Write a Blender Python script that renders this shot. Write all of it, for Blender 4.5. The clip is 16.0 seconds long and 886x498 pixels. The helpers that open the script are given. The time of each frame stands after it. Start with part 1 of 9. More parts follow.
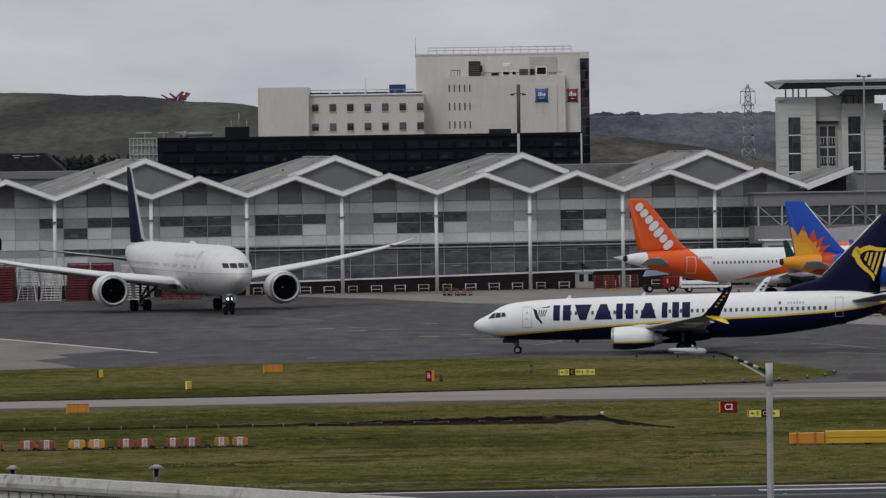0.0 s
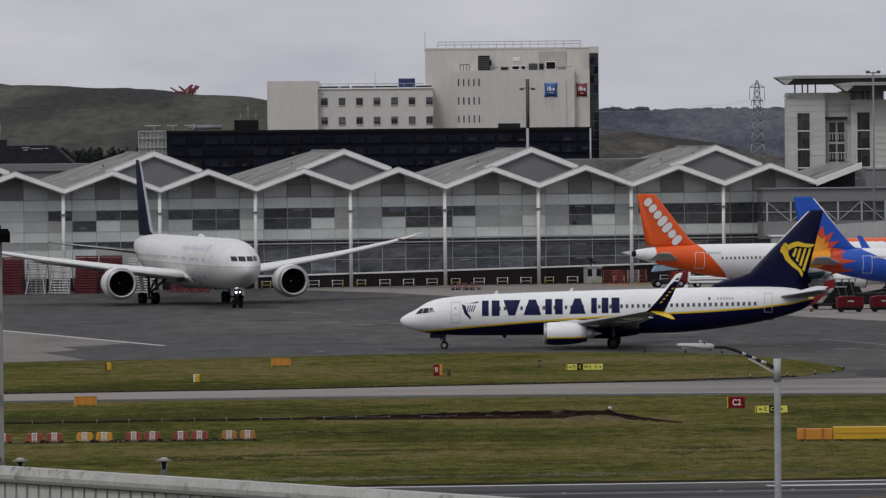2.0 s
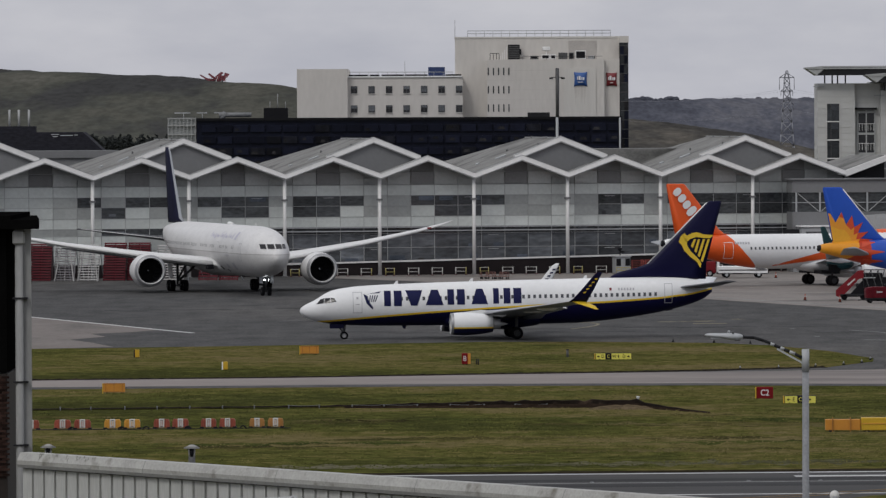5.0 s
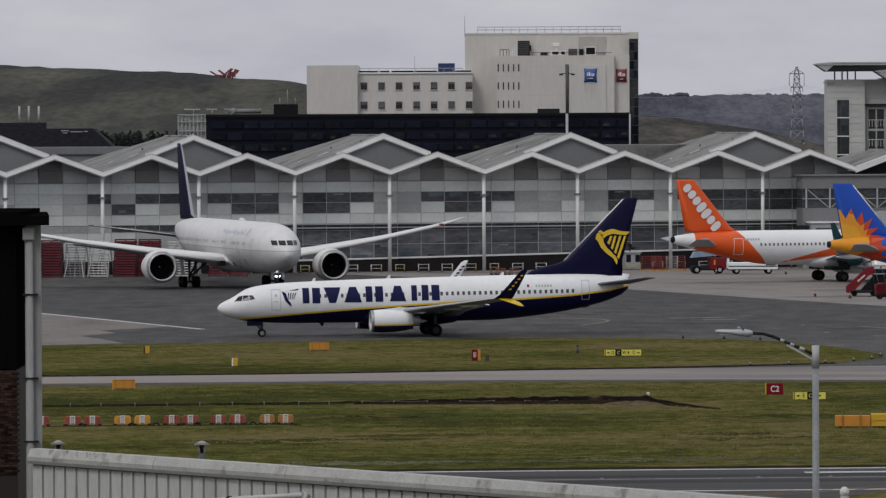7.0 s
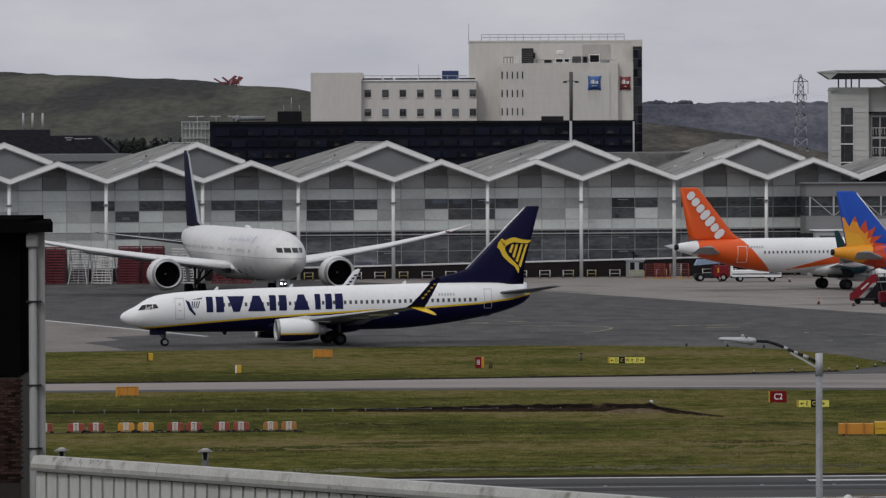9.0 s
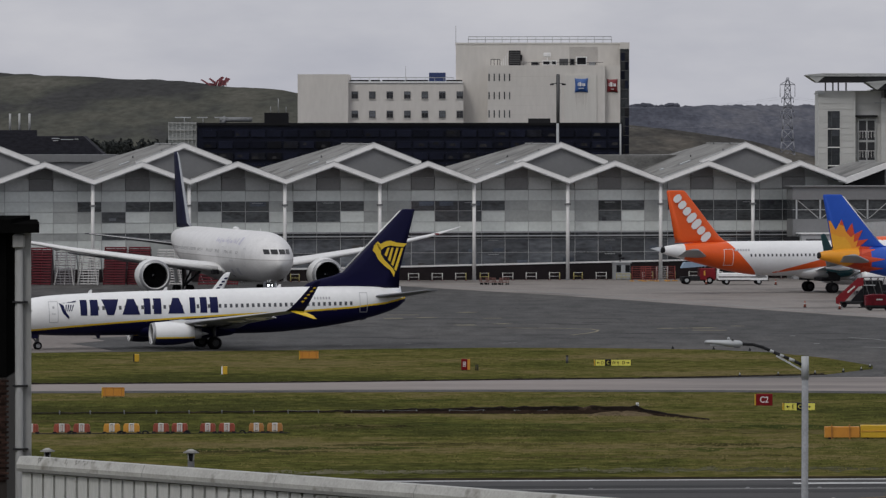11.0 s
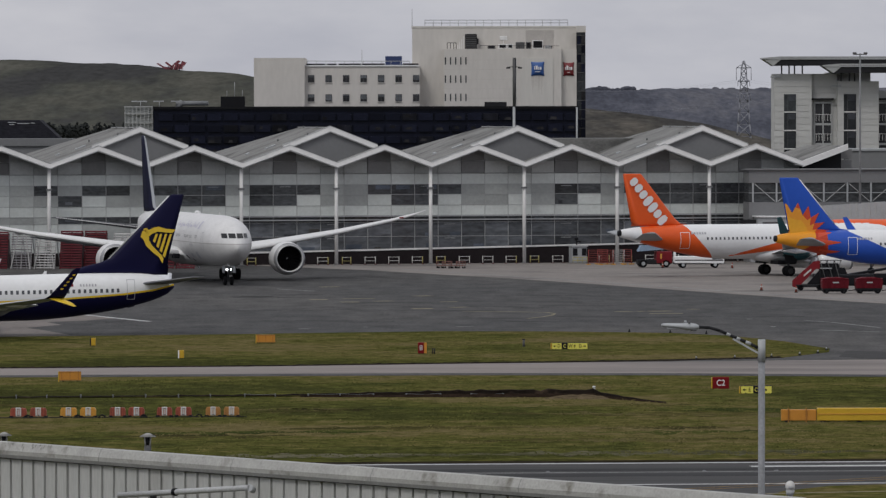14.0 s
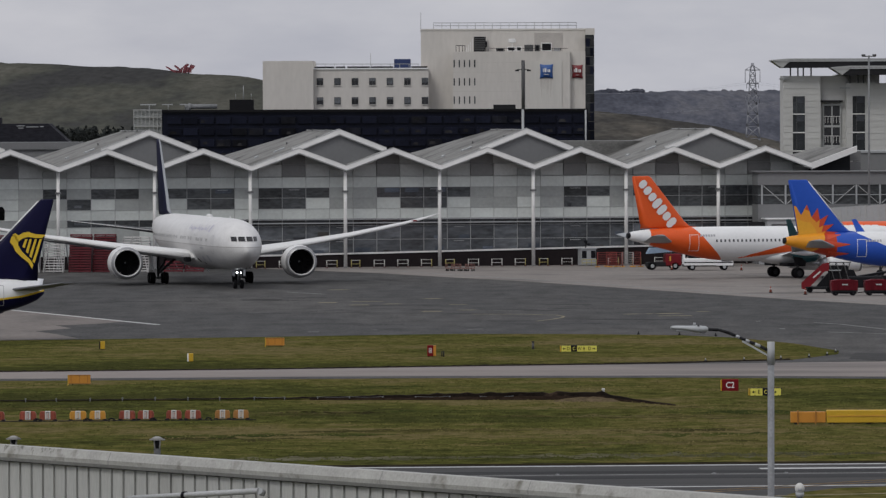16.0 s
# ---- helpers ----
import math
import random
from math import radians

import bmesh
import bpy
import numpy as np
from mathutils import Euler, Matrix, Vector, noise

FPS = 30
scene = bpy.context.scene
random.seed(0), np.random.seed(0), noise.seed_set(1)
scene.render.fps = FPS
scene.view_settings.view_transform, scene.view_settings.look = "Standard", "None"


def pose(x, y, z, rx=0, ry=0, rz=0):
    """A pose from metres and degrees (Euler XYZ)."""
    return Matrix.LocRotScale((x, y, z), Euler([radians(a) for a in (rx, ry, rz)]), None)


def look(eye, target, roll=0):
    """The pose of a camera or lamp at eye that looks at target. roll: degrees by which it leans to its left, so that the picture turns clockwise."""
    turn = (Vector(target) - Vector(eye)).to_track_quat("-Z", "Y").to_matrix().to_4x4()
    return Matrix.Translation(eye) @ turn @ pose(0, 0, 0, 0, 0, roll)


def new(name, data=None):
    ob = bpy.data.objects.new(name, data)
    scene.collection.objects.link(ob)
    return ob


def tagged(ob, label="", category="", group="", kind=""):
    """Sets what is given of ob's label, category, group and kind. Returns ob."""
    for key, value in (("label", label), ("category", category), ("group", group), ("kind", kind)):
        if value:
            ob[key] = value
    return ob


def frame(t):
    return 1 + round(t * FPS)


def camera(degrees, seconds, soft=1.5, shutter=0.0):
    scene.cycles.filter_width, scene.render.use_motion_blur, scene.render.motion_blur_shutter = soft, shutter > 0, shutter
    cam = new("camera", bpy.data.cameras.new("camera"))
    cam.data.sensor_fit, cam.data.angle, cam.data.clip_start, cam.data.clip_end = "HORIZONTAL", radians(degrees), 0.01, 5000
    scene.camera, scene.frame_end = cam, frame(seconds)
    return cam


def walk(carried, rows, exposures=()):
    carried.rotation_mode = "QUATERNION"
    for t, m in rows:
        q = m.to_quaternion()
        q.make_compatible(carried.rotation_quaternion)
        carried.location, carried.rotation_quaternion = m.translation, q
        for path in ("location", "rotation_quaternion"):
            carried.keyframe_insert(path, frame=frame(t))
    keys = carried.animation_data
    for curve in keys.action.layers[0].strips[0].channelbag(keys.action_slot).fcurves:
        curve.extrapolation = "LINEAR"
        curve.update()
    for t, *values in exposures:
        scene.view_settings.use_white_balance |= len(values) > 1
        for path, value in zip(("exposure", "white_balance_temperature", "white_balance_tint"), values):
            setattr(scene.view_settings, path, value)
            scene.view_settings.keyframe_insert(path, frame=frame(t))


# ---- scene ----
# A long lens on an elevated stand looks north-east over runway, taxiway and apron to the terminal.
cam = camera(7.8, 16.0, soft=1.35)
EYE = Vector((0, 0, 20.25))
PATH = [(0, 25.6, 203.1, -0.821), (0.5, 0.6, 201.4, -0.690), (1, -1.7, 205.2, -0.569), (1.5, -2.4, 207.6, -0.660),
        (2, 10.4, 213.2, -0.565), (2.5, 13.1, 223.9, -0.595), (3, -3.5, 232.7, -0.535), (3.5, -15.0, 240.8, -0.427),
        (4, -25.1, 237.3, -0.433), (4.5, -33.9, 232.1, -0.308), (7, -58.5, 239.4, -0.290), (7.5, -62.4, 233.0, -0.345),
        (8, -66.2, 228.8, -0.295), (8.5, -64.2, 227.5, -0.258), (10.8, -56.2, 222.8, -0.029), (11, -40.9, 222.9, -0.029),
        (11.5, -20.2, 225.6, -0.035), (12, 2.3, 231.4, -0.094), (12.5, -6.1, 236.1, -0.190), (13, 4.0, 239.8, -0.081),
        (13.5, 22.0, 244.7, -0.086), (14, 36.0, 252.1, -0.091), (14.5, 31.9, 254.1, -0.236), (15, 31.7, 248.6, -0.230),
        (15.5, 25.8, 245.7, -0.221), (16, 19.9, 247.2, -0.196)]
walk(cam, [(t, look(EYE, EYE + Vector((u, 11500, -v)), r)) for t, u, v, r in PATH])

# ---- light: an overcast sky, a wide weak sun ----
SUN_EL, SUN_AZ = radians(48), radians(215)
world = bpy.data.worlds.new("overcast_sky")
scene.world = world
world.use_nodes = True
wn, wl = world.node_tree.nodes, world.node_tree.links
wn.clear()


def wnode(kind, **values):
    n = wn.new(kind)
    for key, value in values.items():
        n.inputs[key].default_value = value
    return n


sky = wn.new("ShaderNodeTexSky")
sky.sky_type, sky.sun_disc = "NISHITA", False
sky.sun_elevation, sky.sun_rotation = SUN_EL, SUN_AZ
dim = wnode("ShaderNodeVectorMath")
dim.operation = "SCALE"
dim.inputs["Scale"].default_value = 0.08
wl.new(sky.outputs[0], dim.inputs[0])
coord = wn.new("ShaderNodeTexCoord")
split = wn.new("ShaderNodeSeparateXYZ")
wl.new(coord.outputs["Generated"], split.inputs[0])
rise = wnode("ShaderNodeMapRange", **{"From Min": 0.0, "From Max": 0.9, "To Min": 0.0, "To Max": 1.0})
wl.new(split.outputs["Z"], rise.inputs["Value"])
cloud = wn.new("ShaderNodeMix")
cloud.data_type = "RGBA"
cloud.inputs[6].default_value = (0.525, 0.535, 0.605, 1)
cloud.inputs[7].default_value = (0.90, 0.92, 0.97, 1)
wl.new(rise.outputs[0], cloud.inputs[0])
squash = wnode("ShaderNodeMapping", **{"Scale": (1, 1, 3.2)})
wl.new(coord.outputs["Generated"], squash.inputs[0])
puff = wnode("ShaderNodeTexNoise", **{"Scale": 26.0, "Detail": 6.0, "Roughness": 0.55})
wl.new(squash.outputs[0], puff.inputs["Vector"])
shade = wnode("ShaderNodeMapRange", **{"From Min": 0.32, "From Max": 0.68, "To Min": 0.0, "To Max": 1.0})
wl.new(puff.outputs[0], shade.inputs["Value"])
tint = wn.new("ShaderNodeMix")
tint.data_type = "RGBA"
tint.inputs[6].default_value = (0.90, 0.905, 0.925, 1)
tint.inputs[7].default_value = (1.13, 1.115, 1.085, 1)
wl.new(shade.outputs[0], tint.inputs[0])
cloudy = wn.new("ShaderNodeVectorMath")
cloudy.operation = "MULTIPLY"
wl.new(cloud.outputs[2], cloudy.inputs[0])
wl.new(tint.outputs[2], cloudy.inputs[1])
cover = wn.new("ShaderNodeMix")
cover.data_type = "RGBA"
cover.inputs[0].default_value = 0.88
wl.new(dim.outputs[0], cover.inputs[6])
wl.new(cloudy.outputs[0], cover.inputs[7])
back = wnode("ShaderNodeBackground", Strength=1.0)
wl.new(cover.outputs[2], back.inputs[0])
wl.new(back.outputs[0], wn.new("ShaderNodeOutputWorld").inputs[0])

sun = new("sun", bpy.data.lights.new("sun", "SUN"))
sun.data.energy, sun.data.angle, sun.data.color = 1.1, radians(18), (1.0, 0.97, 0.92)
sun.matrix_world = look((0, 0, 0), (-math.sin(SUN_AZ) * math.cos(SUN_EL), -math.cos(SUN_AZ) * math.cos(SUN_EL), -math.sin(SUN_EL)))
scene.view_settings.exposure = -0.1


# ---- materials ----
def surface(name, color, rough=0.6, metal=0.0, vary=0.12, size=1.0, bump=0.0, stretch=(1, 1, 1), per_object=0.0, coat=0.0, dirt=None, spec=0.5):
    """A surface with grain at two scales; vary: how far its tone wanders; size: metres of the coarse grain."""
    m = bpy.data.materials.new(name)
    m.use_nodes = True
    n, l = m.node_tree.nodes, m.node_tree.links
    shader = n["Principled BSDF"]
    shader.inputs["Roughness"].default_value = rough
    shader.inputs["Metallic"].default_value = metal
    shader.inputs["Coat Weight"].default_value = coat
    shader.inputs["Specular IOR Level"].default_value = spec
    tc, mp = n.new("ShaderNodeTexCoord"), n.new("ShaderNodeMapping")
    mp.inputs["Scale"].default_value = stretch
    l.new(tc.outputs["Object"], mp.inputs[0])
    coarse, fine = n.new("ShaderNodeTexNoise"), n.new("ShaderNodeTexNoise")
    coarse.inputs["Scale"].default_value, coarse.inputs["Detail"].default_value = 1 / size, 4
    fine.inputs["Scale"].default_value, fine.inputs["Detail"].default_value = 9 / size, 3
    l.new(mp.outputs[0], coarse.inputs["Vector"])
    l.new(mp.outputs[0], fine.inputs["Vector"])
    both = n.new("ShaderNodeMath")
    both.operation = "ADD"
    l.new(coarse.outputs[0], both.inputs[0])
    l.new(fine.outputs[0], both.inputs[1])
    rng = n.new("ShaderNodeMapRange")
    rng.inputs["From Min"].default_value, rng.inputs["From Max"].default_value = 0.6, 1.4
    rng.inputs["To Min"].default_value, rng.inputs["To Max"].default_value = 1 - vary, 1 + vary
    l.new(both.outputs[0], rng.inputs["Value"])
    gain = rng.outputs[0]
    if per_object:
        info, r2, mul = n.new("ShaderNodeObjectInfo"), n.new("ShaderNodeMapRange"), n.new("ShaderNodeMath")
        r2.inputs["To Min"].default_value, r2.inputs["To Max"].default_value = 1 - per_object, 1 + per_object
        l.new(info.outputs["Random"], r2.inputs["Value"])
        shift = n.new("ShaderNodeMath")
        shift.operation = "MULTIPLY"
        shift.inputs[1].default_value = 97.0
        l.new(info.outputs["Random"], shift.inputs[0])
        l.new(shift.outputs[0], mp.inputs["Location"])
        mul.operation = "MULTIPLY"
        l.new(gain, mul.inputs[0])
        l.new(r2.outputs[0], mul.inputs[1])
        gain = mul.outputs[0]
    scale = n.new("ShaderNodeVectorMath")
    scale.operation = "SCALE"
    base = n.new("ShaderNodeRGB")
    base.outputs[0].default_value = color if len(color) == 4 else (*color, 1)
    base.name = "paint"
    tone = base.outputs[0]
    if dirt:
        streak, edge, mix = n.new("ShaderNodeTexNoise"), n.new("ShaderNodeMapRange"), n.new("ShaderNodeMix")
        streak.inputs["Scale"].default_value, streak.inputs["Detail"].default_value = dirt[1], 5
        l.new(mp.outputs[0], streak.inputs["Vector"])
        edge.inputs["From Min"].default_value, edge.inputs["From Max"].default_value = dirt[2], dirt[2] + 0.15
        l.new(streak.outputs[0], edge.inputs["Value"])
        mix.data_type = "RGBA"
        mix.inputs[7].default_value = (*dirt[0], 1)
        l.new(edge.outputs[0], mix.inputs[0])
        l.new(tone, mix.inputs[6])
        tone = mix.outputs[2]
    l.new(tone, scale.inputs[0])
    l.new(gain, scale.inputs["Scale"])
    l.new(scale.outputs[0], shader.inputs["Base Color"])
    if bump:
        b = n.new("ShaderNodeBump")
        b.inputs["Distance"].default_value = bump
        l.new(both.outputs[0], b.inputs["Height"])
        l.new(b.outputs[0], shader.inputs["Normal"])
    return m


def turf(name, tones, size, wide, fine, stretch=(1, 1, 1), per_island=0.0, grain=0.3, rough=0.62):
    """Rough growth: four tones, dark to pale, spread by two sizes of patch (metres), with a fine grain."""
    m = bpy.data.materials.new(name)
    m.use_nodes = True
    n, l = m.node_tree.nodes, m.node_tree.links
    shader = n["Principled BSDF"]
    shader.inputs["Roughness"].default_value, shader.inputs["Specular IOR Level"].default_value = 0.95, 0.0
    tc, mp = n.new("ShaderNodeTexCoord"), n.new("ShaderNodeMapping")
    mp.inputs["Scale"].default_value = stretch
    l.new(tc.outputs["Object"], mp.inputs[0])
    fields = []
    for scale, detail, rough in ((1 / size, 7, rough), (1 / wide, 3, 0.5), (1 / fine, 3, 0.6)):
        t = n.new("ShaderNodeTexNoise")
        t.inputs["Scale"].default_value, t.inputs["Detail"].default_value, t.inputs["Roughness"].default_value = scale, detail, rough
        l.new(mp.outputs[0], t.inputs["Vector"])
        fields.append(t.outputs[0])
    shift = n.new("ShaderNodeMath")
    shift.operation = "MULTIPLY_ADD"
    shift.inputs[1].default_value, shift.inputs[2].default_value = 0.9, -0.45
    l.new(fields[1], shift.inputs[0])
    total = n.new("ShaderNodeMath")
    total.operation = "ADD"
    l.new(fields[0], total.inputs[0])
    l.new(shift.outputs[0], total.inputs[1])
    ramp = n.new("ShaderNodeValToRGB")
    stops = ramp.color_ramp.elements
    for k, (at, tone) in enumerate(zip((0.36, 0.47, 0.55, 0.67), tones)):
        s = stops[k] if k < 2 else stops.new(at)
        s.position, s.color = at, (*tone, 1)
    l.new(total.outputs[0], ramp.inputs[0])
    gain = n.new("ShaderNodeMapRange")
    gain.inputs["From Min"].default_value, gain.inputs["From Max"].default_value = 0.3, 0.7
    gain.inputs["To Min"].default_value, gain.inputs["To Max"].default_value = 1 - grain, 1 + grain
    l.new(fields[2], gain.inputs["Value"])
    mul = n.new("ShaderNodeVectorMath")
    mul.operation = "SCALE"
    l.new(ramp.outputs[0], mul.inputs[0])
    l.new(gain.outputs[0], mul.inputs["Scale"])
    if per_island:
        geo, r, m2 = n.new("ShaderNodeNewGeometry"), n.new("ShaderNodeMapRange"), n.new("ShaderNodeVectorMath")
        r.inputs["To Min"].default_value, r.inputs["To Max"].default_value = 1 - per_island, 1 + per_island
        l.new(geo.outputs["Random Per Island"], r.inputs["Value"])
        m2.operation = "SCALE"
        l.new(mul.outputs[0], m2.inputs[0])
        l.new(r.outputs[0], m2.inputs["Scale"])
        mul = m2
    l.new(mul.outputs[0], shader.inputs["Base Color"])
    return m


TURF_TONES = ((0.041, 0.043, 0.0150), (0.064, 0.067, 0.0190), (0.085, 0.077, 0.0255), (0.112, 0.092, 0.042))
TUFT_TONES = tuple(tuple(c * 0.96 for c in tone) for tone in TURF_TONES)
GRASS = turf("mown_grass", TURF_TONES, 3.2, 26.0, 0.8, stretch=(0.7, 1, 1), grain=0.4, rough=0.72)
ASPHALT = surface("asphalt", (0.054, 0.053, 0.053), 0.85, vary=0.6, size=1.6, bump=0.0, stretch=(0.6, 0.2, 1), dirt=((0.070, 0.067, 0.065), 0.05, 0.5), spec=0.1)
RUNWAY = surface("runway_asphalt", (0.043, 0.042, 0.042), 0.85, vary=0.4, size=6, bump=0.0, stretch=(0.15, 2.5, 1), spec=0.15)
CONCRETE = surface("apron_concrete", (0.190, 0.172, 0.160), 0.85, vary=0.24, size=6, bump=0.01, dirt=((0.105, 0.098, 0.092), 0.06, 0.55), spec=0.15)
# slab tone is lowered, partly to stand in for lens vignetting
SLAB = surface("darkened_slab", (0.160, 0.142, 0.132), 0.85, vary=0.24, size=5, bump=0.01, stretch=(1, 0.4, 1), dirt=((0.10, 0.092, 0.087), 0.07, 0.55), spec=0.1)
TAXI = surface("taxiway_concrete", (0.205, 0.180, 0.168), 0.85, vary=0.2, size=6, bump=0.01, stretch=(0.25, 1.0, 1), dirt=((0.14, 0.125, 0.118), 0.09, 0.52), spec=0.15)
SOIL = surface("bare_soil", (0.012, 0.009, 0.007), 0.95, vary=0.6, size=0.8, bump=0.05, spec=0.05, dirt=((0.05, 0.034, 0.024), 0.9, 0.58))
SUBSOIL = surface("brown_subsoil", (0.022, 0.015, 0.011), 0.95, vary=0.7, size=0.6, bump=0.05, spec=0.0, dirt=((0.055, 0.040, 0.026), 0.7, 0.57))
WHITE_LINE = surface("marking_white", (0.42, 0.42, 0.42), 0.8, vary=0.25, size=1.5)
YELLOW_LINE = surface("marking_faded", (0.20, 0.175, 0.12), 0.8, vary=0.5, size=1.5, spec=0.1)
FAINT_LINE = surface("marking_faint", (0.20, 0.20, 0.20), 0.8, vary=0.4, size=2, spec=0.1)
WHITE_PAINT = surface("white_paint", (0.74, 0.74, 0.74), 0.45, vary=0.07, size=3)
GREY_PAINT = surface("grey_paint", (0.33, 0.34, 0.35), 0.5, vary=0.1, size=2)
DARK_METAL = surface("dark_metal", (0.020, 0.020, 0.022), 0.7, 0.0, vary=0.2, size=1, spec=0.1)
BARE_METAL = surface("bare_metal", (0.42, 0.42, 0.44), 0.5, 0.6, vary=0.1, size=1)
RUBBER = surface("tyre_rubber", (0.008, 0.008, 0.009), 0.9, vary=0.2, size=0.4, spec=0.05)
GEAR_STEEL = surface("duct_steel", (0.17, 0.175, 0.18), 0.6, vary=0.3, size=0.6, spec=0.2)
MAST_GREY = surface("mast_grey", (0.09, 0.09, 0.092), 0.7, vary=0.3, size=1, spec=0.2)
# tone noise and pale blotches in this glass stand in for reflections
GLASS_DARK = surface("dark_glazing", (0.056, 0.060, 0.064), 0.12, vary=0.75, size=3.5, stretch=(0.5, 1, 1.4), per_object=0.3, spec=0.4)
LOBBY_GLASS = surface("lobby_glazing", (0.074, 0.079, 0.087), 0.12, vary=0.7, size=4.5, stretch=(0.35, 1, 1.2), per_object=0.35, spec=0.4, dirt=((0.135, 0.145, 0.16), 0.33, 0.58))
ROOF = surface("roof_sheet", (0.182, 0.180, 0.173), 0.75, vary=0.3, size=1.6, stretch=(0.5, 1.2, 1), dirt=((0.098, 0.096, 0.092), 0.28, 0.5), spec=0.1)
FASCIA = surface("white_fascia", (0.66, 0.65, 0.64), 0.55, vary=0.08, size=4, dirt=((0.5, 0.5, 0.49), 0.3, 0.62))
GABLE = surface("gable_sheet", (0.158, 0.160, 0.164), 0.6, vary=0.08, size=4)
OPAL = surface("opal_panel", (0.53, 0.555, 0.535), 0.35, vary=0.12, size=4, per_object=0.08)
MID_PANEL = surface("smoked_panel", (0.33, 0.343, 0.333), 0.3, vary=0.15, size=4, per_object=0.14)
BRICK_DARK = surface("dark_brick", (0.017, 0.0135, 0.0145), 0.85, vary=0.25, size=1.2, spec=0.1)
RED = surface("red_paint", (0.155, 0.007, 0.012), 0.5, vary=0.2, size=1, spec=0.25)
ORANGE = surface("orange_paint", (0.48, 0.20, 0.02), 0.5, vary=0.1, size=1)
YELLOW = surface("yellow_paint", (0.49, 0.30, 0.012), 0.5, vary=0.1, size=1)
SIGN_YELLOW = surface("sign_yellow", (0.66, 0.60, 0.10), 0.5, vary=0.05, size=1)
SIGN_RED = surface("sign_red", (0.15, 0.005, 0.008), 0.6, vary=0.05, size=1, spec=0.15)
BLACK = surface("black_paint", (0.010, 0.010, 0.012), 0.6, vary=0.15, size=1, spec=0.1)
LETTER_WHITE = surface("letter_white", (0.68, 0.68, 0.68), 0.5, vary=0.03, size=1)


# ---- mesh helpers ----
def smooth(bm, on=True):
    for f in bm.faces:
        f.smooth = on
    return bm


def link(name, bm, materials):
    me = bpy.data.meshes.new(name)
    bm.to_mesh(me)
    bm.free()
    for m in materials if isinstance(materials, (list, tuple)) else [materials]:
        me.materials.append(m)
    return new(name, me)


def part(name, bm, material, parent, label=""):
    ob = link(name, bm, material)
    ob.parent = parent
    return tagged(ob, label)


def thing(name, label, category, group="", kind="", at=None):
    ob = new(name)
    if at is not None:
        ob.matrix_world = at
    return tagged(ob, label, category, group, kind)


def add_box(bm, x0, x1, y0, y1, z0, z1, bevel=0.0, m=None, mi=0):
    r = bmesh.ops.create_cube(bm, size=1)
    vs = r["verts"]
    for v in vs:
        v.co = Vector((x0 + (v.co.x + 0.5) * (x1 - x0), y0 + (v.co.y + 0.5) * (y1 - y0), z0 + (v.co.z + 0.5) * (z1 - z0)))
    fs = {f for v in vs for f in v.link_faces}
    for f in fs:
        f.material_index = mi
    if bevel:
        es = list({e for v in vs for e in v.link_edges})
        out = bmesh.ops.bevel(bm, geom=es, offset=bevel, segments=1, affect="EDGES")
        vs = list({v for f in out["faces"] for v in f.verts})
    if m is not None:
        bmesh.ops.transform(bm, matrix=m, verts=list(vs))
    return bm


def box(*args, **keys):
    return add_box(bmesh.new(), *args, **keys)


def add_tube(bm, a, b, ra, rb=None, n=10, caps=True, mi=0):
    a, b = Vector(a), Vector(b)
    rb = ra if rb is None else rb
    q = (b - a).to_track_quat("Z", "Y")
    rings = []
    for p, r in ((a, ra), (b, rb)):
        rings.append([bm.verts.new(p + q @ Vector((r * math.cos(k * math.tau / n), r * math.sin(k * math.tau / n), 0))) for k in range(n)])
    for k in range(n):
        f = bm.faces.new((rings[0][k], rings[0][(k + 1) % n], rings[1][(k + 1) % n], rings[1][k]))
        f.smooth, f.material_index = True, mi
    if caps:
        for ring in (rings[0][::-1], rings[1]):
            bm.faces.new(ring).material_index = mi
    return bm


def swept(pts, r, n=8):
    """One smooth tube along a bent line."""
    bm = bmesh.new()
    pts = [Vector(p) for p in pts]
    rings = []
    for k, p in enumerate(pts):
        d = (pts[min(k + 1, len(pts) - 1)] - pts[max(k - 1, 0)]).normalized()
        s = d.cross(Vector((0, 0, 1)) if abs(d.z) < 0.9 else Vector((0, 1, 0))).normalized()
        u = s.cross(d)
        rings.append([bm.verts.new(p + (s * math.cos(a) + u * math.sin(a)) * r) for a in (i * math.tau / n for i in range(n))])
    for a, b in zip(rings, rings[1:]):
        for i in range(n):
            bm.faces.new((a[i], a[(i + 1) % n], b[(i + 1) % n], b[i])).smooth = True
    bm.faces.new(rings[0][::-1])
    bm.faces.new(rings[-1])
    bmesh.ops.recalc_face_normals(bm, faces=bm.faces)
    return bm


def tube(*args, **keys):
    return add_tube(bmesh.new(), *args, **keys)


def add_prism(bm, pts, d, mi=0):
    """A slab: the polygon pts (3D, in order) pushed along d."""
    d = Vector(d)
    a = [bm.verts.new(Vector(p)) for p in pts]
    b = [bm.verts.new(Vector(p) + d) for p in pts]
    n = len(pts)
    for f in [bm.faces.new(a[::-1]), bm.faces.new(b)] + [bm.faces.new((a[k], a[(k + 1) % n], b[(k + 1) % n], b[k])) for k in range(n)]:
        f.material_index = mi
    return bm


def prism(pts, d):
    bm = add_prism(bmesh.new(), pts, d)
    bmesh.ops.recalc_face_normals(bm, faces=bm.faces)
    return bm


def sheet(name, pts, z, material, label, category, thick=0.3):
    """Flat paving or turf with an edge, its top at z."""
    bm = prism([(x, y, z - thick) for x, y in pts], (0, 0, thick))
    return tagged(link(name, bm, material), label, category, kind="structure")


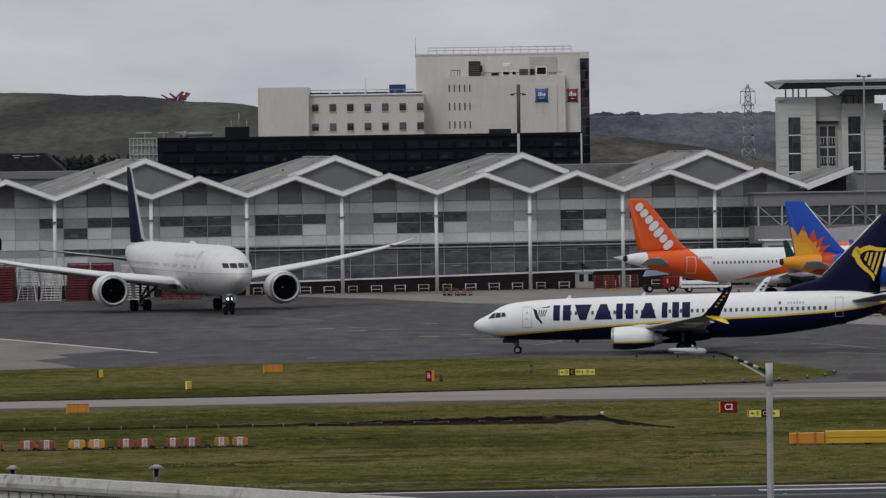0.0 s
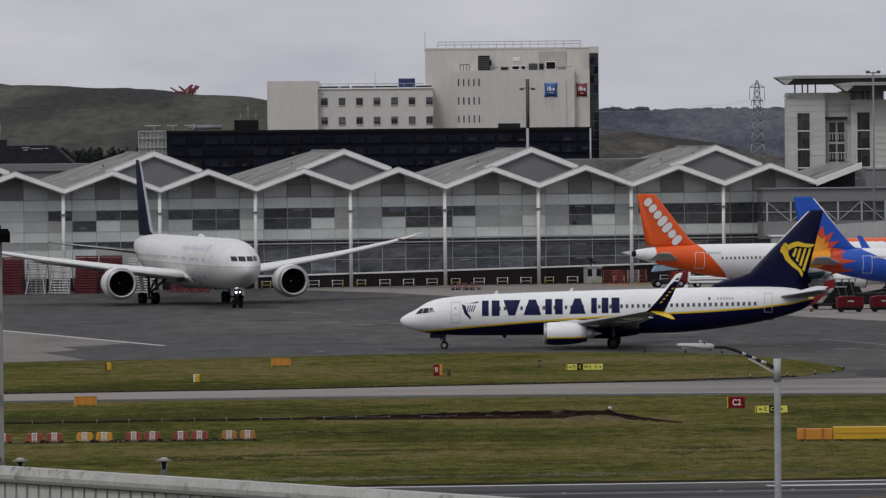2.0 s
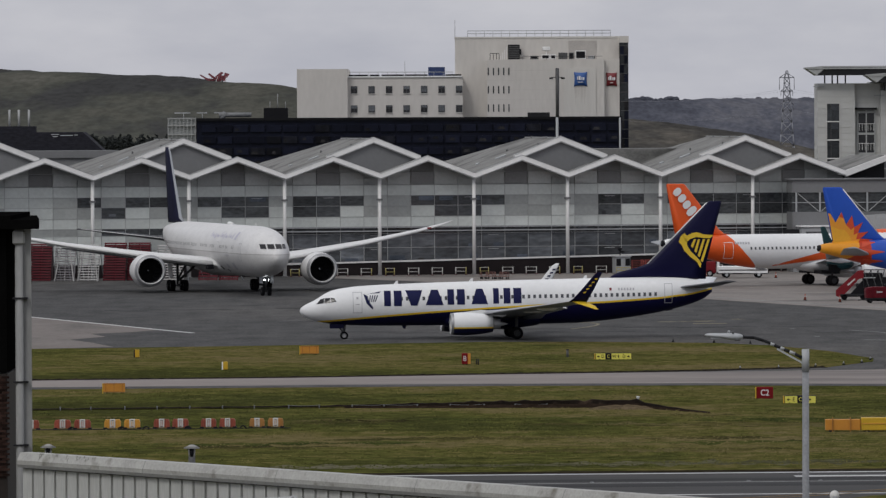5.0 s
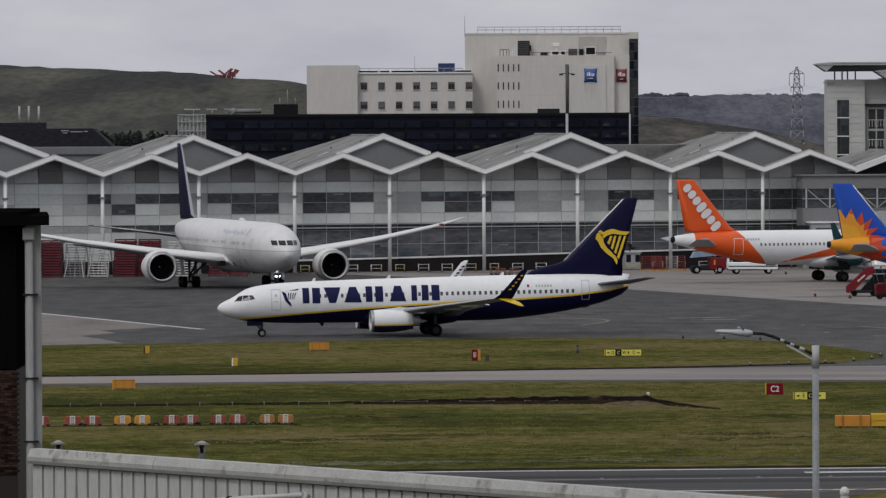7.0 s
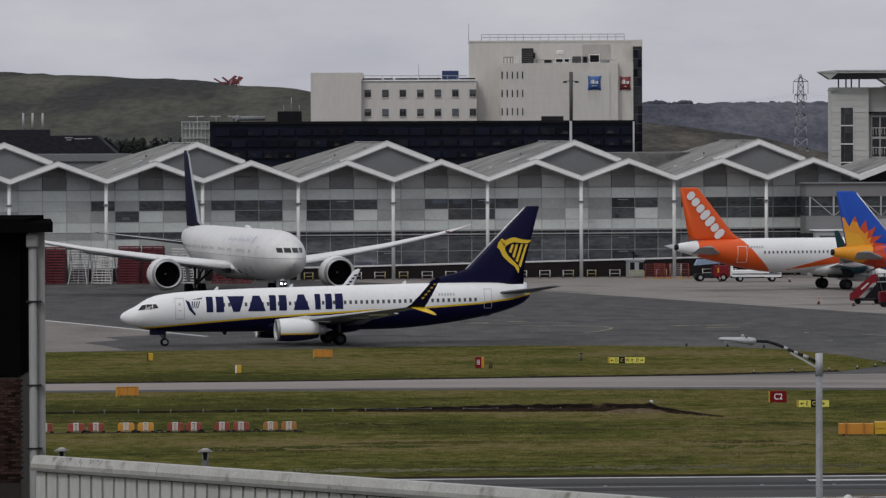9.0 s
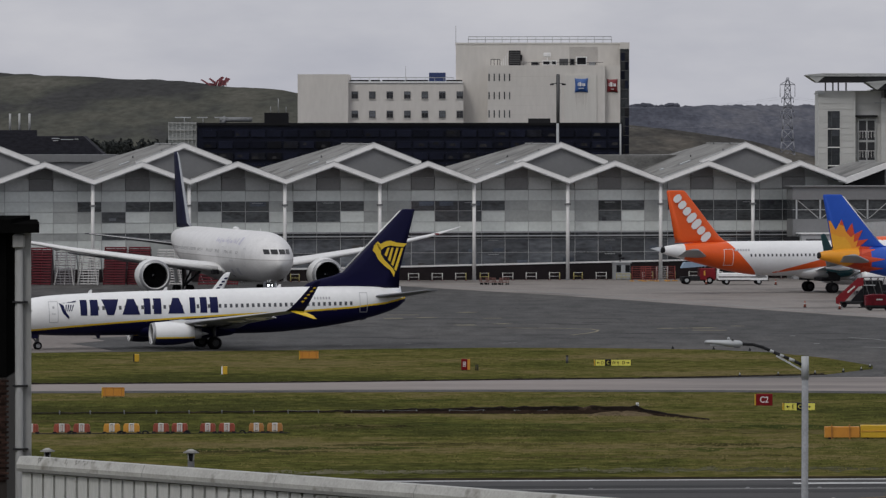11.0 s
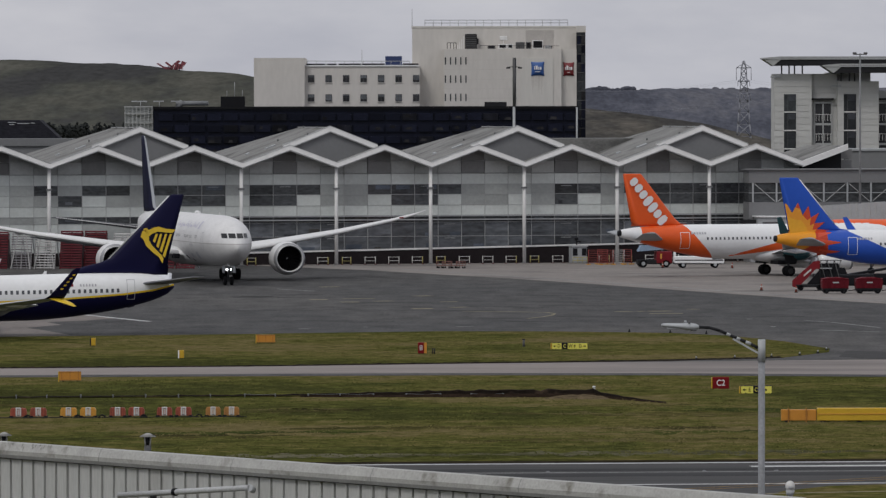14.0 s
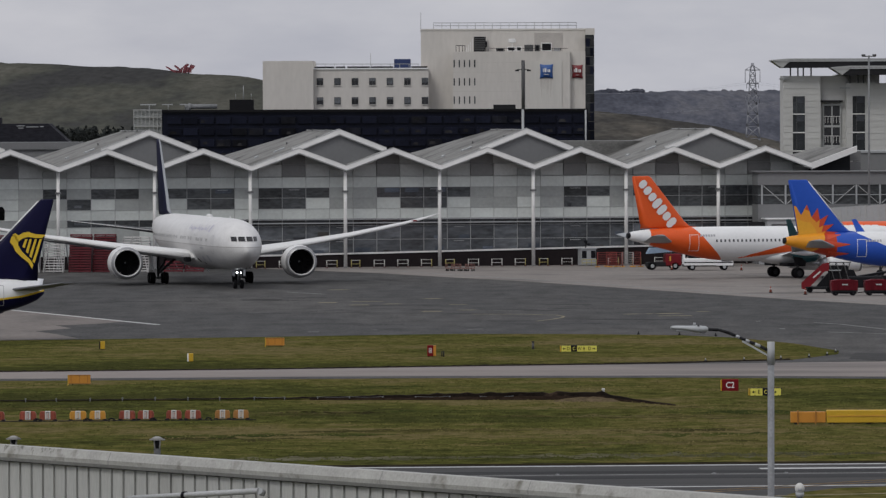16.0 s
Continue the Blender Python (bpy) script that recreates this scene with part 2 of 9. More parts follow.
def bar(bm, a, b, w, h, mi=0, up=(0, 0, 1)):
    """A straight bar of w x h from a to b."""
    a, b = Vector(a), Vector(b)
    d = (b - a).normalized()
    s = d.cross(Vector(up)).normalized()
    u = s.cross(d)
    pts = [a + s * w * i / 2 + u * h * j / 2 for i, j in ((-1, -1), (1, -1), (1, 1), (-1, 1))]
    return add_prism(bm, pts, b - a, mi)


def write(name, text, size, material, m, parent, label=""):
    """Raised lettering in the built-in font, facing -y before m is applied."""
    cu = bpy.data.curves.new(name, "FONT")
    cu.body, cu.size, cu.align_x, cu.align_y, cu.extrude, cu.offset = text, size, "CENTER", "CENTER", 0.01, size * 0.008
    ob = new(name, cu)
    me = bpy.data.meshes.new_from_object(ob)
    bpy.data.objects.remove(ob)
    me.materials.append(material)
    me.transform(m @ pose(0, 0, 0, 90) @ Matrix.Diagonal((0.86, 1, 1, 1)))
    ob = new(name, me)
    ob.parent = parent
    return tagged(ob, label)


# ---- ground, paving and markings ----
def ground():
    bm = bmesh.new()
    xs = [-4000, -1500, -500, -200, 0, 200, 500, 1500, 4000]
    ys = [-800, -200, 100, 250, 350, 500, 700, 900, 1300, 2000, 3000, 4600]
    grid = [[bm.verts.new((x, y, 0)) for x in xs] for y in ys]
    for a, b in zip(grid, grid[1:]):
        for k in range(len(xs) - 1):
            bm.faces.new((a[k], a[k + 1], b[k + 1], b[k]))
    tagged(link("ground", bm, GRASS), "mown airfield grass with dry brown patches", "ground", kind="structure")


ground()
sheet("apron", [(-400, 455), (-32.5, 486.8), (1.6, 489.4), (18.7, 488.6), (34, 485.4), (400, 466), (400, 868), (-400, 868)], 0.012, ASPHALT, "dark patched asphalt apron and taxiway", "apron")
sheet("taxiway", [(-400, 460), (-32.5, 490.4), (1.6, 493.1), (18.7, 492.3), (34, 489), (400, 470), (400, 500), (60, 513), (36, 518), (29, 516.5), (20, 514.6), (12, 513.0), (1.7, 510.6),
                  (-11, 506.6), (-16, 505.5), (-33.4, 503.0), (-400, 478)], 0.02, TAXI, "pale worn concrete taxiway strip", "taxiway")
sheet("grass_island", [(-400, 480), (-33.4, 503.6), (-16, 506.2), (-11, 507.3), (1.7, 511.3), (12, 514.2), (19.8, 516.8), (29, 522.4), (33.4, 534), (33.9, 541), (31.1, 558.5), (26.8, 572.6), (22.2, 579.4),
                       (12, 583.8), (2, 584.8), (-8, 581.6), (-18.2, 577.6), (-38, 572.2), (-400, 540)], 0.03, GRASS, "mown grass island between taxiway and apron", "grass")
sheet("stand_paving", [(-60, 866), (-30, 842), (-8, 806), (10.07, 764.8), (19.4, 740), (28.05, 714.7), (33.55, 699.75), (38.8, 685.4), (41.9, 677.9), (60, 634), (85, 590), (400, 560), (400, 866)], 0.022, CONCRETE,
      "pale brown concrete aircraft stands", "apron")
sheet("apron_slab", [(-90, 690), (-43.9, 662.8), (-35.2, 641.2), (-29.6, 622), (-31.9, 616), (-35.5, 612), (-33.6, 604), (-36.4, 596), (-34, 588), (-31.4, 576.9), (-37.9, 572.6), (-90, 560)],
      0.022, SLAB, "pale concrete slabs beside the asphalt", "apron")
sheet("runway", [(-400, 335), (400, 401), (400, 356), (-400, 290)], 0.012, RUNWAY, "grey grooved runway asphalt", "runway")


def marking(name, a, b, w, material, label, z):
    a, b = Vector((*a, 0)), Vector((*b, 0))
    s = (b - a).cross(Vector((0, 0, 1))).normalized() * w / 2
    bm = prism([(*(p.xy), z - 0.03) for p in (a - s, b - s, b + s, a + s)], (0, 0, 0.034))
    return tagged(link(name, bm, material), label, "marking", kind="structure")


def rwy(x, off):
    return (x, 368.3 + 0.0825 * x - off)


marking("runway_edge_line", rwy(-300, 1.2), rwy(300, 1.2), 0.65, WHITE_LINE, "white runway edge line", 0.02)
marking("runway_bar", rwy(18.4, 5.2), rwy(48, 5.2), 1.1, WHITE_LINE, "white painted runway bar", 0.02)
for off, w, paint in ((10.3, 0.35, FAINT_LINE), (22, 0.5, WHITE_LINE)):
    marking("runway_line", rwy(-200, off), rwy(200, off), w, paint, "thin pale runway line", 0.02)
RUBBERED = surface("rubbered_asphalt", (0.026, 0.026, 0.027), 0.8, vary=0.5, size=3, stretch=(0.06, 1, 1), spec=0.1)
for off, w in ((7.6, 2.2), (12.9, 2.6)):
    marking("rubber_streak", rwy(-200, off), rwy(200, off), w, RUBBERED, "dark tyre rubber band on the runway", 0.017)
for x in (6.9, 15.6, 19.6, 28.3, -2):
    tagged(link("runway_stud", tube((x, 368.3 + 0.0825 * x - 9.8, 0), (x, 368.3 + 0.0825 * x - 9.8, 0.07), 0.14, 0.09, n=10), GABLE), "low metal runway light", "runway light", "runway lights")
marking("runway_taper_line", rwy(14, 32), rwy(60, 21), 0.45, YELLOW_LINE, "faded yellow lead-on line", 0.022)
marking("apron_edge_line", (-90, 790), (-25.9, 613.2), 0.55, WHITE_LINE, "white apron edge line", 0.032)
# short worn dashes on the apron: ends and width
for x0, y0, x1, y1, w in ((-11.9, 681.8, -10.0, 681.6, 1.5), (-8.5, 672.9, -6.6, 673.3, 1.6), (-8.4, 684.7, -5.1, 685.6, 0.8), (-5.0, 675.7, -3.2, 676.7, 1.2), (-0.8, 693.9, 0.8, 695.1, 1.4), (-1.0, 650.6, 0.9, 651.0, 1.5),
                          (2.8, 654.4, 4.4, 655.4, 1.2), (1.8, 673.5, 3.6, 673.9, 0.9), (-11.5, 729.4, -9.4, 730.6, 1.2), (19.0, 639.7, 20.5, 640.7, 1.0), (21.1, 640.7, 21.8, 641.1, 1.0), (22.3, 641.1, 24.6, 642.0, 1.5), (22.1, 634.1, 25.4, 634.3, 1.1), (26.6, 647.7, 27.4, 647.0, 1.0)):
    marking("apron_line", (x0, y0), (x1, y1), w, YELLOW_LINE, "faded yellow apron dash", 0.02)
for x0, y0, x1, y1, w in ((-16.2, 721.8, -11.9, 713.1, 0.3), (36.1, 612.8, 38.4, 607.1, 0.3), (38.4, 607.1, 41.7, 592.7, 0.3), (35.8, 586.9, 40.9, 581.4, 0.3), (-11.3, 592.3, -10.3, 592.2, 0.5), (3.2, 597.2, 4.6, 598.1, 0.6), (30.8, 617.3, 31.2, 617.2, 0.9),
                          (31.9, 595.9, 32.4, 595.9, 0.9), (-5.5, 596.7, -5.1, 596.6, 0.6)):
    marking("scuffed_line", (x0, y0), (x1, y1), w, FAINT_LINE, "faint pale scuffed line on the asphalt", 0.021)
curve = [(10.0, 619.7), (11.6, 625), (12.6, 630), (12.9, 634.6), (12.2, 638), (9, 640.5), (4, 642)]
for a, b in zip(curve, curve[1:]):
    marking("apron_curve", a, b, 0.3 if abs(b[1] - a[1]) > abs(b[0] - a[0]) else 0.55, YELLOW_LINE, "faded yellow turning line", 0.02)


TAR = surface("tar_seam", (0.022, 0.022, 0.023), 0.8, vary=0.4, size=2, spec=0.1)
PATCH = surface("pale_asphalt_patch", (0.070, 0.068, 0.066), 0.85, vary=0.4, size=2, spec=0.1)
VERGE = surface("muddy_verge", (0.026, 0.022, 0.016), 0.95, vary=0.6, size=1.5, spec=0.0)
TAR_PATCH = surface("dark_asphalt_patch", (0.040, 0.039, 0.039), 0.85, vary=0.4, size=2, spec=0.1)
seam_rng = random.Random(21)
for k in range(46):
    x, y = seam_rng.uniform(-40, 34), seam_rng.uniform(592, 720)
    if x > 36 - (y - 600) * 0.27:
        continue
    a = seam_rng.choice((0.16, 0.16, -0.35, 1.1)) + seam_rng.uniform(-0.06, 0.06)
    n = seam_rng.uniform(3, 14)
    marking("tar_seam", (x, y), (x + n * math.cos(a), y + n * math.sin(a)), 0.4 if abs(a) < 0.6 else 0.14, TAR if k % 3 else PATCH, "thin seam in the asphalt", 0.017)
for k in range(14):
    x, y = seam_rng.uniform(-34, 22), seam_rng.uniform(600, 700)
    marking("asphalt_patch", (x, y), (x + seam_rng.uniform(2, 8), y + seam_rng.uniform(-0.4, 0.8)), seam_rng.uniform(1.5, 5), PATCH if k % 2 else TAR_PATCH, "worn rectangular asphalt patch", 0.0145)
sheet("grass_verge", [(-400, 479.6), (-33.4, 503.2), (-16, 505.8), (-11, 506.9), (1.7, 510.9), (12, 513.6), (19.8, 516.2), (29, 521.8), (28.4, 524.0), (19.6, 519.0), (12, 516.0), (1.7, 513.0), (-11, 508.6), (-16, 507.4), (-33.4, 505.2), (-400, 481.8)], 0.036, VERGE, "muddy edge between grass and taxiway", "verge", thick=0.1)
sheet("runway_verge", [(-400, 335.2), (400, 401.2), (400, 403.4), (-400, 337.4)], 0.008, VERGE, "muddy edge between grass and runway", "verge", thick=0.1)

sheet("tip_tar", [(33.6, 524), (36, 520.5), (48, 518), (62, 517), (62, 527), (50, 529), (40, 533), (35, 537)], 0.026, TAR_PATCH, "dark tarred patch beside the grass tip", "apron", thick=0.05)
stand_edge = [(-24, 848), (-4, 812), (11.2, 772), (20.5, 747), (29.2, 721.5), (34.6, 706), (40, 691.5), (43.2, 684), (61, 640)]
for a, b in zip(stand_edge, stand_edge[1:]):
    marking("stand_edge_line", a, b, 0.5, FAINT_LINE, "faint pale line inside the stand edge", 0.028)

# ---- terminal ----
BAR_GREY = surface("bar_grey", (0.35, 0.355, 0.355), 0.6, vary=0.1, size=2, spec=0.2)
HEAD_DARK = surface("smoked_head_panel", (0.166, 0.164, 0.163), 0.4, vary=0.15, size=3, per_object=0.15)
HEAD_GREY = surface("grey_head_panel", (0.42, 0.43, 0.42), 0.4, vary=0.12, size=3, per_object=0.14)
TERM = Matrix.Translation((-47.47, 824.0, 0)) @ pose(0, 0, 0, 0, 0, math.degrees(math.atan2(3.1, 12.09)))
BAY = 12.48
Z_VALLEY, Z_PEAK, Z_APEX = 12.9, 15.15, 17.55
LOW_ROWS = [(1.7, 3.55), (3.55, 5.35), (5.35, 6.25), (6.25, 7.55), (7.55, 8.95), (8.95, 10.25), (10.25, 11.6)]


KIND = {"D": "dark", "M": "mid", "O": "opal"}
# pane kinds of the two mixed rows, bay by bay from the left end
UPPER_ROW = "OMDO MOMD ODMO OOMD MDDM DDDM DDDM MDDD DMMM MDDM DDDD DDDD DDDD".replace(" ", "")
LOWER_ROW = "MODO OMMO DOOM OOMM DOMM ODDO DDOM MODD OMMO MDOM ODDD DDDD DDDD".replace(" ", "")


INTERIORS = [surface("room_" + word, tone, 0.5, vary=0.5, size=1.6, stretch=(0.6, 1, 1.5), per_object=0.35, spec=0.2) for word, tone in
             (("slate", (0.040, 0.043, 0.050)), ("steel", (0.105, 0.113, 0.125)), ("blue_grey", (0.075, 0.088, 0.112)), ("umber", (0.050, 0.046, 0.044)))]


def terminal():
    t = thing("terminal_building", "long airport terminal with zigzag roof, white fascias and panelled glazing", "terminal", kind="structure", at=TERM)
    first, last = -4, 9
    # back wall mass behind the panels
    part("core_wall", box((first - 1) * BAY, 8.6 * BAY, 3.4, 36, 0, 12.4), GABLE, t)
    # roof planes: a large ridge over every odd column, small gables in front
    for i in range(first, 7, 2):
        left, apex, right = i * BAY, (i + 1) * BAY, (i + 2) * BAY
        for side, (x0, x1) in enumerate(((left, apex), (right, apex))):
            xm = (x0 + x1) / 2
            bm = bmesh.new()
            hip = 20
            add_prism(bm, [(x0, -1.2, Z_VALLEY), (xm, -1.2, Z_PEAK - 0.02), (xm, 2.6, Z_PEAK - 0.02), (x1, 2.6, Z_APEX), (x1, hip, Z_APEX), (x0, hip + 16, Z_VALLEY)], (0, 0, -0.25))
            bmesh.ops.recalc_face_normals(bm, faces=bm.faces)
            part("roof_slope", bm, ROOF, t)
            # inner fold from the small peak down to the middle valley
            bm = bmesh.new()
            add_prism(bm, [(xm, -1.2, Z_PEAK), (x1, -1.2, Z_VALLEY), (x1, 3.2, Z_VALLEY), (xm, 3.2, Z_PEAK)], (0, 0, -0.25))
            bmesh.ops.recalc_face_normals(bm, faces=bm.faces)
            part("roof_fold", bm, ROOF, t)
            # fascias
            for a, b, y, w in (((x0, Z_VALLEY), (xm, Z_PEAK), -1.35, 0.5), ((x1, Z_VALLEY), (xm, Z_PEAK), -1.35, 0.5), ((xm, Z_PEAK), (x1, Z_APEX), 2.45, 0.55)):
                bm = bmesh.new()
                add_prism(bm, [(a[0], y - 0.1, a[1] - w + 0.1), (b[0], y - 0.1, b[1] - w + 0.1), (b[0], y + 0.02, b[1] + 0.2), (a[0], y + 0.02, a[1] + 0.2)], (0, 0.34, 0))
                add_prism(bm, [(a[0], y - 0.05, a[1] - w - 0.04), (b[0], y - 0.05, b[1] - w - 0.04), (b[0], y - 0.05, b[1] - w + 0.1), (a[0], y - 0.05, a[1] - w + 0.1)], (0, 0.3, 0), mi=1)
                add_prism(bm, [(a[0], y - 0.03, a[1] + 0.2), (b[0], y - 0.03, b[1] + 0.2), (b[0], y - 0.03, b[1] + 0.25), (a[0], y - 0.03, a[1] + 0.25)], (0, 0.5, 0), mi=1)
                bmesh.ops.recalc_face_normals(bm, faces=bm.faces)
                part("fascia", bm, [FASCIA, BAR_GREY], t)
        bm = prism([(left + BAY / 2, 2.8, Z_PEAK - 0.5), (apex, 2.8, Z_VALLEY - 0.3), (right - BAY / 2, 2.8, Z_PEAK - 0.5), (apex, 2.8, Z_APEX - 0.3)], (0, 0.2, 0))
        part("gable_panel", bm, GABLE, t)
        rise = (Z_APEX - Z_VALLEY) / BAY
        for u0, u1, y in ((5.0, 6.3, 7.0), (3.0, 3.4, 9.5)):
            part("roof_hatch", prism([(left + u0, y, Z_VALLEY + rise * u0), (left + u1, y, Z_VALLEY + rise * u1), (left + u1, y, Z_VALLEY + rise * u1 + 0.16), (left + u0, y, Z_VALLEY + rise * u0 + 0.16)], (0, 0.8, 0)), GREY_PAINT, t)
        for u, y in ((BAY - 0.2, 16.5), (BAY - 0.2, 9.0), (BAY * 0.62, 12.0), (BAY * 0.80, 4.6)):
            z = Z_VALLEY + rise * u
            part("roof_outlet", tube((left + u, y, z - 0.1), (left + u, y, z + 0.28), 0.1, n=8), MAST_GREY, t)
        part("ridge_cap", box(apex - 0.22, apex + 0.22, 2.6, 20, Z_APEX - 0.02, Z_APEX + 0.09), BAR_GREY, t)
        part("valley_gutter", box(left - 0.3, left + 0.3, -1.0, 30, Z_VALLEY - 0.05, Z_VALLEY + 0.07), MAST_GREY, t)
        # the edge of the rear roof showing over the valley
        part("rear_roof", prism([(left + 2.0, 31, 13.2), (left + 8.0, 31, 14.65), (left + 8.0, 38, 14.65), (left + 2.0, 38, 13.2)], (0, 0, 0.25)), ROOF, t)
        part("rear_fascia", prism([(left + 2.0, 30.8, 13.1), (left + 8.0, 30.8, 14.55), (left + 8.0, 30.8, 14.9), (left + 2.0, 30.8, 13.45)], (0, 0.2, 0)), FASCIA, t)
    # last half bay, open at its end, and the flat roof behind
    part("roof_slope", prism([(8 * BAY, -1.2, Z_VALLEY), (8.5 * BAY, -1.2, Z_PEAK - 0.1), (8.5 * BAY, 16, Z_PEAK - 0.1), (8 * BAY, 20, Z_VALLEY)], (0, 0, -0.25)), ROOF, t)
    part("fascia", prism([(8 * BAY, -1.35, Z_VALLEY - 0.62), (8.5 * BAY, -1.35, Z_PEAK - 0.62), (8.5 * BAY, -1.35, Z_PEAK + 0.15), (8 * BAY, -1.35, Z_VALLEY + 0.2)], (0, 0.4, 0)), FASCIA, t)
    # dark slab stands in for the shadow under the last roof's overhang
    part("end_recess", prism([(8 * BAY + 0.3, 0.4, Z_VALLEY - 1.6), (8.5 * BAY - 0.4, 0.4, Z_VALLEY - 1.6), (8.5 * BAY - 0.4, 0.4, Z_PEAK - 0.7), (8 * BAY + 0.3, 0.4, Z_VALLEY - 0.6)], (0, 0.6, 0)), DARK_METAL, t)
    part("flat_roof", box(5.2 * BAY, 7.2 * BAY, 20, 34, 12, 16.0), ROOF, t)
    for i in range(first, 8):
        part("gable_infill", prism([(i * BAY, 2.0, 11.5), ((i + 1) * BAY, 2.0, 11.5), ((i + 1) * BAY, 2.0, Z_VALLEY - 0.3), ((i + 0.5) * BAY, 2.0, Z_PEAK - 0.3), (i * BAY, 2.0, Z_VALLEY - 0.3)], (0, 0.2, 0)), HEAD_GREY, t)
    # columns
    for i in range(first, 8):
        bm = tube((i * BAY, -0.6, 0), (i * BAY, -0.6, Z_VALLEY - 0.3), 0.235, n=12)
        add_box(bm, i * BAY - 0.3, i * BAY + 0.3, -0.9, -0.3, 0, 0.12, mi=1)
        add_box(bm, i * BAY - 0.33, i * BAY + 0.33, -0.95, -0.25, 9.65, 9.9, mi=1)
        part("column", bm, [FASCIA, GABLE], t)
    rng = random.Random(5)
    shapes = {}

    def pane(name, w, h, material):
        key = (name, round(w, 2), round(h, 2), material.name)
        if key not in shapes:
            bm = box(-w / 2, w / 2, 0, 0.12, -h / 2, h / 2, bevel=0.012)
            me = bpy.data.meshes.new(name)
            bm.to_mesh(me)
            bm.free()
            me.materials.append(material)
            shapes[key] = me
        ob = new(name, shapes[key])
        ob.parent = t
        return ob

    P = BAY / 4
    for j in range(first * 4, int(8.5 * 4)):
        x = (j + 0.5 + 0.5) * P
        bay = j // 4
        for r, (z0, z1) in enumerate(LOW_ROWS):
            blank = bay < 0
            if r in (0, 1):
                kind = "opal" if bay < 0 else ("mid" if j % 3 else "opal") if bay < 1 else "dark"
            elif r == 2:
                kind = "mid" if blank else "dark"
            elif r == 3 or r == 6:
                kind = "opal"
            elif r == 4:
                kind = KIND[LOWER_ROW[(j - first * 4) % len(LOWER_ROW)]]
            else:
                kind = KIND[UPPER_ROW[(j - first * 4) % len(UPPER_ROW)]]
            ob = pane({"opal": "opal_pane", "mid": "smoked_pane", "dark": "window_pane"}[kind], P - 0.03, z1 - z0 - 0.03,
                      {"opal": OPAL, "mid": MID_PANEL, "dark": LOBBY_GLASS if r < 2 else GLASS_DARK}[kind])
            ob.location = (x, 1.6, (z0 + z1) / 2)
            if kind == "dark" and (r == 5 and j % 3 == 0 or r < 2 and j % 5 == 1):
                # pale strip on the pane's face stands in for inside lights and reflections
                lamp = part("interior_tube", box(-0.7, 0.7, -0.02, -0.005, z1 - 0.28, z1 - 0.22), BAR_GREY, t)
                lamp.location = (x, 1.6, 0)
            if kind == "dark" and rng.random() < (0.55 if r < 2 else 0.3 if r == 4 else 0.2):
                u0 = rng.uniform(-P * 0.45, P * 0.1)
                u1 = min(u0 + rng.uniform(0.5, 2.2), P * 0.46)
                w0 = rng.choice((0.06, 0.06, 0.3)) if r != 5 else (z1 - z0) * 0.5
                w1 = min(w0 + rng.uniform(0.25, 0.9), z1 - z0 - 0.1)
                shape = part("interior_panel", box(u0, u1, -0.012, -0.004, z0 + w0, z0 + w1), rng.choice(INTERIORS), t)
                shape.location = (x, 1.6, 0)
        # triangular infill under the folded roof
        if j % 4 == 3:
            pane("head_pane", P - 0.09, 0.85, MID_PANEL).location = (x, 1.72, 12.1)
        else:
            dark = j % 4 == 1
            pane("head_pane_dark" if dark else "head_pane", P - 0.09, 1.55, HEAD_DARK if dark else HEAD_GREY).location = (x, 1.72, 12.45)
            if j % 4 == 1:
                pane("head_pane_dark", P - 0.09, 1.3, HEAD_DARK).location = (x, 1.72, 13.95)
    bm = bmesh.new()
    for j in range(first * 4, int(8.5 * 4) + 1):
        x = (j + 0.5) * P
        add_box(bm, x - 0.028, x + 0.028, 1.54, 1.7, 1.7, 11.7)
    for z in [r[0] for r in LOW_ROWS] + [11.6]:
        add_box(bm, first * BAY, 8.5 * BAY, 1.55, 1.68, z - 0.026, z + 0.026)
    part("glazing_bars", bm, BAR_GREY, t)
    bm = box(1.2 * BAY, 8.5 * BAY, 1.2, 1.5, 5.62, 5.76)
    add_box(bm, 1.2 * BAY, 8.5 * BAY, 1.2, 1.5, 6.1, 6.2)
    part("service_rail", bm, GREY_PAINT, t)
    part("plinth", box(first * BAY, 8.5 * BAY, 1.3, 1.9, 0, 1.68), BRICK_DARK, t, "dark brick plinth")
    # sloping ramp edge along the foot of the glazing
    bm = bmesh.new()
    add_prism(bm, [(2.0 * BAY, 0.9, 1.45), (8.3 * BAY, 0.9, 2.75), (8.3 * BAY, 0.9, 2.95), (2.0 * BAY, 0.9, 1.65)], (0, 0.25, 0))
    bmesh.ops.recalc_face_normals(bm, faces=bm.faces)
    part("ramp_edge", bm, FASCIA, t)
    part("ramp_wall", prism([(2.0 * BAY, 1.0, 0), (8.3 * BAY, 1.0, 0), (8.3 * BAY, 1.0, 2.7), (2.0 * BAY, 1.0, 1.4)], (0, 0.3, 0)), BRICK_DARK, t)
    return t


terminal()

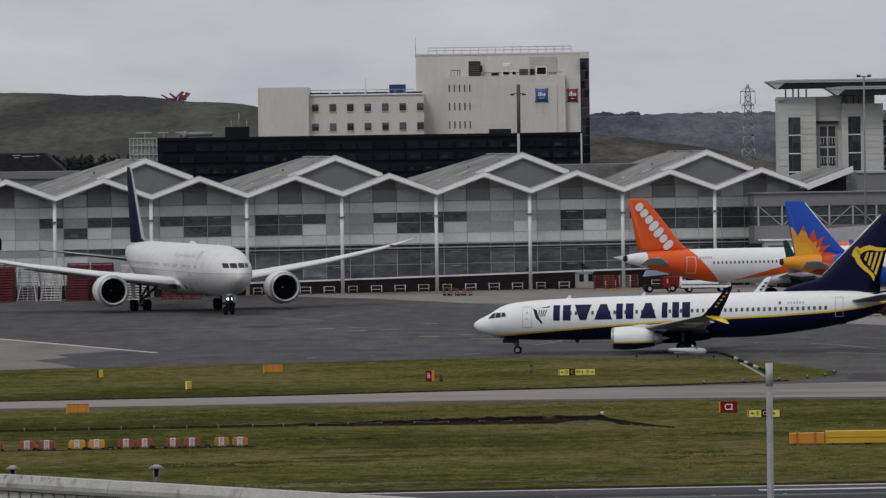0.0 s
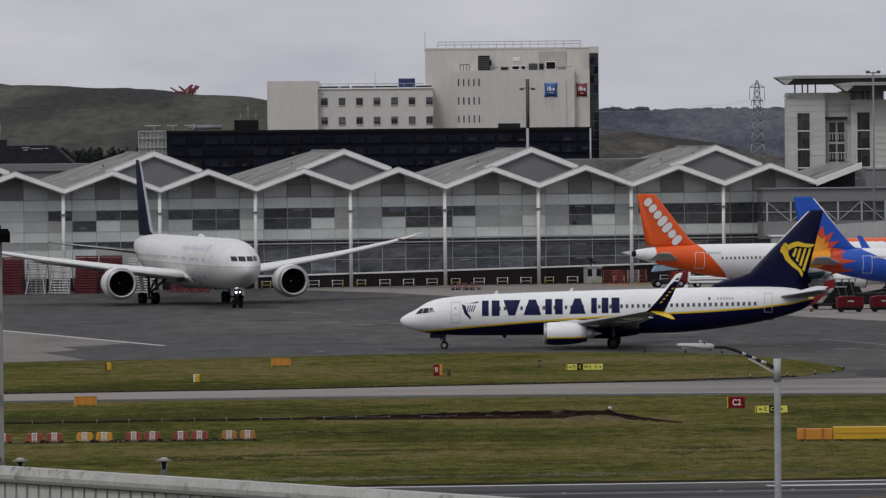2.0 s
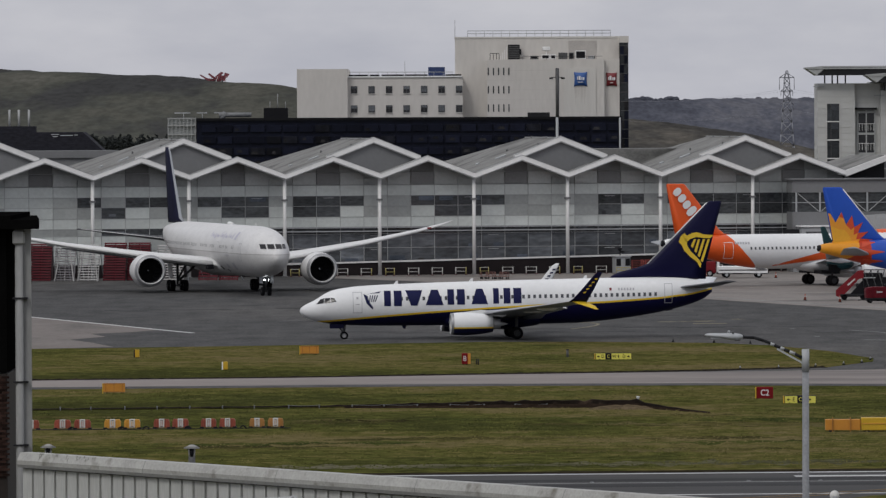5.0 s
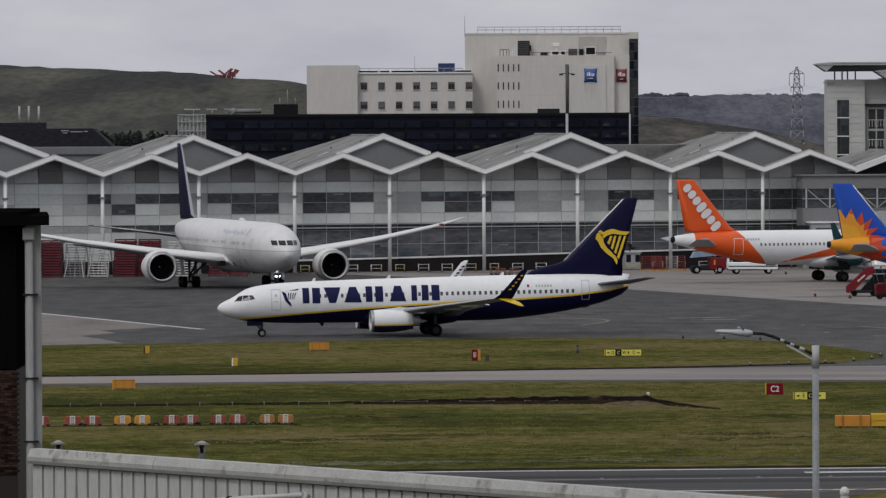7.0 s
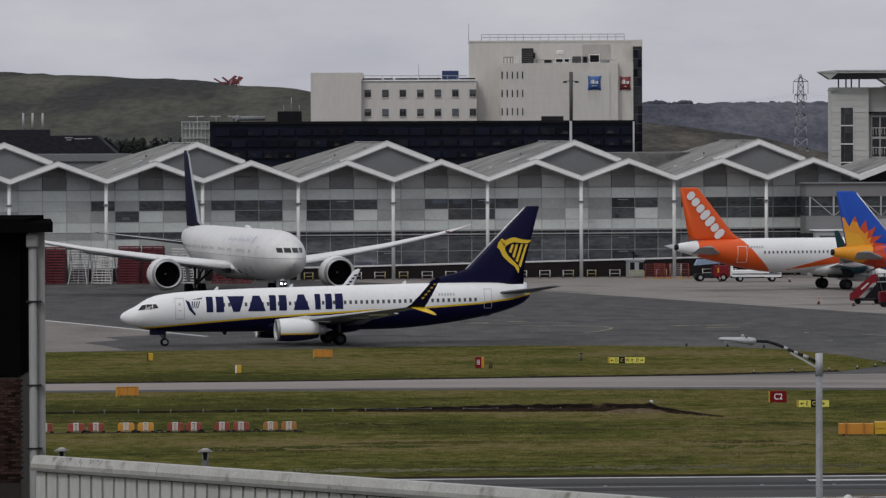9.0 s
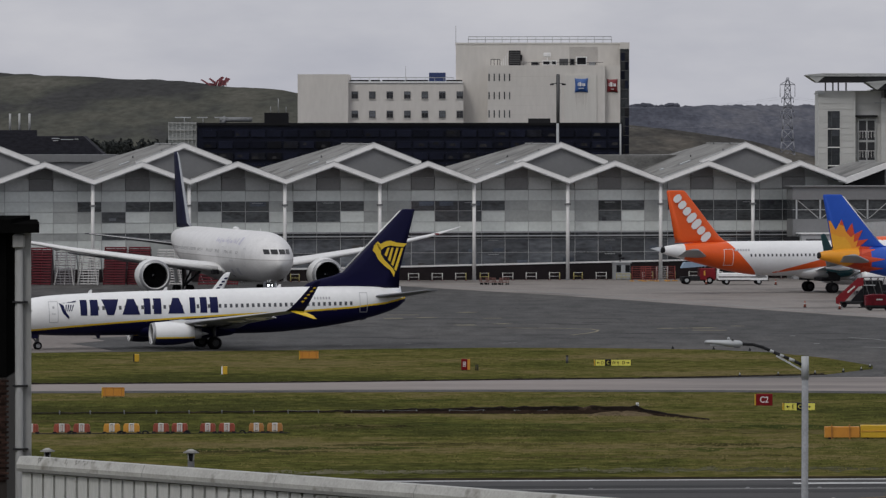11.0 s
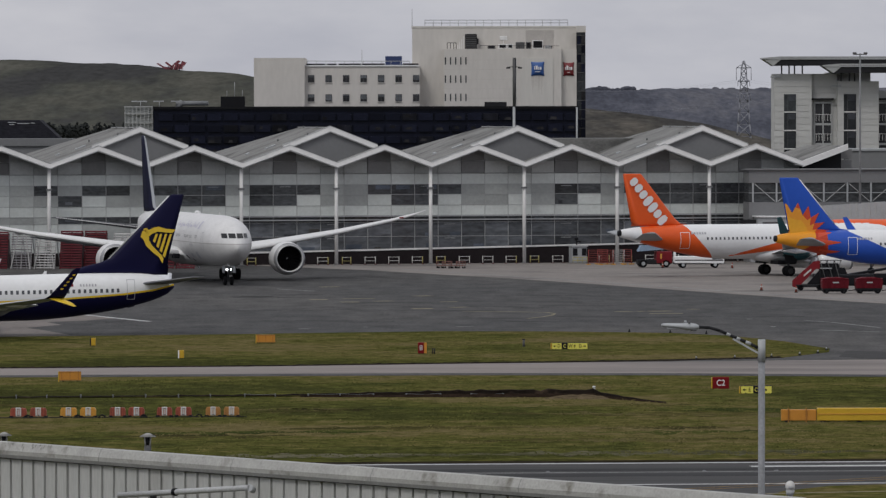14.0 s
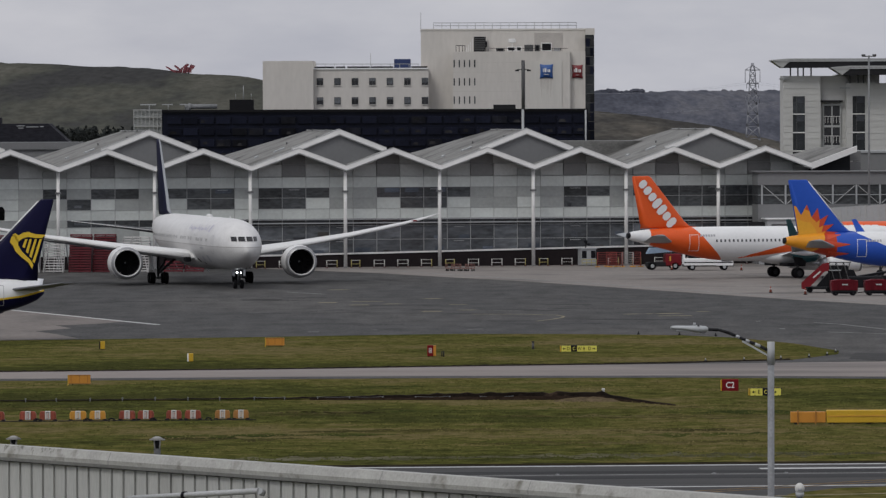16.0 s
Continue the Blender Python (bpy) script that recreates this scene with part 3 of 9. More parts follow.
# ---- hotel behind the terminal ----
CREAM = surface("cream_render", (0.545, 0.518, 0.485), 0.85, vary=0.08, size=5, stretch=(1, 1, 0.3), dirt=((0.46, 0.435, 0.405), 0.2, 0.58))
CREAM_LIGHT = surface("pale_cladding", (0.54, 0.52, 0.485), 0.7, vary=0.08, size=3, stretch=(6, 1, 0.2))
STAIN = surface("render_stain", (0.44, 0.41, 0.38), 0.85, vary=0.15, size=1.0)
NAVY_GLASS = surface("dark_curtain_wall", (0.0075, 0.0088, 0.0175), 0.3, vary=0.4, size=3, per_object=0.4, spec=0.10)
# blotchy tones of the two office glasses stand in for smoky reflections
OFFICE_GLASS = surface("office_glass", (0.0085, 0.009, 0.013), 0.3, vary=0.8, size=1.2, per_object=0.5, spec=0.12)
OFFICE_PALE = surface("office_glass_pale", (0.020, 0.0195, 0.021), 0.25, vary=0.9, size=0.9, stretch=(1, 1, 0.8), per_object=0.6, spec=0.15)
TOWER_GLASS = surface("tower_grey_glass", (0.028, 0.031, 0.034), 0.2, vary=0.6, size=0.9, per_object=0.4, spec=0.3)
OFFICE_DARK = surface("hotel_glass", (0.026, 0.026, 0.029), 0.2, vary=0.4, size=1, per_object=0.5, spec=0.3)
BLUE = surface("blue_sign", (0.026, 0.085, 0.27), 0.5, vary=0.1, size=1)
BLUE_BOX = surface("blue_container", (0.012, 0.028, 0.10), 0.6, vary=0.1, size=2)


def hotel():
    h = thing("hotel_building", "cream rendered hotel block above a dark glass podium", "hotel", kind="structure", at=pose(0, 1015, 0))
    part("wall", box(-26.3, -18.4, 0, 22, 19.9, 27.88), CREAM, h, "cream stair block")
    part("wall", box(-18.4, -0.4, 1.2, 20, 19.9, 26.6), CREAM, h)
    part("wall", box(-1.6, 24.1, 4, 26, 19.9, 32.8), CREAM, h, "tall cream tower block")
    part("wall", box(3.4, 21.7, 0, 4.5, 19.9, 29.25), CREAM, h)
    part("wall", box(21.7, 24.1, 1.0, 4.5, 19.9, 29.25), CREAM, h)
    part("cladding_panel", box(15.3, 20.4, -0.15, 0.2, 19.95, 27.8), CREAM_LIGHT, h, "pale ribbed cladding panel")
    part("slot_window", box(14.1, 14.6, -0.1, 0.2, 19.95, 27.85), NAVY_GLASS, h)
    c = part("corner_glazing", box(24.1, 25.5, 1.2, 24, 0, 31.8), OFFICE_DARK, h, "dark glazed corner strip")
    for z in np.arange(11.0, 31.5, 1.45):
        part("mullion", box(24.1, 25.52, 1.15, 1.2, z, z + 0.07), MAST_GREY, c)
        part("pane", box(24.2, 24.8, 1.17, 1.2, z + 0.12, z + 1.4), random.Random(int(z * 10)).choice((NAVY_GLASS, OFFICE_PALE, TOWER_GLASS)), c)
        part("pane", box(24.86, 25.44, 1.17, 1.2, z + 0.12, z + 1.4), random.Random(int(z * 7)).choice((NAVY_GLASS, OFFICE_PALE, TOWER_GLASS)), c)
    part("parapet", box(-1.68, 24.18, 3.92, 26, 32.6, 32.85), CREAM_LIGHT, h)
    part("parapet", box(24.1, 25.56, 1.1, 24.1, 31.82, 32.84), CREAM, h)
    part("parapet", box(-18.5, -0.5, 1.0, 1.5, 26.55, 26.75), WHITE_PAINT, h)
    part("terrace_back", box(16.2, 20.6, 3.9, 4.02, 29.3, 32.2), surface("stained_render", (0.40, 0.375, 0.35), 0.85, vary=0.15, size=1.5), h, "stained terrace screen")
    for r in (0, 1):
        for k in range(7):
            x = -17.9 + k * 2.735
            z0 = 24.04 - 3 * r
            w = part("window", box(x, x + 1.02, 1.14, 1.25, z0, z0 + 1.16), OFFICE_DARK, h)
            bm = bmesh.new()
            for a0, a1, b0, b1 in ((0, 1.02, 1.10, 1.16), (0, 1.02, 0, 0.06), (0, 0.06, 0.06, 1.10), (0.96, 1.02, 0.06, 1.10), (0.48, 0.53, 0.06, 1.10), (0.06, 0.96, 0.70, 0.74)):
                add_box(bm, x + a0, x + a1, 1.10, 1.16, z0 + b0, z0 + b1)
            part("window_frame", bm, MAST_GREY, w)
            part("sill", box(x - 0.08, x + 1.1, 1.04, 1.2, z0 - 0.07, z0), CREAM_LIGHT, w)
            drop = (0.3, 0.95, 0.15, 0.45, 0.9, 0.2, 0.7)[(k + 3 * r) % 7]
            part("blind", box(x + 0.07, x + 0.95, 1.12, 1.135, z0 + 1.1 - drop, z0 + 1.1), INTERIORS[1], w, "half drawn grey blind")
    for r in range(3):
        for k in range(5):
            x = 3.5 + k * 0.8
            part("slit_window", box(x, x + 0.2, -0.05, 0.1, 26.8 - 2.85 * r, 27.95 - 2.85 * r), GLASS_DARK, h)
    def pillow(x0, x1, z0, z1, y, paint, label):
        """A cushion-shaped sign: pinched sides, pointed corners, swollen middle."""
        bm = bmesh.new()
        n, grid = 8, []
        for j in range(n + 1):
            v = j / n * 2 - 1
            row = []
            for i in range(n + 1):
                u = i / n * 2 - 1
                px, pz = u * (1 - 0.10 * (1 - v * v)), v * (1 - 0.10 * (1 - u * u))
                row.append(bm.verts.new(((x0 + x1) / 2 + px * (x1 - x0) / 2, y - 0.35 * (1 - u * u) * (1 - v * v), (z0 + z1) / 2 + pz * (z1 - z0) / 2)))
            grid.append(row)
        for a, b in zip(grid, grid[1:]):
            for i in range(n):
                bm.faces.new((a[i], a[i + 1], b[i + 1], b[i])).smooth = True
        rim = [v for v in grid[0]] + [r[-1] for r in grid[1:]] + grid[-1][-2::-1] + [r[0] for r in grid[-2:0:-1]]
        back = [bm.verts.new(v.co + Vector((0, 0.2, 0))) for v in rim]
        for k in range(len(rim)):
            bm.faces.new((rim[k], back[k], back[(k + 1) % len(rim)], rim[(k + 1) % len(rim)]))
        bm.faces.new(back)
        bmesh.ops.recalc_face_normals(bm, faces=bm.faces)
        return part("sign", bm, paint, h, label)

    s = pillow(16.95, 19.05, 25.0, 27.25, -0.25, BLUE, "blue pillow-shaped sign with pale marks")
    for x0, x1, z0, z1 in ((17.45, 17.57, 26.0, 26.55), (17.68, 17.98, 26.0, 26.6), (18.08, 18.2, 26.0, 26.42), (18.3, 18.58, 26.0, 26.42), (17.55, 18.4, 25.62, 25.7)):
        part("mark", box(x0, x1, -0.64, -0.5, z0, z1), LETTER_WHITE, s)
    s = pillow(22.0, 23.7, 25.0, 27.15, 0.85, surface("hotel_red", (0.17, 0.014, 0.018), 0.5, vary=0.1, size=1), "red pillow-shaped sign with pale marks")
    for x0, x1, z0, z1 in ((22.3, 22.42, 25.95, 26.45), (22.52, 22.82, 25.95, 26.6), (22.92, 23.04, 25.95, 26.4), (23.14, 23.42, 25.95, 26.4), (22.6, 23.1, 25.5, 25.58)):
        part("mark", box(x0, x1, 0.46, 0.6, z0, z1), LETTER_WHITE, s)
    rng = random.Random(6)
    for k in range(11):
        x = 17.0 + 0.17 * k + rng.uniform(-0.05, 0.05)
        z = rng.uniform(21.5, 24.0)
        part("rust_run", prism([(x, -0.154, 25.05), (x + 0.1, -0.154, 25.05), (x + 0.07, -0.154, z), (x + 0.03, -0.154, z)], (0, -0.003, 0)), STAIN, h)
    for z in np.arange(21.5, 29.0, 1.5):
        part("render_joint", box(3.4, 14.1, -0.006, 0.02, z, z + 0.025), STAIN, h)
    # roof plant, rails and masts
    bm = bmesh.new()
    for x in np.linspace(0.4, 22.8, 18):
        add_tube(bm, (x, 4.4, 32.8), (x, 4.4, 33.8), 0.04, n=4)
    for z in (33.35, 33.8):
        add_tube(bm, (0.4, 4.4, z), (22.8, 4.4, z), 0.05, n=4)
    part("roof_rail", bm, GREY_PAINT, h)
    bm = bmesh.new()
    for x in np.linspace(-18, -2, 12):
        add_tube(bm, (x, 1.6, 26.6), (x, 1.6, 27.4), 0.04, n=4)
    add_tube(bm, (-18, 1.6, 27.4), (-2, 1.6, 27.35), 0.05, n=4)
    part("roof_rail", bm, BAR_GREY, h)
    for x0, x1 in ((-18.2, -15.2), (-14.9, -13.4), (-13.1, -9.6), (-9.4, -5.9), (-3.1, -0.6)):
        part("cable_tray", box(x0, x1, 1.02, 1.4, 26.76, 27.0, bevel=0.03), BLACK, h, "dark roof cable tray")
    part("roof_container", box(-5.8, -3.2, 3, 5.5, 26.6, 28.15, bevel=0.05), BLUE_BOX, h, "dark blue roof container")
    unit = part("air_handler", box(6.7, 8.55, 2.2, 3.6, 29.25, 31.6, bevel=0.05), DARK_METAL, h, "dark louvred air handler")
    for k in range(7):
        part("louvre", box(6.8, 8.45, 2.12, 2.2, 29.5 + 0.29 * k, 29.62 + 0.29 * k), MAST_GREY, unit)
    part("hood", box(8.5, 8.8, 2.4, 3.4, 30.0, 30.9, bevel=0.04), DARK_METAL, unit)
    bm = bmesh.new()
    for x in (5.5, 5.8, 6.1, 6.4):
        add_box(bm, x, x + 0.12, 2.3, 2.4, 29.25, 29.9 + (x - 5.5) * 1.5)
    part("duct_stack", bm, FASCIA, h, "pale raked duct pipes")
    bm = bmesh.new()
    for x in (3.9, 4.4, 4.9, 5.3):
        add_tube(bm, (x, 0.4, 29.25), (x, 0.4, 30.2), 0.05, n=5)
    add_tube(bm, (3.9, 0.4, 30.2), (5.3, 0.4, 30.2), 0.05, n=5)
    add_tube(bm, (9.0, 0.4, 29.75), (21.4, 0.4, 29.7), 0.035, n=5)
    for x in np.arange(9.0, 21.4, 1.24):
        add_tube(bm, (x, 0.4, 29.25), (x, 0.4, 29.75), 0.03, n=5)
    part("terrace_rail", bm, DARK_METAL, h)
    for x0, x1, z1, m, vent in ((10.2, 11.4, 29.8, MAST_GREY, True), (11.9, 13.2, 30.0, FASCIA, True), (13.3, 14.2, 30.0, FASCIA, True), (14.6, 16.0, 30.3, MAST_GREY, False), (16.2, 17.0, 30.3, MAST_GREY, True), (17.2, 18.9, 30.6, FASCIA, True), (19.2, 20.2, 29.8, GREY_PAINT, False)):
        u = part("roof_unit", box(x0, x1, 1.2, 2.4, 29.25, z1, bevel=0.06), m, h)
        if vent:
            part("grille", box(x0 + 0.15, x1 - 0.15, 1.14, 1.22, 29.42, z1 - 0.12, bevel=0.03), BLACK, u)
        else:
            for k in range(4):
                part("slat", box(x0 + 0.1 + 0.3 * k, x0 + 0.2 + 0.3 * k, 1.14, 1.22, 29.4, z1 - 0.1), MAST_GREY, u)
    bm = box(12.1, 13.3, 2.6, 3.2, 30.6, 31.25, bevel=0.1)
    add_tube(bm, (12.7, 2.9, 29.25), (12.7, 2.9, 30.6), 0.07, n=6)
    part("extract_hood", bm, FASCIA, h)
    bm = tube((-1.6, 8, 32.8), (-1.6, 8, 35.6), 0.05, n=5)
    add_tube(bm, (-9.5, 8, 26.6), (-9.5, 8, 29.2), 0.05, n=5)
    part("aerial", bm, GREY_PAINT, h)


def podium():
    h = thing("podium_building", "dark glass office block with reflective bands", "office", kind="structure", at=pose(0, 1000, 0))
    part("wall", box(-41.4, 24.1, 0.3, 14.6, 0, 20.15), NAVY_GLASS, h)
    rng = random.Random(3)
    for r in range(6):
        z = 19.2 - 1.75 * r
        for k in range(26):
            x = -40.6 + k * 2.5
            bm = box(x, x + 2.2, 0, 0.25, z - 1.1, z, bevel=0.04)
            part("window", bm, NAVY_GLASS if rng.random() < 0.78 else OFFICE_GLASS, h)
            if rng.random() < 0.5:
                # pale blobs laid on the panes are painted reflections, not window blinds
                a, b = x + rng.uniform(0.1, 0.8), z - rng.uniform(0.5, 1.0)
                w = rng.uniform(0.5, 1.2)
                part("blind", prism([(a, -0.004, b), (a + w, -0.004, b), (a + w * 0.85, -0.004, b + 0.42), (a + w * 0.2, -0.004, b + 0.42)], (0, -0.01, 0)), OFFICE_PALE, h)
    part("parapet", box(-41.5, 24.1, -0.05, 0.35, 19.9, 20.3), BLACK, h)
    part("plant_room", box(-31.1, -27.4, 2, 5, 20.15, 21.85), BLACK, h, "black rooftop plant room")
    part("plant_room", box(9.6, 13.0, 2, 5, 20.15, 20.95), DARK_METAL, h)
    bm = tube((-38, 2, 20.8), (-33, 2, 20.8), 0.35, n=8)
    add_tube(bm, (-37.6, 2, 20.1), (-37, 2, 21.2), 0.4, n=8)
    part("duct", bm, GEAR_STEEL, h)
    for x0, x1 in ((-44.9, -42.5), (-41.5, -39.9), (-38.8, -37.2)):
        part("roof_beam", box(x0, x1, 3, 3.15, 21.05, 21.2), GREY_PAINT, h)
    for x in (-43.5, -40.6, -38):
        part("roof_post", tube((x, 3.1, 20.1), (x, 3.1, 21.1), 0.05, n=5), GREY_PAINT, h)
    bm = tube((-29, 4, 21.8), (-29, 4, 24.0), 0.05, n=5)
    for x in (-30.2, -27.8):
        add_tube(bm, (x, 4, 21.8), (x, 4, 22.8), 0.04, n=5)
    part("aerial", bm, GREY_PAINT, h)
    part("drainpipe", tube((23.75, -0.3, 10), (23.75, -0.3, 20.1), 0.14, n=8), GREY_PAINT, h)
    # open framed corner
    bm = bmesh.new()
    for x in np.linspace(-45.8, -41.6, 8):
        add_box(bm, x - 0.06, x + 0.06, 1, 1.2, 14, 20.3)
    for z in (15, 16.4, 17.8, 19.2, 20.3):
        add_box(bm, -45.9, -41.5, 0.95, 1.25, z - 0.07, z + 0.07)
    part("lattice", bm, BAR_GREY, h, "pale metal lattice screen")
    part("lattice_glass", box(-45.8, -41.5, 1.4, 8, 0, 20.2), MID_PANEL, h)


def mast():
    m = thing("floodlight_mast", "slender mast with two lamp arms", "mast", at=pose(0, 990, 0))
    part("pole", tube((13.95, 0, 0), (13.95, 0, 20.2), 0.2, n=8), GREY_PAINT, m)
    part("pole_head", tube((13.98, 0, 20.2), (13.98, 0, 27.6), 0.21, 0.19, n=8), MAST_GREY, m)
    for s in (-1, 1):
        part("lamp", box(13.98 + s * 0.9 - 0.3, 13.98 + s * 0.9 + 0.3, -0.3, 0.2, 26.0, 26.25), DARK_METAL, m)
        part("arm", tube((13.98, 0, 26.3), (13.98 + s * 0.9, 0, 26.25), 0.06, n=6), DARK_METAL, m)


hotel()
podium()
mast()

PALE_STONE = surface("pale_stone_cladding", (0.47, 0.468, 0.458), 0.7, vary=0.06, size=2, per_object=0.06)


def white_tower():
    h = thing("office_tower", "pale stone clad tower with winged flat roofs", "office", kind="structure", at=pose(0, 960, 0))
    for x0, x1, y, zt in ((52, 57.5, 0, 25.0), (57.5, 61.3, 1.2, 25.0), (61.3, 67.4, -0.4, 23.9), (60.0, 66.4, 3, 25.2), (67.0, 78, 1.5, 22.5)):
        part("wall", box(x0, x1, y + 0.1, y + 9, 0, zt), PALE_STONE, h)
        z = zt
        while z > 11:
            part("cladding", box(x0, x1, y, y + 0.08, z - 0.90, z - 0.03), PALE_STONE, h)
            z -= 0.93
    for x0, x1, y in ((53.4, 55.2, 0), (62.2, 64.05, -0.4)):
        for k in range(4):
            z = 22.0 - 2.72 * k
            w = part("window", box(x0, x1, y - 0.02, y + 0.05, z - 2.6, z), TOWER_GLASS, h)
            part("mullion", box(x0, x1, y - 0.12, y - 0.02, z - 2.72, z - 2.56), FASCIA, w)
            part("mullion", box(x0 + 0.55, x0 + 0.6, y - 0.06, y - 0.02, z - 2.56, z), MAST_GREY, w)
            part("blind", box(x0 + 0.65, x1 - 0.1, y - 0.035, y - 0.022, z - 1.0, z - 0.1), INTERIORS[0], w)
        part("reveal", box(x0 - 0.12, x0, y - 0.1, y + 0.06, 11, 22.05), PALE_STONE, h)
        part("reveal", box(x1, x1 + 0.12, y - 0.1, y + 0.06, 11, 22.05), PALE_STONE, h)
    for x0, x1, y in ((58.0, 60.5, 1.2), (67.4, 70, 1.5)):
        w = part("window", box(x0, x1, y - 0.08, y + 0.05, 12, 21.0), OFFICE_DARK, h)
        bm = bmesh.new()
        for x in np.linspace(x0, x1, 3):
            add_box(bm, x - 0.09, x + 0.09, y - 0.25, y - 0.08, 12, 21.2)
        for z in (14.6, 17.55, 20.75):
            add_box(bm, x0, x1, y - 0.22, y - 0.09, z - 0.16, z + 0.16)
        part("window_frame", bm, BAR_GREY, w)
        for z in (12.4, 15.1, 18.0):
            bm = bmesh.new()
            add_box(bm, x0, x1, y - 0.34, y - 0.28, z + 0.98, z + 1.05)
            for x in np.arange(x0 + 0.2, x1, 0.42):
                add_box(bm, x, x + 0.05, y - 0.33, y - 0.29, z, z + 1.0)
            part("balcony_rail", bm, FASCIA, w)
        part("canopy", box(x0 - 0.7, x1 + 0.3, y - 0.8, y, 21.1, 21.4), DARK_METAL, h)
    # winged roofs: pale fascia, dark soffit and a pale raked end
    for x0, z, y0 in ((50.25, 27.2, -2), (59.0, 26.1, -4)):
        part("roof_wing", prism([(x0 + 1.5, y0, z - 1.0), (78, y0, z - 0.95), (78, y0, z - 0.1), (x0 + 2.6, y0, z - 0.1)], (0, 7, 0)), DARK_METAL, h, "dark underside of a winged roof")
        part("roof_end", prism([(x0, y0 - 0.05, z - 0.02), (x0 + 2.65, y0 - 0.05, z - 0.06), (x0 + 1.5, y0 - 0.05, z - 1.02)], (0, 7, 0)), BAR_GREY, h, "pale raked roof end")
        part("roof_edge", prism([(x0 - 0.1, y0 - 0.15, z - 0.02), (x0 + 2.4, y0 - 0.15, z - 0.1), (78, y0 - 0.15, z - 0.1), (78, y0 - 0.15, z + 0.36), (x0 + 2.4, y0 - 0.15, z + 0.36), (x0 - 0.1, y0 - 0.15, z + 0.16)], (0, 7.2, 0)),
             BAR_GREY, h)
        part("edge_line", box(x0 + 2.4, 78, y0 - 0.17, y0 - 0.15, z + 0.10, z + 0.15), MAST_GREY, h)
    for x in (53.1, 54.2, 55.0, 56.15, 61.9, 63.1, 63.9):
        part("roof_post", tube((x, 0.6, 23.4), (x, 0.6, 26.6), 0.11, n=6), MAST_GREY, h)
    part("lintel", box(51.4, 53.0, -0.3, 0.3, 24.45, 24.62), GREY_PAINT, h)
    part("lintel", box(60.3, 61.8, -0.7, -0.3, 23.1, 23.3), GREY_PAINT, h)


white_tower()


# steel is paled and blued to stand in for distance haze
PYLON_STEEL = surface("pylon_steel", (0.235, 0.24, 0.265), 0.7, vary=0.1, size=2, spec=0.2)


def pylon():
    p = thing("power_pylon", "steel lattice power pylon", "pylon", at=pose(108.8, 2200, 0))
    bm = bmesh.new()
    levels = [(0, 3.0), (5, 2.7), (10, 2.35), (14, 2.0), (18, 1.7), (21.5, 1.45), (25, 1.25), (28, 1.1), (31, 0.95), (33, 0.85), (35.5, 0.3)]
    for (z0, w0), (z1, w1) in zip(levels, levels[1:]):
        for sx in (-1, 1):
            for sy in (-1, 1):
                add_tube(bm, (sx * w0, sy * w0, z0), (sx * w1, sy * w1, z1), 0.16, n=4)
            for sy in (-1, 1):
                add_tube(bm, (sx * w0, sy * w0, z0), (-sx * w1, sy * w1, z1), 0.11, n=4)
                add_tube(bm, (sy * w0, sx * w0, z0), (sy * w1, -sx * w1, z1), 0.11, n=4)
        add_tube(bm, (-w1, -w1, z1), (w1, -w1, z1), 0.1, n=4)
    part("lattice", bm, PYLON_STEEL, p)
    for z, w, drop in ((33.2, 2.5, 4.2), (28.6, 2.0, 1.6), (24.2, 2.3, 2.2)):
        bm = tube((-w, 0, z), (w, 0, z), 0.14, n=4)
        for s in (-1, 1):
            add_tube(bm, (s * w, 0, z), (0, 0, z + 1.6), 0.1, n=4)
            add_tube(bm, (s * w, 0, z), (s * w, 0, z - drop), 0.1, n=4)
        part("cross_arm", bm, PYLON_STEEL, p)


pylon()


def power_line(a, b, sag):
    """A hanging conductor between two points."""
    a, b = Vector(a), Vector(b)
    pts = [a.lerp(b, k / 12) - Vector((0, 0, sag * 4 * (k / 12) * (1 - k / 12))) for k in range(13)]
    tagged(link("power_line", swept(pts, 0.016, 4), PYLON_STEEL), "thin power conductor hung from the pylon", "cable", "power lines")


for dx, z in ((-2.5, 29.0), (2.5, 29.0), (2.3, 22.0)):
    power_line((108.8 + dx, 2200, z), (15 + dx, 2330, z + 1), 4)
    power_line((108.8 + dx, 2200, z), (205 + dx, 2090, z - 1), 4)

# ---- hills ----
# distance haze greys these tones; the darkest stands in for shade in folds
HAZED_HILL = turf("hazed_hill_grass", ((0.046, 0.046, 0.046), (0.063, 0.064, 0.056), (0.076, 0.075, 0.064), (0.098, 0.095, 0.082)), 20.0, 80.0, 1.6, stretch=(0.8, 0.02, 2.6), grain=0.2)
# distance haze is mixed into these blue-grey woodland tones
HAZED_FOREST = turf("hazed_woodland", ((0.060, 0.063, 0.078), (0.074, 0.077, 0.094), (0.086, 0.089, 0.107), (0.106, 0.107, 0.122)), 9.0, 60.0, 2.0, stretch=(0.8, 0.01, 1.8), grain=0.2)
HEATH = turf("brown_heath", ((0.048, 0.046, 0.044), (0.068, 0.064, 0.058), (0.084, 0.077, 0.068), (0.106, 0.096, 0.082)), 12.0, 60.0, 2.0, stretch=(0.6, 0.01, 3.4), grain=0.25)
CREST_X, CREST_Z = [-420, -200, -126, -115, -110, -94, -70, -52, -44, -20, 20, 60], [26, 31, 33.4, 33.3, 32.5, 32.3, 30.8, 29.1, 28.0, 24, 10, 0]
SHRUB = surface("dark_shrub", (0.034, 0.037, 0.036), 0.95, vary=0.4, size=3, bump=0.4, spec=0.0)


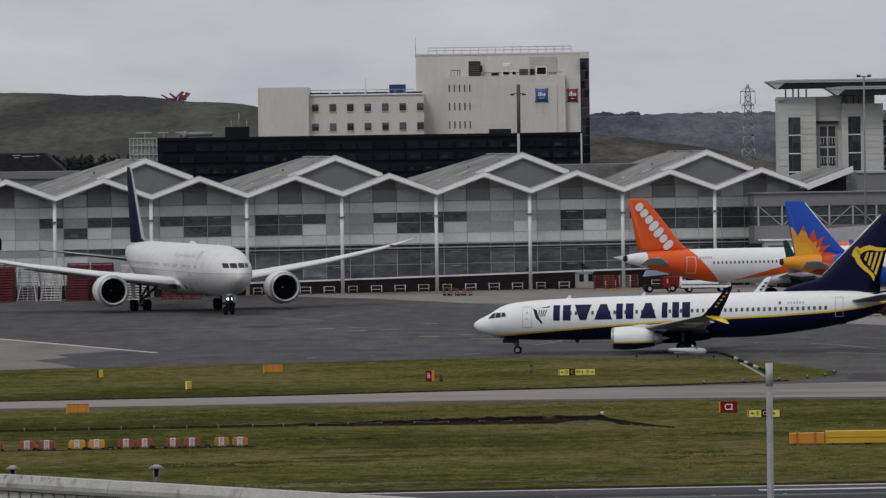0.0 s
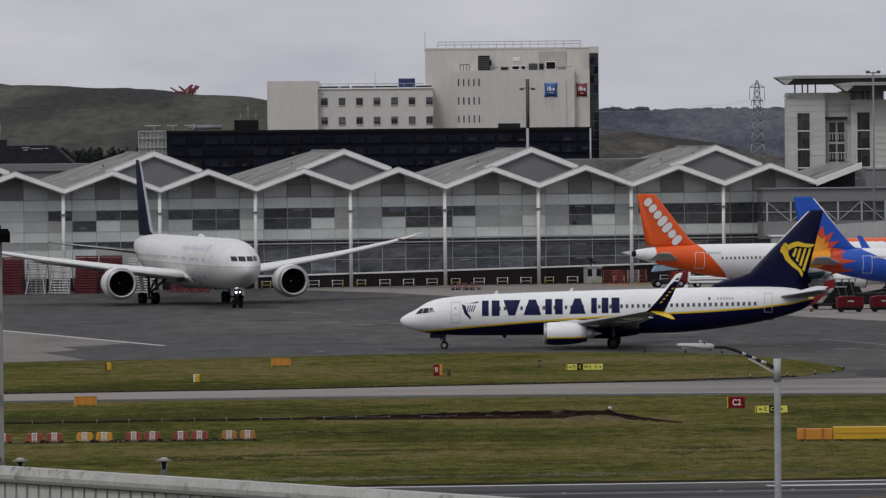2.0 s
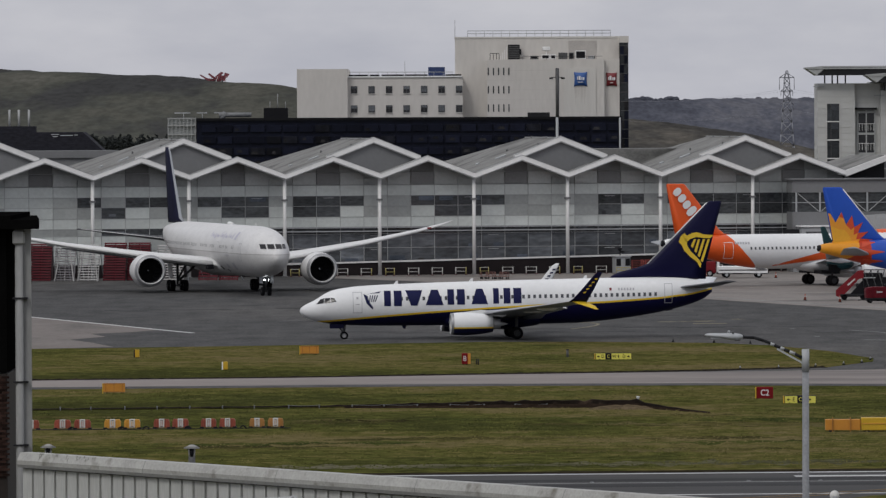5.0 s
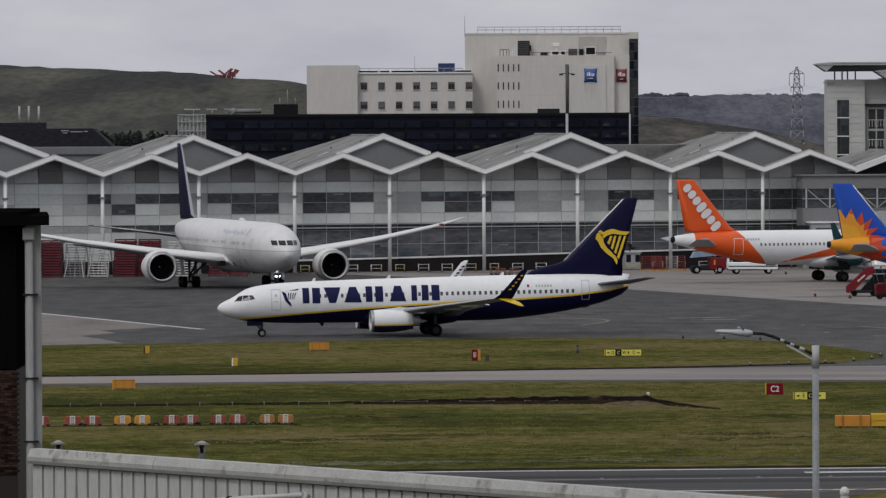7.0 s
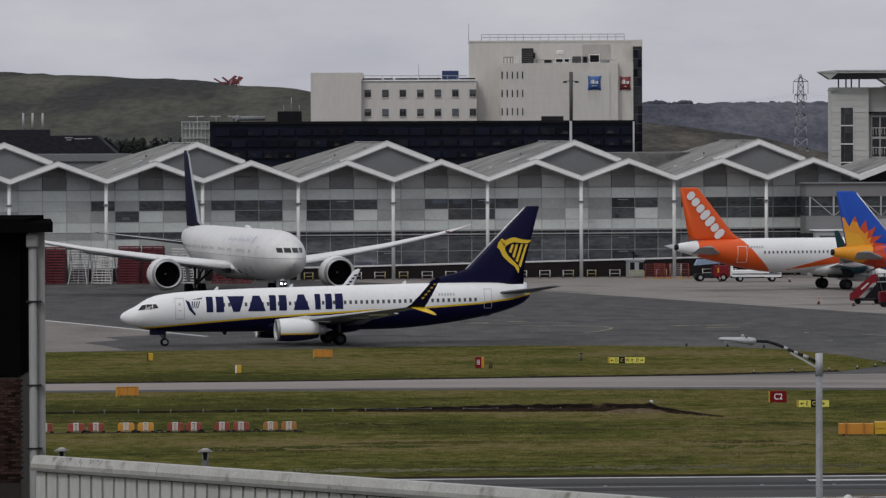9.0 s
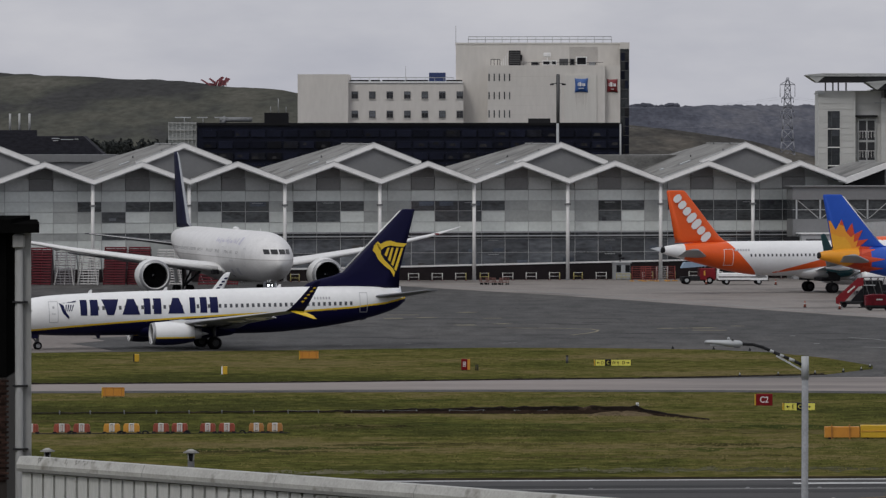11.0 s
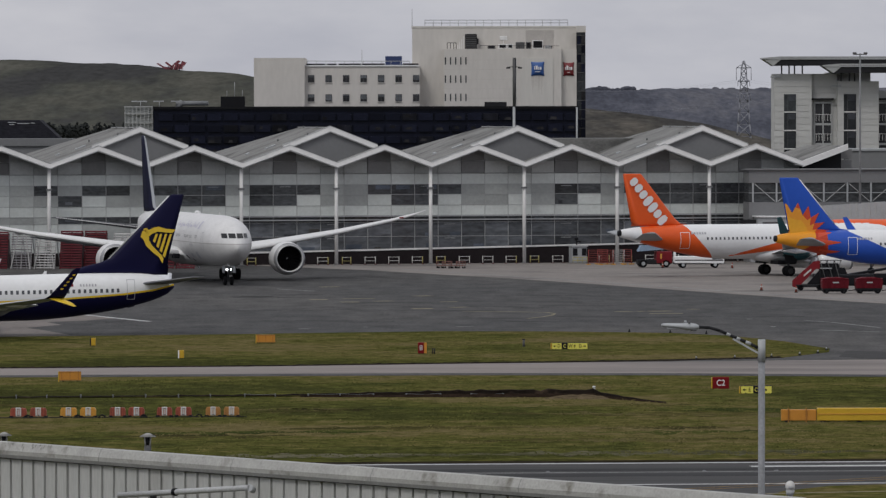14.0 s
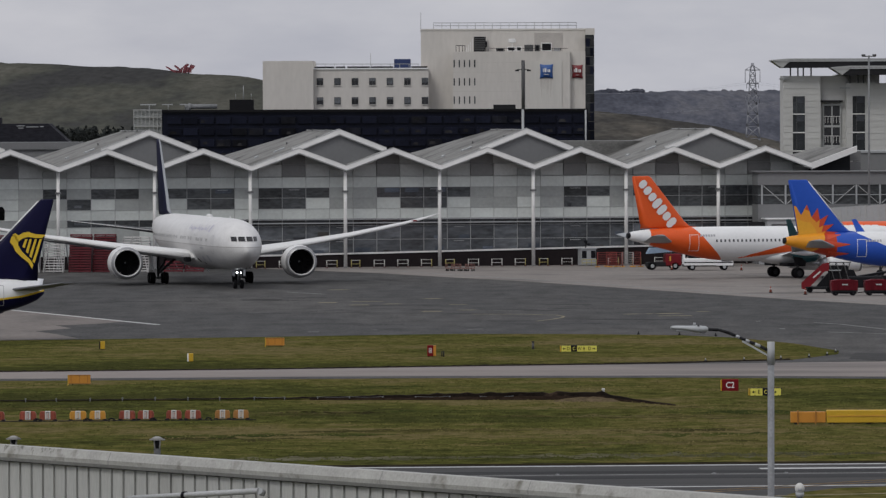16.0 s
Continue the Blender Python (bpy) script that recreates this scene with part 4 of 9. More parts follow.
def ridge(name, y, depth, x0, x1, height, material, label, rough=0.0, n=120, seed=0.0, fold=0.0):
    bm = bmesh.new()
    rows = []
    for j in range(17):
        q = j / 16
        row = []
        for k in range(n + 1):
            x = x0 + (x1 - x0) * k / n
            z = height(x) * math.sin(q * math.pi / 2) ** 0.9
            z += fold * (1 - q) * math.sin(q * math.pi) * noise.noise((x / 38 + 1.6 * q + seed, 2.5 * q, 7))
            z += rough * q * (noise.noise((x / 14 + seed, 3 * q, 0)) + 0.7 * noise.noise((x / 5 + seed, 2, 5 * q)))
            row.append(bm.verts.new((x, y - depth * (1 - q), z - 0.5 * (1 - q))))
        rows.append(row)
    rows.append([bm.verts.new((v.co.x, y + depth, -1)) for v in rows[-1]])
    for a, b in zip(rows, rows[1:]):
        for k in range(n):
            bm.faces.new((a[k], a[k + 1], b[k + 1], b[k]))
    return tagged(link(name, smooth(bm), material), label, "hill", kind="structure")


ridge("grass_hill", 1700, 420, -420, 60, lambda x: float(np.interp(x, CREST_X, CREST_Z)), HAZED_HILL,
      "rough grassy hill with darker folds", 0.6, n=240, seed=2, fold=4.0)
ridge("wooded_ridge", 3600, 500, -200, 900, lambda x: float(np.interp(x, [-200, 60, 90, 200, 400, 900], [25, 29, 29.6, 29.8, 33, 30])), HAZED_FOREST, "distant hazy wooded ridge", 1.6, n=600, seed=7)
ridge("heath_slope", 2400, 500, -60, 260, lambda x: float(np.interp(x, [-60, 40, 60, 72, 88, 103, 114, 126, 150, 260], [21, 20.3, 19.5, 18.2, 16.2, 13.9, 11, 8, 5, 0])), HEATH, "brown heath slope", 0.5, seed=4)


def bushes(name, material, label, spots, seed, count=26):
    """Clumps of many small ragged leaves."""
    rng = random.Random(seed)
    bm = bmesh.new()
    for x, y, z, r in spots:
        for _ in range(count):
            d = Vector((rng.gauss(0, 1), rng.gauss(0, 1), rng.gauss(0.2, 0.8)))
            p = Vector((x, y, z)) + d * r * 0.45
            s = r * rng.uniform(0.25, 0.5)
            vs = [bm.verts.new(p + Vector((rng.uniform(-s, s), rng.uniform(-s, s), rng.uniform(-s, s)))) for _ in range(4)]
            for tri in ((0, 1, 2), (0, 2, 3), (0, 3, 1), (1, 3, 2)):
                bm.faces.new([vs[i] for i in tri])
    return tagged(link(name, bm, material), label, "trees", kind="stuff")


rng = random.Random(11)
bushes("tree_belt", SHRUB, "dark conifer belt below the hill", [(x + rng.uniform(-1, 1), 1250 + rng.uniform(-8, 8), rng.uniform(10.5, 15.9) , rng.uniform(0.9, 1.6)) for x in np.linspace(-80, -46, 340)], 1)


def crowns(name, material, label, spots, seed):
    """Rounded, lumpy far tree crowns that run together."""
    rng = random.Random(seed)
    bm = bmesh.new()
    for x, y, z, r in spots:
        made = bmesh.ops.create_icosphere(bm, subdivisions=2, radius=r, matrix=Matrix.Translation((x, y, z)) @ Matrix.Diagonal((1.25, 1, rng.uniform(0.6, 0.95), 1)))
        for v in made["verts"]:
            v.co += Vector((noise.noise(v.co * 1.1), 0, noise.noise(v.co * 1.3 + Vector((9, 0, 0))))) * r * 0.4
    return tagged(link(name, smooth(bm), material), label, "trees", kind="stuff")


crowns("ridge_trees", HAZED_FOREST, "distant hazy trees along the ridge", [(rng.uniform(55, 340), 3590 + rng.uniform(-6, 6), 28.1 + rng.uniform(-1.0, 0.7), rng.uniform(1.2, 2.6)) for _ in range(330)]
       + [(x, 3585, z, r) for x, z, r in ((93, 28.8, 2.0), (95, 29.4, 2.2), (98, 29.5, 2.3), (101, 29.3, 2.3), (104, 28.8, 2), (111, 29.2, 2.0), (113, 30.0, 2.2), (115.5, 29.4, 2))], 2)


SLATE = surface("dark_slate", (0.024, 0.024, 0.030), 0.8, vary=0.5, size=0.8, stretch=(1, 1, 3), spec=0.05)


def dark_house():
    h = thing("shed_building", "low dark roofed shed behind the terminal", "shed", kind="structure", at=pose(0, 900, 0))
    part("roof", prism([(-75, 0, 18.46), (-53.0, 0, 18.46), (-49.9, 0, 15.6), (-75, 0, 15.6)], (0, 8, 0)), SLATE, h)
    part("plant_box", box(-75, -59.6, 0.6, 3, 18.4, 19.3), SLATE, h)
    part("wall", box(-75, -49.9, 0.5, 7.9, 0, 15.6), GABLE, h)
    for x, w, z in ((-57.4, 1.1, 18.1), (-56.1, 1.7, 17.95), (-54.2, 0.5, 18.0), (-57.2, 0.7, 17.8)):
        part("roof_window", box(x, x + w, -0.1, 0, z, z + 0.11), GREY_PAINT, h)
    for x in (-63.3, -62.0, -60.6):
        part("flue", tube((x, 2, 19.2), (x, 2, 21.6), 0.15, n=8), BAR_GREY, h)
    low = thing("annex_building", "flat roofed pale annex behind the terminal", "annex", kind="structure", at=pose(0, 878, 0))
    part("wall", box(-80, -47.5, 0.3, 8, 0, 15.7), GABLE, low)
    part("roof_edge", box(-80, -47.3, 0, 8, 15.0, 16.0), GABLE, low)
    for k in range(40):
        part("rib", box(-79.6 + 0.8 * k, -79.3 + 0.8 * k, -0.05, 0, 15.05, 15.95), GABLE, low)


dark_house()


def link_block():
    b = thing("link_block", "low plain grey block beside the tower", "building", kind="structure", at=pose(0, 905, 0))
    part("wall", box(59.5, 90, 0, 10, 0, 14.0), GABLE, b)
    part("roof_edge", box(59.3, 90, -0.2, 10, 14.0, 14.3), GREY_PAINT, b)


link_block()


# ---- aircraft ----
# Model space: nose at x = 0, tail along +x, starboard +y, wheels on z = 0.
def livery(name, bands, rough=0.38, spec=0.3, vary=0.06):
    """Gloss paint in bands over the hull's own coordinates. bands: from the bottom up, (colour, function points of x and z of its upper edge)."""
    m = surface(name, bands[-1][0], rough, vary=vary, size=4 if vary < 0.1 else 1.8, coat=0.04, spec=spec)
    n, l = m.node_tree.nodes, m.node_tree.links
    paint = n["paint"]
    target = paint.outputs[0].links[0].to_socket
    tc, sp = n.new("ShaderNodeTexCoord"), n.new("ShaderNodeSeparateXYZ")
    l.new(tc.outputs["Object"], sp.inputs[0])
    tone = paint.outputs[0]
    for color, edge in reversed(bands[:-1]):
        rng_, cv, cmp_, mix = n.new("ShaderNodeMapRange"), n.new("ShaderNodeFloatCurve"), n.new("ShaderNodeMath"), n.new("ShaderNodeMix")
        x0, x1 = edge[0][0], edge[-1][0]
        rng_.inputs["From Min"].default_value, rng_.inputs["From Max"].default_value = x0, x1
        l.new(sp.outputs["X"], rng_.inputs["Value"])
        c = cv.mapping.curves[0]
        pts = [((x - x0) / (x1 - x0), z / 20 + 0.3) for x, z in edge]
        c.points[0].location, c.points[-1].location = pts[0], pts[-1]
        for p in pts[1:-1]:
            c.points.new(*p)
        for p in c.points:
            p.handle_type = "VECTOR"
        cv.mapping.update()
        l.new(rng_.outputs[0], cv.inputs["Value"])
        zs = n.new("ShaderNodeMath")
        zs.operation = "MULTIPLY_ADD"
        zs.inputs[1].default_value, zs.inputs[2].default_value = 1 / 20, 0.3
        l.new(sp.outputs["Z"], zs.inputs[0])
        cmp_.operation = "LESS_THAN"
        l.new(zs.outputs[0], cmp_.inputs[0])
        l.new(cv.outputs[0], cmp_.inputs[1])
        mix.data_type = "RGBA"
        mix.inputs[7].default_value = (*color, 1)
        l.new(tone, mix.inputs[6])
        l.new(cmp_.outputs[0], mix.inputs[0])
        tone = mix.outputs[2]
    l.new(tone, target)
    return m


class Hull:
    """A fuselage from stations (x, top, bottom, half width)."""

    def __init__(self, stations):
        self.s = np.array(stations, float)
        x = self.s[:, 0]
        self.x = x
        self.m = [np.gradient(self.s[:, k], x) for k in (1, 2, 3)]

    def at(self, x):
        k = int(np.clip(np.searchsorted(self.x, x) - 1, 0, len(self.x) - 2))
        h = self.x[k + 1] - self.x[k]
        q = min(max((x - self.x[k]) / h, 0), 1)
        return [self.s[k, c] + (self.s[k + 1, c] - self.s[k, c]) * q for c in (1, 2, 3)]

    def smooth_at(self, x):
        d = 0.25 if x < 4 else 0.9
        if x < 0.6 or x > self.x[-1] - 0.5:
            return self.at(x)
        a, b, c = self.at(x - d), self.at(x), self.at(x + d)
        return [(p + 2 * q + r) / 4 for p, q, r in zip(a, b, c)]

    def side(self, x, z, lift=0.015):
        t, b, w = self.smooth_at(x)
        zc, hh = (t + b) / 2, (t - b) / 2
        return w * math.sqrt(max(1 - ((z - zc) / hh) ** 2, 0.0)) + lift

    def mesh(self, n=36):
        bm = bmesh.new()
        xs = sorted(set(np.concatenate([np.linspace(0, 1, 9) ** 1.6 * 1.2, np.linspace(1.2, 8, 16), np.linspace(8, self.x[-1], 50)]).round(3)))
        rings = []
        for x in xs:
            t, b, w = self.smooth_at(x)
            zc, hh = (t + b) / 2, max((t - b) / 2, 0.02)
            rings.append([bm.verts.new((x, max(w, 0.02) * math.sin(a), zc + hh * math.cos(a))) for a in (k * math.tau / n for k in range(n))])
        for p, q in zip(rings, rings[1:]):
            for k in range(n):
                bm.faces.new((p[k], q[k], q[(k + 1) % n], p[(k + 1) % n]))
        bm.faces.new(rings[0])
        bm.faces.new(rings[-1][::-1])
        bmesh.ops.recalc_face_normals(bm, faces=bm.faces)
        return smooth(bm)

    def patch(self, bm, quad, side, lift=0.015, nu=6, nv=4, mi=0):
        """A four-cornered patch of (x, z) laid on the skin; side -1 is port."""
        (x0, z0), (x1, z1), (x2, z2), (x3, z3) = quad
        g = []
        for j in range(nv + 1):
            v = j / nv
            row = []
            for i in range(nu + 1):
                u = i / nu
                x = (x0 * (1 - u) + x1 * u) * (1 - v) + (x3 * (1 - u) + x2 * u) * v
                z = (z0 * (1 - u) + z1 * u) * (1 - v) + (z3 * (1 - u) + z2 * u) * v
                row.append(bm.verts.new((x, side * self.side(x, z, lift), z)))
            g.append(row)
        for a, b in zip(g, g[1:]):
            for i in range(nu):
                f = bm.faces.new((a[i], a[i + 1], b[i + 1], b[i]) if side < 0 else (a[i], b[i], b[i + 1], a[i + 1]))
                f.smooth, f.material_index = True, mi
        return bm


FOIL = [(0, 0), (0.015, 0.32), (0.06, 0.62), (0.18, 0.92), (0.36, 1.0), (0.6, 0.72), (0.82, 0.34), (1, 0.03), (0.82, -0.12), (0.55, -0.32), (0.3, -0.48), (0.1, -0.42), (0.02, -0.22)]


def foil_loft(sections, upright=False):
    """sections: (leading edge x, span, height, chord, thickness). Upright foils span along z."""
    bm = bmesh.new()
    rings = []
    for x, y, z, c, th in sections:
        ring = []
        for u, t in FOIL:
            if upright:
                ring.append(bm.verts.new((x + u * c, y + (abs(t) if t > 0 else -abs(t) * 2) * th * 0.5, z)))
            else:
                ring.append(bm.verts.new((x + u * c, y, z + t * th * 0.6)))
        rings.append(ring)
    n = len(FOIL)
    for p, q in zip(rings, rings[1:]):
        for k in range(n):
            bm.faces.new((p[k], p[(k + 1) % n], q[(k + 1) % n], q[k])).smooth = True
    bm.faces.new(rings[0])
    bm.faces.new(rings[-1][::-1])
    bmesh.ops.recalc_face_normals(bm, faces=bm.faces)
    return bm


def revolve(profile, centre, n=32, flat=0.0, sx=1.0):
    """profile of (x, r) turned about an axis along x; flat squeezes the underside."""
    bm = bmesh.new()
    rings = []
    for x, r in profile:
        ring = []
        for k in range(n):
            a = k * math.tau / n
            y, z = r * math.sin(a), r * math.cos(a)
            if z < 0:
                z *= 1 - flat
            ring.append(bm.verts.new((centre[0] + x, centre[1] + y * sx, centre[2] + z)))
        rings.append(ring)
    for p, q in zip(rings, rings[1:]):
        for k in range(n):
            bm.faces.new((p[k], q[k], q[(k + 1) % n], p[(k + 1) % n])).smooth = True
    bmesh.ops.recalc_face_normals(bm, faces=bm.faces)
    return bm


GEAR_GREY = surface("gear_grey", (0.055, 0.055, 0.058), 0.6, vary=0.2, size=0.5)
RIM_DARK = surface("fan_titanium", (0.008, 0.008, 0.009), 0.7, vary=0.3, size=0.4, spec=0.08)
LIP_METAL = surface("lip_metal", (0.60, 0.60, 0.605), 0.5, 0.35, vary=0.1, size=1)
LIP_SHADED = surface("lip_shaded_metal", (0.30, 0.30, 0.31), 0.45, 0.5, vary=0.15, size=1)


def engine(plane, side, c, length, r, cowl, flat=0.08, bladed=22, throat=0.85):
    """A turbofan pod whose inlet centre is c."""
    e = part("engine_cowl", revolve([(0.02 * length, r * (throat + 0.015)), (0.012, r * (throat + 0.05)), (0.02 * length, r * 0.91), (0.10 * length, r * 0.975), (0.3 * length, r * 1.02), (0.55 * length, r * 0.98), (0.8 * length, r * 0.86),
                                     (length, r * 0.72), (length * 0.99, r * 0.66), (length * 0.7, r * 0.6)], c, flat=flat), cowl, plane)
    part("inlet_lip", revolve([(0.10 * length, r * throat), (0.035 * length, r * (throat + 0.015)), (-0.004 * length, r * (throat + 0.045)), (0.006 * length, r * (throat + 0.075))], c, flat=flat), LIP_METAL, e, "polished metal inlet lip")
    # this ring's darker tone stands in for shading behind the bright lip
    part("lip_band", revolve([(0.006 * length, r * (throat + 0.077)), (0.022 * length, r * 0.93), (0.055 * length, r * 0.956)], c, flat=flat), LIP_SHADED, e, "metal band darkened in colour for the shading behind the lip")
    part("cowl_seam", revolve([(0.056 * length, r * 0.956), (0.064 * length, r * 0.962)], c, flat=flat), MAST_GREY, e)
    part("inlet_duct", revolve([(0.06 * length, r * (throat + 0.006)), (0.32 * length, r * (throat - 0.02)), (0.36 * length, 0.02)], c, flat=flat), BLACK, e)
    bm = bmesh.new()
    for k in range(bladed):
        a = k * math.tau / bladed
        d, t = Vector((0, math.sin(a), math.cos(a))), Vector((0, math.cos(a), -math.sin(a)))
        cc = Vector(c) + Vector((0.27 * length, 0, 0))
        w = r * 0.07
        vs = [bm.verts.new(cc + d * rr + t * s * ww + Vector((s * 0.06, 0, 0))) for rr, s, ww in ((r * 0.2, -1, w * 0.5), (r * 0.2, 1, w * 0.5), (r * 0.8, 1, w), (r * 0.8, -1, w))]
        bm.faces.new(vs)
    tagged(part("fan", bm, RIM_DARK, e), kind="stuff")
    part("spinner", revolve([(0.16 * length, 0.01), (0.2 * length, r * 0.08), (0.27 * length, r * 0.15)], c, n=20), RIM_DARK, e)
    part("spinner_mark", box(c[0] + 0.19 * length - 0.02, c[0] + 0.19 * length + 0.02, c[1] + r * 0.03, c[1] + r * 0.09, c[2] - r * 0.02, c[2] + r * 0.06), GREY_PAINT, e)
    part("exhaust", revolve([(length * 0.7, r * 0.55), (length, r * 0.5), (length * 1.18, r * 0.40), (length * 1.17, r * 0.34), (length * 1.0, r * 0.3)], c, flat=flat), BARE_METAL, e)
    part("exhaust_plug", revolve([(length * 1.0, r * 0.28), (length * 1.2, r * 0.2), (length * 1.36, 0.02)], c), BARE_METAL, e)
    return e


RIM_PALE = surface("rim_pale", (0.26, 0.26, 0.27), 0.5, vary=0.2, size=0.3)
RIM_GREY = surface("rim_grey", (0.035, 0.035, 0.037), 0.6, vary=0.25, size=0.3, spec=0.2)


def wheel(name, plane, x, y, r, w, rim_paint=RIM_GREY, drop=0.0):
    """A tyre with a pale rim, at its axle."""
    bm = bmesh.new()
    prof = [(-w / 2, r * 0.55), (-w / 2, r * 0.86), (-w * 0.33, r * 0.98), (0, r), (w * 0.33, r * 0.98), (w / 2, r * 0.86), (w / 2, r * 0.55)]
    n = 22
    rings = [[bm.verts.new((q * math.sin(k * math.tau / n), p, q * math.cos(k * math.tau / n))) for k in range(n)] for p, q in prof]
    for a, b in zip(rings, rings[1:]):
        for k in range(n):
            bm.faces.new((a[k], b[k], b[(k + 1) % n], a[(k + 1) % n])).smooth = True
    bmesh.ops.recalc_face_normals(bm, faces=bm.faces)
    ob = part(name, bm, RUBBER, plane)
    bm = bmesh.new()
    for s in (-1, 1):
        add_tube(bm, (0, s * w * 0.40, 0), (0, s * w * 0.2, 0), r * 0.56, n=18)
        for k in range(6):
            a = k * math.tau / 6
            add_tube(bm, (r * 0.34 * math.sin(a), s * w * 0.44, r * 0.34 * math.cos(a)), (r * 0.34 * math.sin(a), s * w * 0.38, r * 0.34 * math.cos(a)), r * 0.09, n=6, mi=1)
    rim = link("rim", bm, [rim_paint, DARK_METAL])
    rim.parent = ob
    ob.location = (x, y, r - drop)
    return ob


def gear_leg(plane, x, y, top, r, w, wheel_gap, axles, brace, rim_paint=RIM_GREY, drop=0.0):
    """One leg with its wheels; drop: how far the ground lies below the jet's base."""
    q = r - drop
    bm = tube((x, y, q - r * 0.2), (x, y, top), 0.11, 0.17, n=10)
    add_tube(bm, (x + brace[0], y + brace[1], top), (x, y, q + r * 0.6), 0.07, n=8)
    add_tube(bm, (x, y - wheel_gap / 2, q), (x, y + wheel_gap / 2, q), 0.1, n=8)
    if len(axles) > 1:
        add_tube(bm, (x + axles[0], y, q), (x + axles[-1], y, q), 0.16, n=8)
    part("gear_leg", bm, GEAR_GREY, plane)
    return [wheel("wheel", plane, x + a, y + s * wheel_gap / 2, r, w, rim_paint, drop) for a in axles for s in (-1, 1)]


def window_row(plane, hull, x0, x1, z, pitch, w, h, material, rise=0.0, skip=(), single=False):
    """Cabin windows on both sides; single: each one a part of its own."""
    bm = bmesh.new()
    n = int((x1 - x0) / pitch)
    for s in (-1, 1):
        for k in range(n + 1):
            if k in skip:
                continue
            x = x0 + k * pitch
            zz = z + rise * (x - x0)
            q = [(x - w / 2, zz - h / 2), (x + w / 2, zz - h / 2), (x + w / 2, zz + h / 2), (x - w / 2, zz + h / 2)]
            if single:
                part("cabin_window", hull.patch(bmesh.new(), q, s, 0.012, 1, 2), material, plane)
            else:
                hull.patch(bm, q, s, 0.012, 1, 2)
    if single:
        bm.free()
    else:
        tagged(part("cabin_windows", bm, material, plane), kind="stuff")


def outline(plane, hull, x0, x1, z0, z1, material, name="door_outline", t=0.05):
    """The seam of a door as four thin strips on each side."""
    for s in (-1, 1):
        bm = bmesh.new()
        for q in (((x0, z0), (x1, z0), (x1, z0 + t), (x0, z0 + t)), ((x0, z1 - t), (x1, z1 - t), (x1, z1), (x0, z1)), ((x0, z0), (x0 + t, z0), (x0 + t, z1), (x0, z1)), ((x1 - t, z0), (x1, z0), (x1, z1), (x1 - t, z1))):
            hull.patch(bm, q, s, 0.014, 3, 6)
        part(name, bm, material, plane)


def quads(name, plane, hull, items, material, label="", sides=(-1, 1), lift=0.02):
    for s in sides:
        for q in items:
            part(name, hull.patch(bmesh.new(), q, s, lift, 4, 5), material, plane, label)


NAVY = (0.0045, 0.0042, 0.031)
GOLD = (0.70, 0.47, 0.03)
WHITE = (0.69, 0.69, 0.695)
NAVY_PAINT = surface("navy_gloss", NAVY, 0.45, vary=0.08, size=3, coat=0.0, spec=0.15)
GOLD_PAINT = surface("gold_gloss", GOLD, 0.35, vary=0.05, size=3)
WHITE_GLOSS = surface("white_gloss", WHITE, 0.3, vary=0.04, size=3, coat=0.3)
WING_GREY = surface("wing_grey", (0.25, 0.26, 0.28), 0.4, vary=0.1, size=3)
CABIN_GLASS = surface("cabin_glass", (0.012, 0.012, 0.014), 0.2, vary=0.1, size=1, spec=0.3)
JET_GLASS = surface("jet_cabin_glass", (0.07, 0.072, 0.08), 0.2, vary=0.2, size=1)
SEAM = surface("door_seam", (0.36, 0.36, 0.38), 0.5, vary=0.1, size=1)
TEXT_NAVY = surface("navy_marking", (0.009, 0.011, 0.052), 0.5, vary=0.05, size=2, spec=0.1)


def plate(outline_xz, y, thick, m=None):
    """A flat emblem in the x-z plane, laid on the fin."""
    return prism([(x, y, z) for x, z in outline_xz], (0, thick, 0))


STAB_SHADED = surface("stabiliser_shaded", (0.13, 0.135, 0.15), 0.4, vary=0.1, size=2)
SHADE_GREY = surface("underside_in_shade", (0.055, 0.056, 0.062), 0.5, vary=0.15, size=2, spec=0.2)
OFF_WHITE = surface("greyed_white_gloss", (0.60, 0.595, 0.59), 0.4, vary=0.08, size=2.5, coat=0.05, spec=0.3)


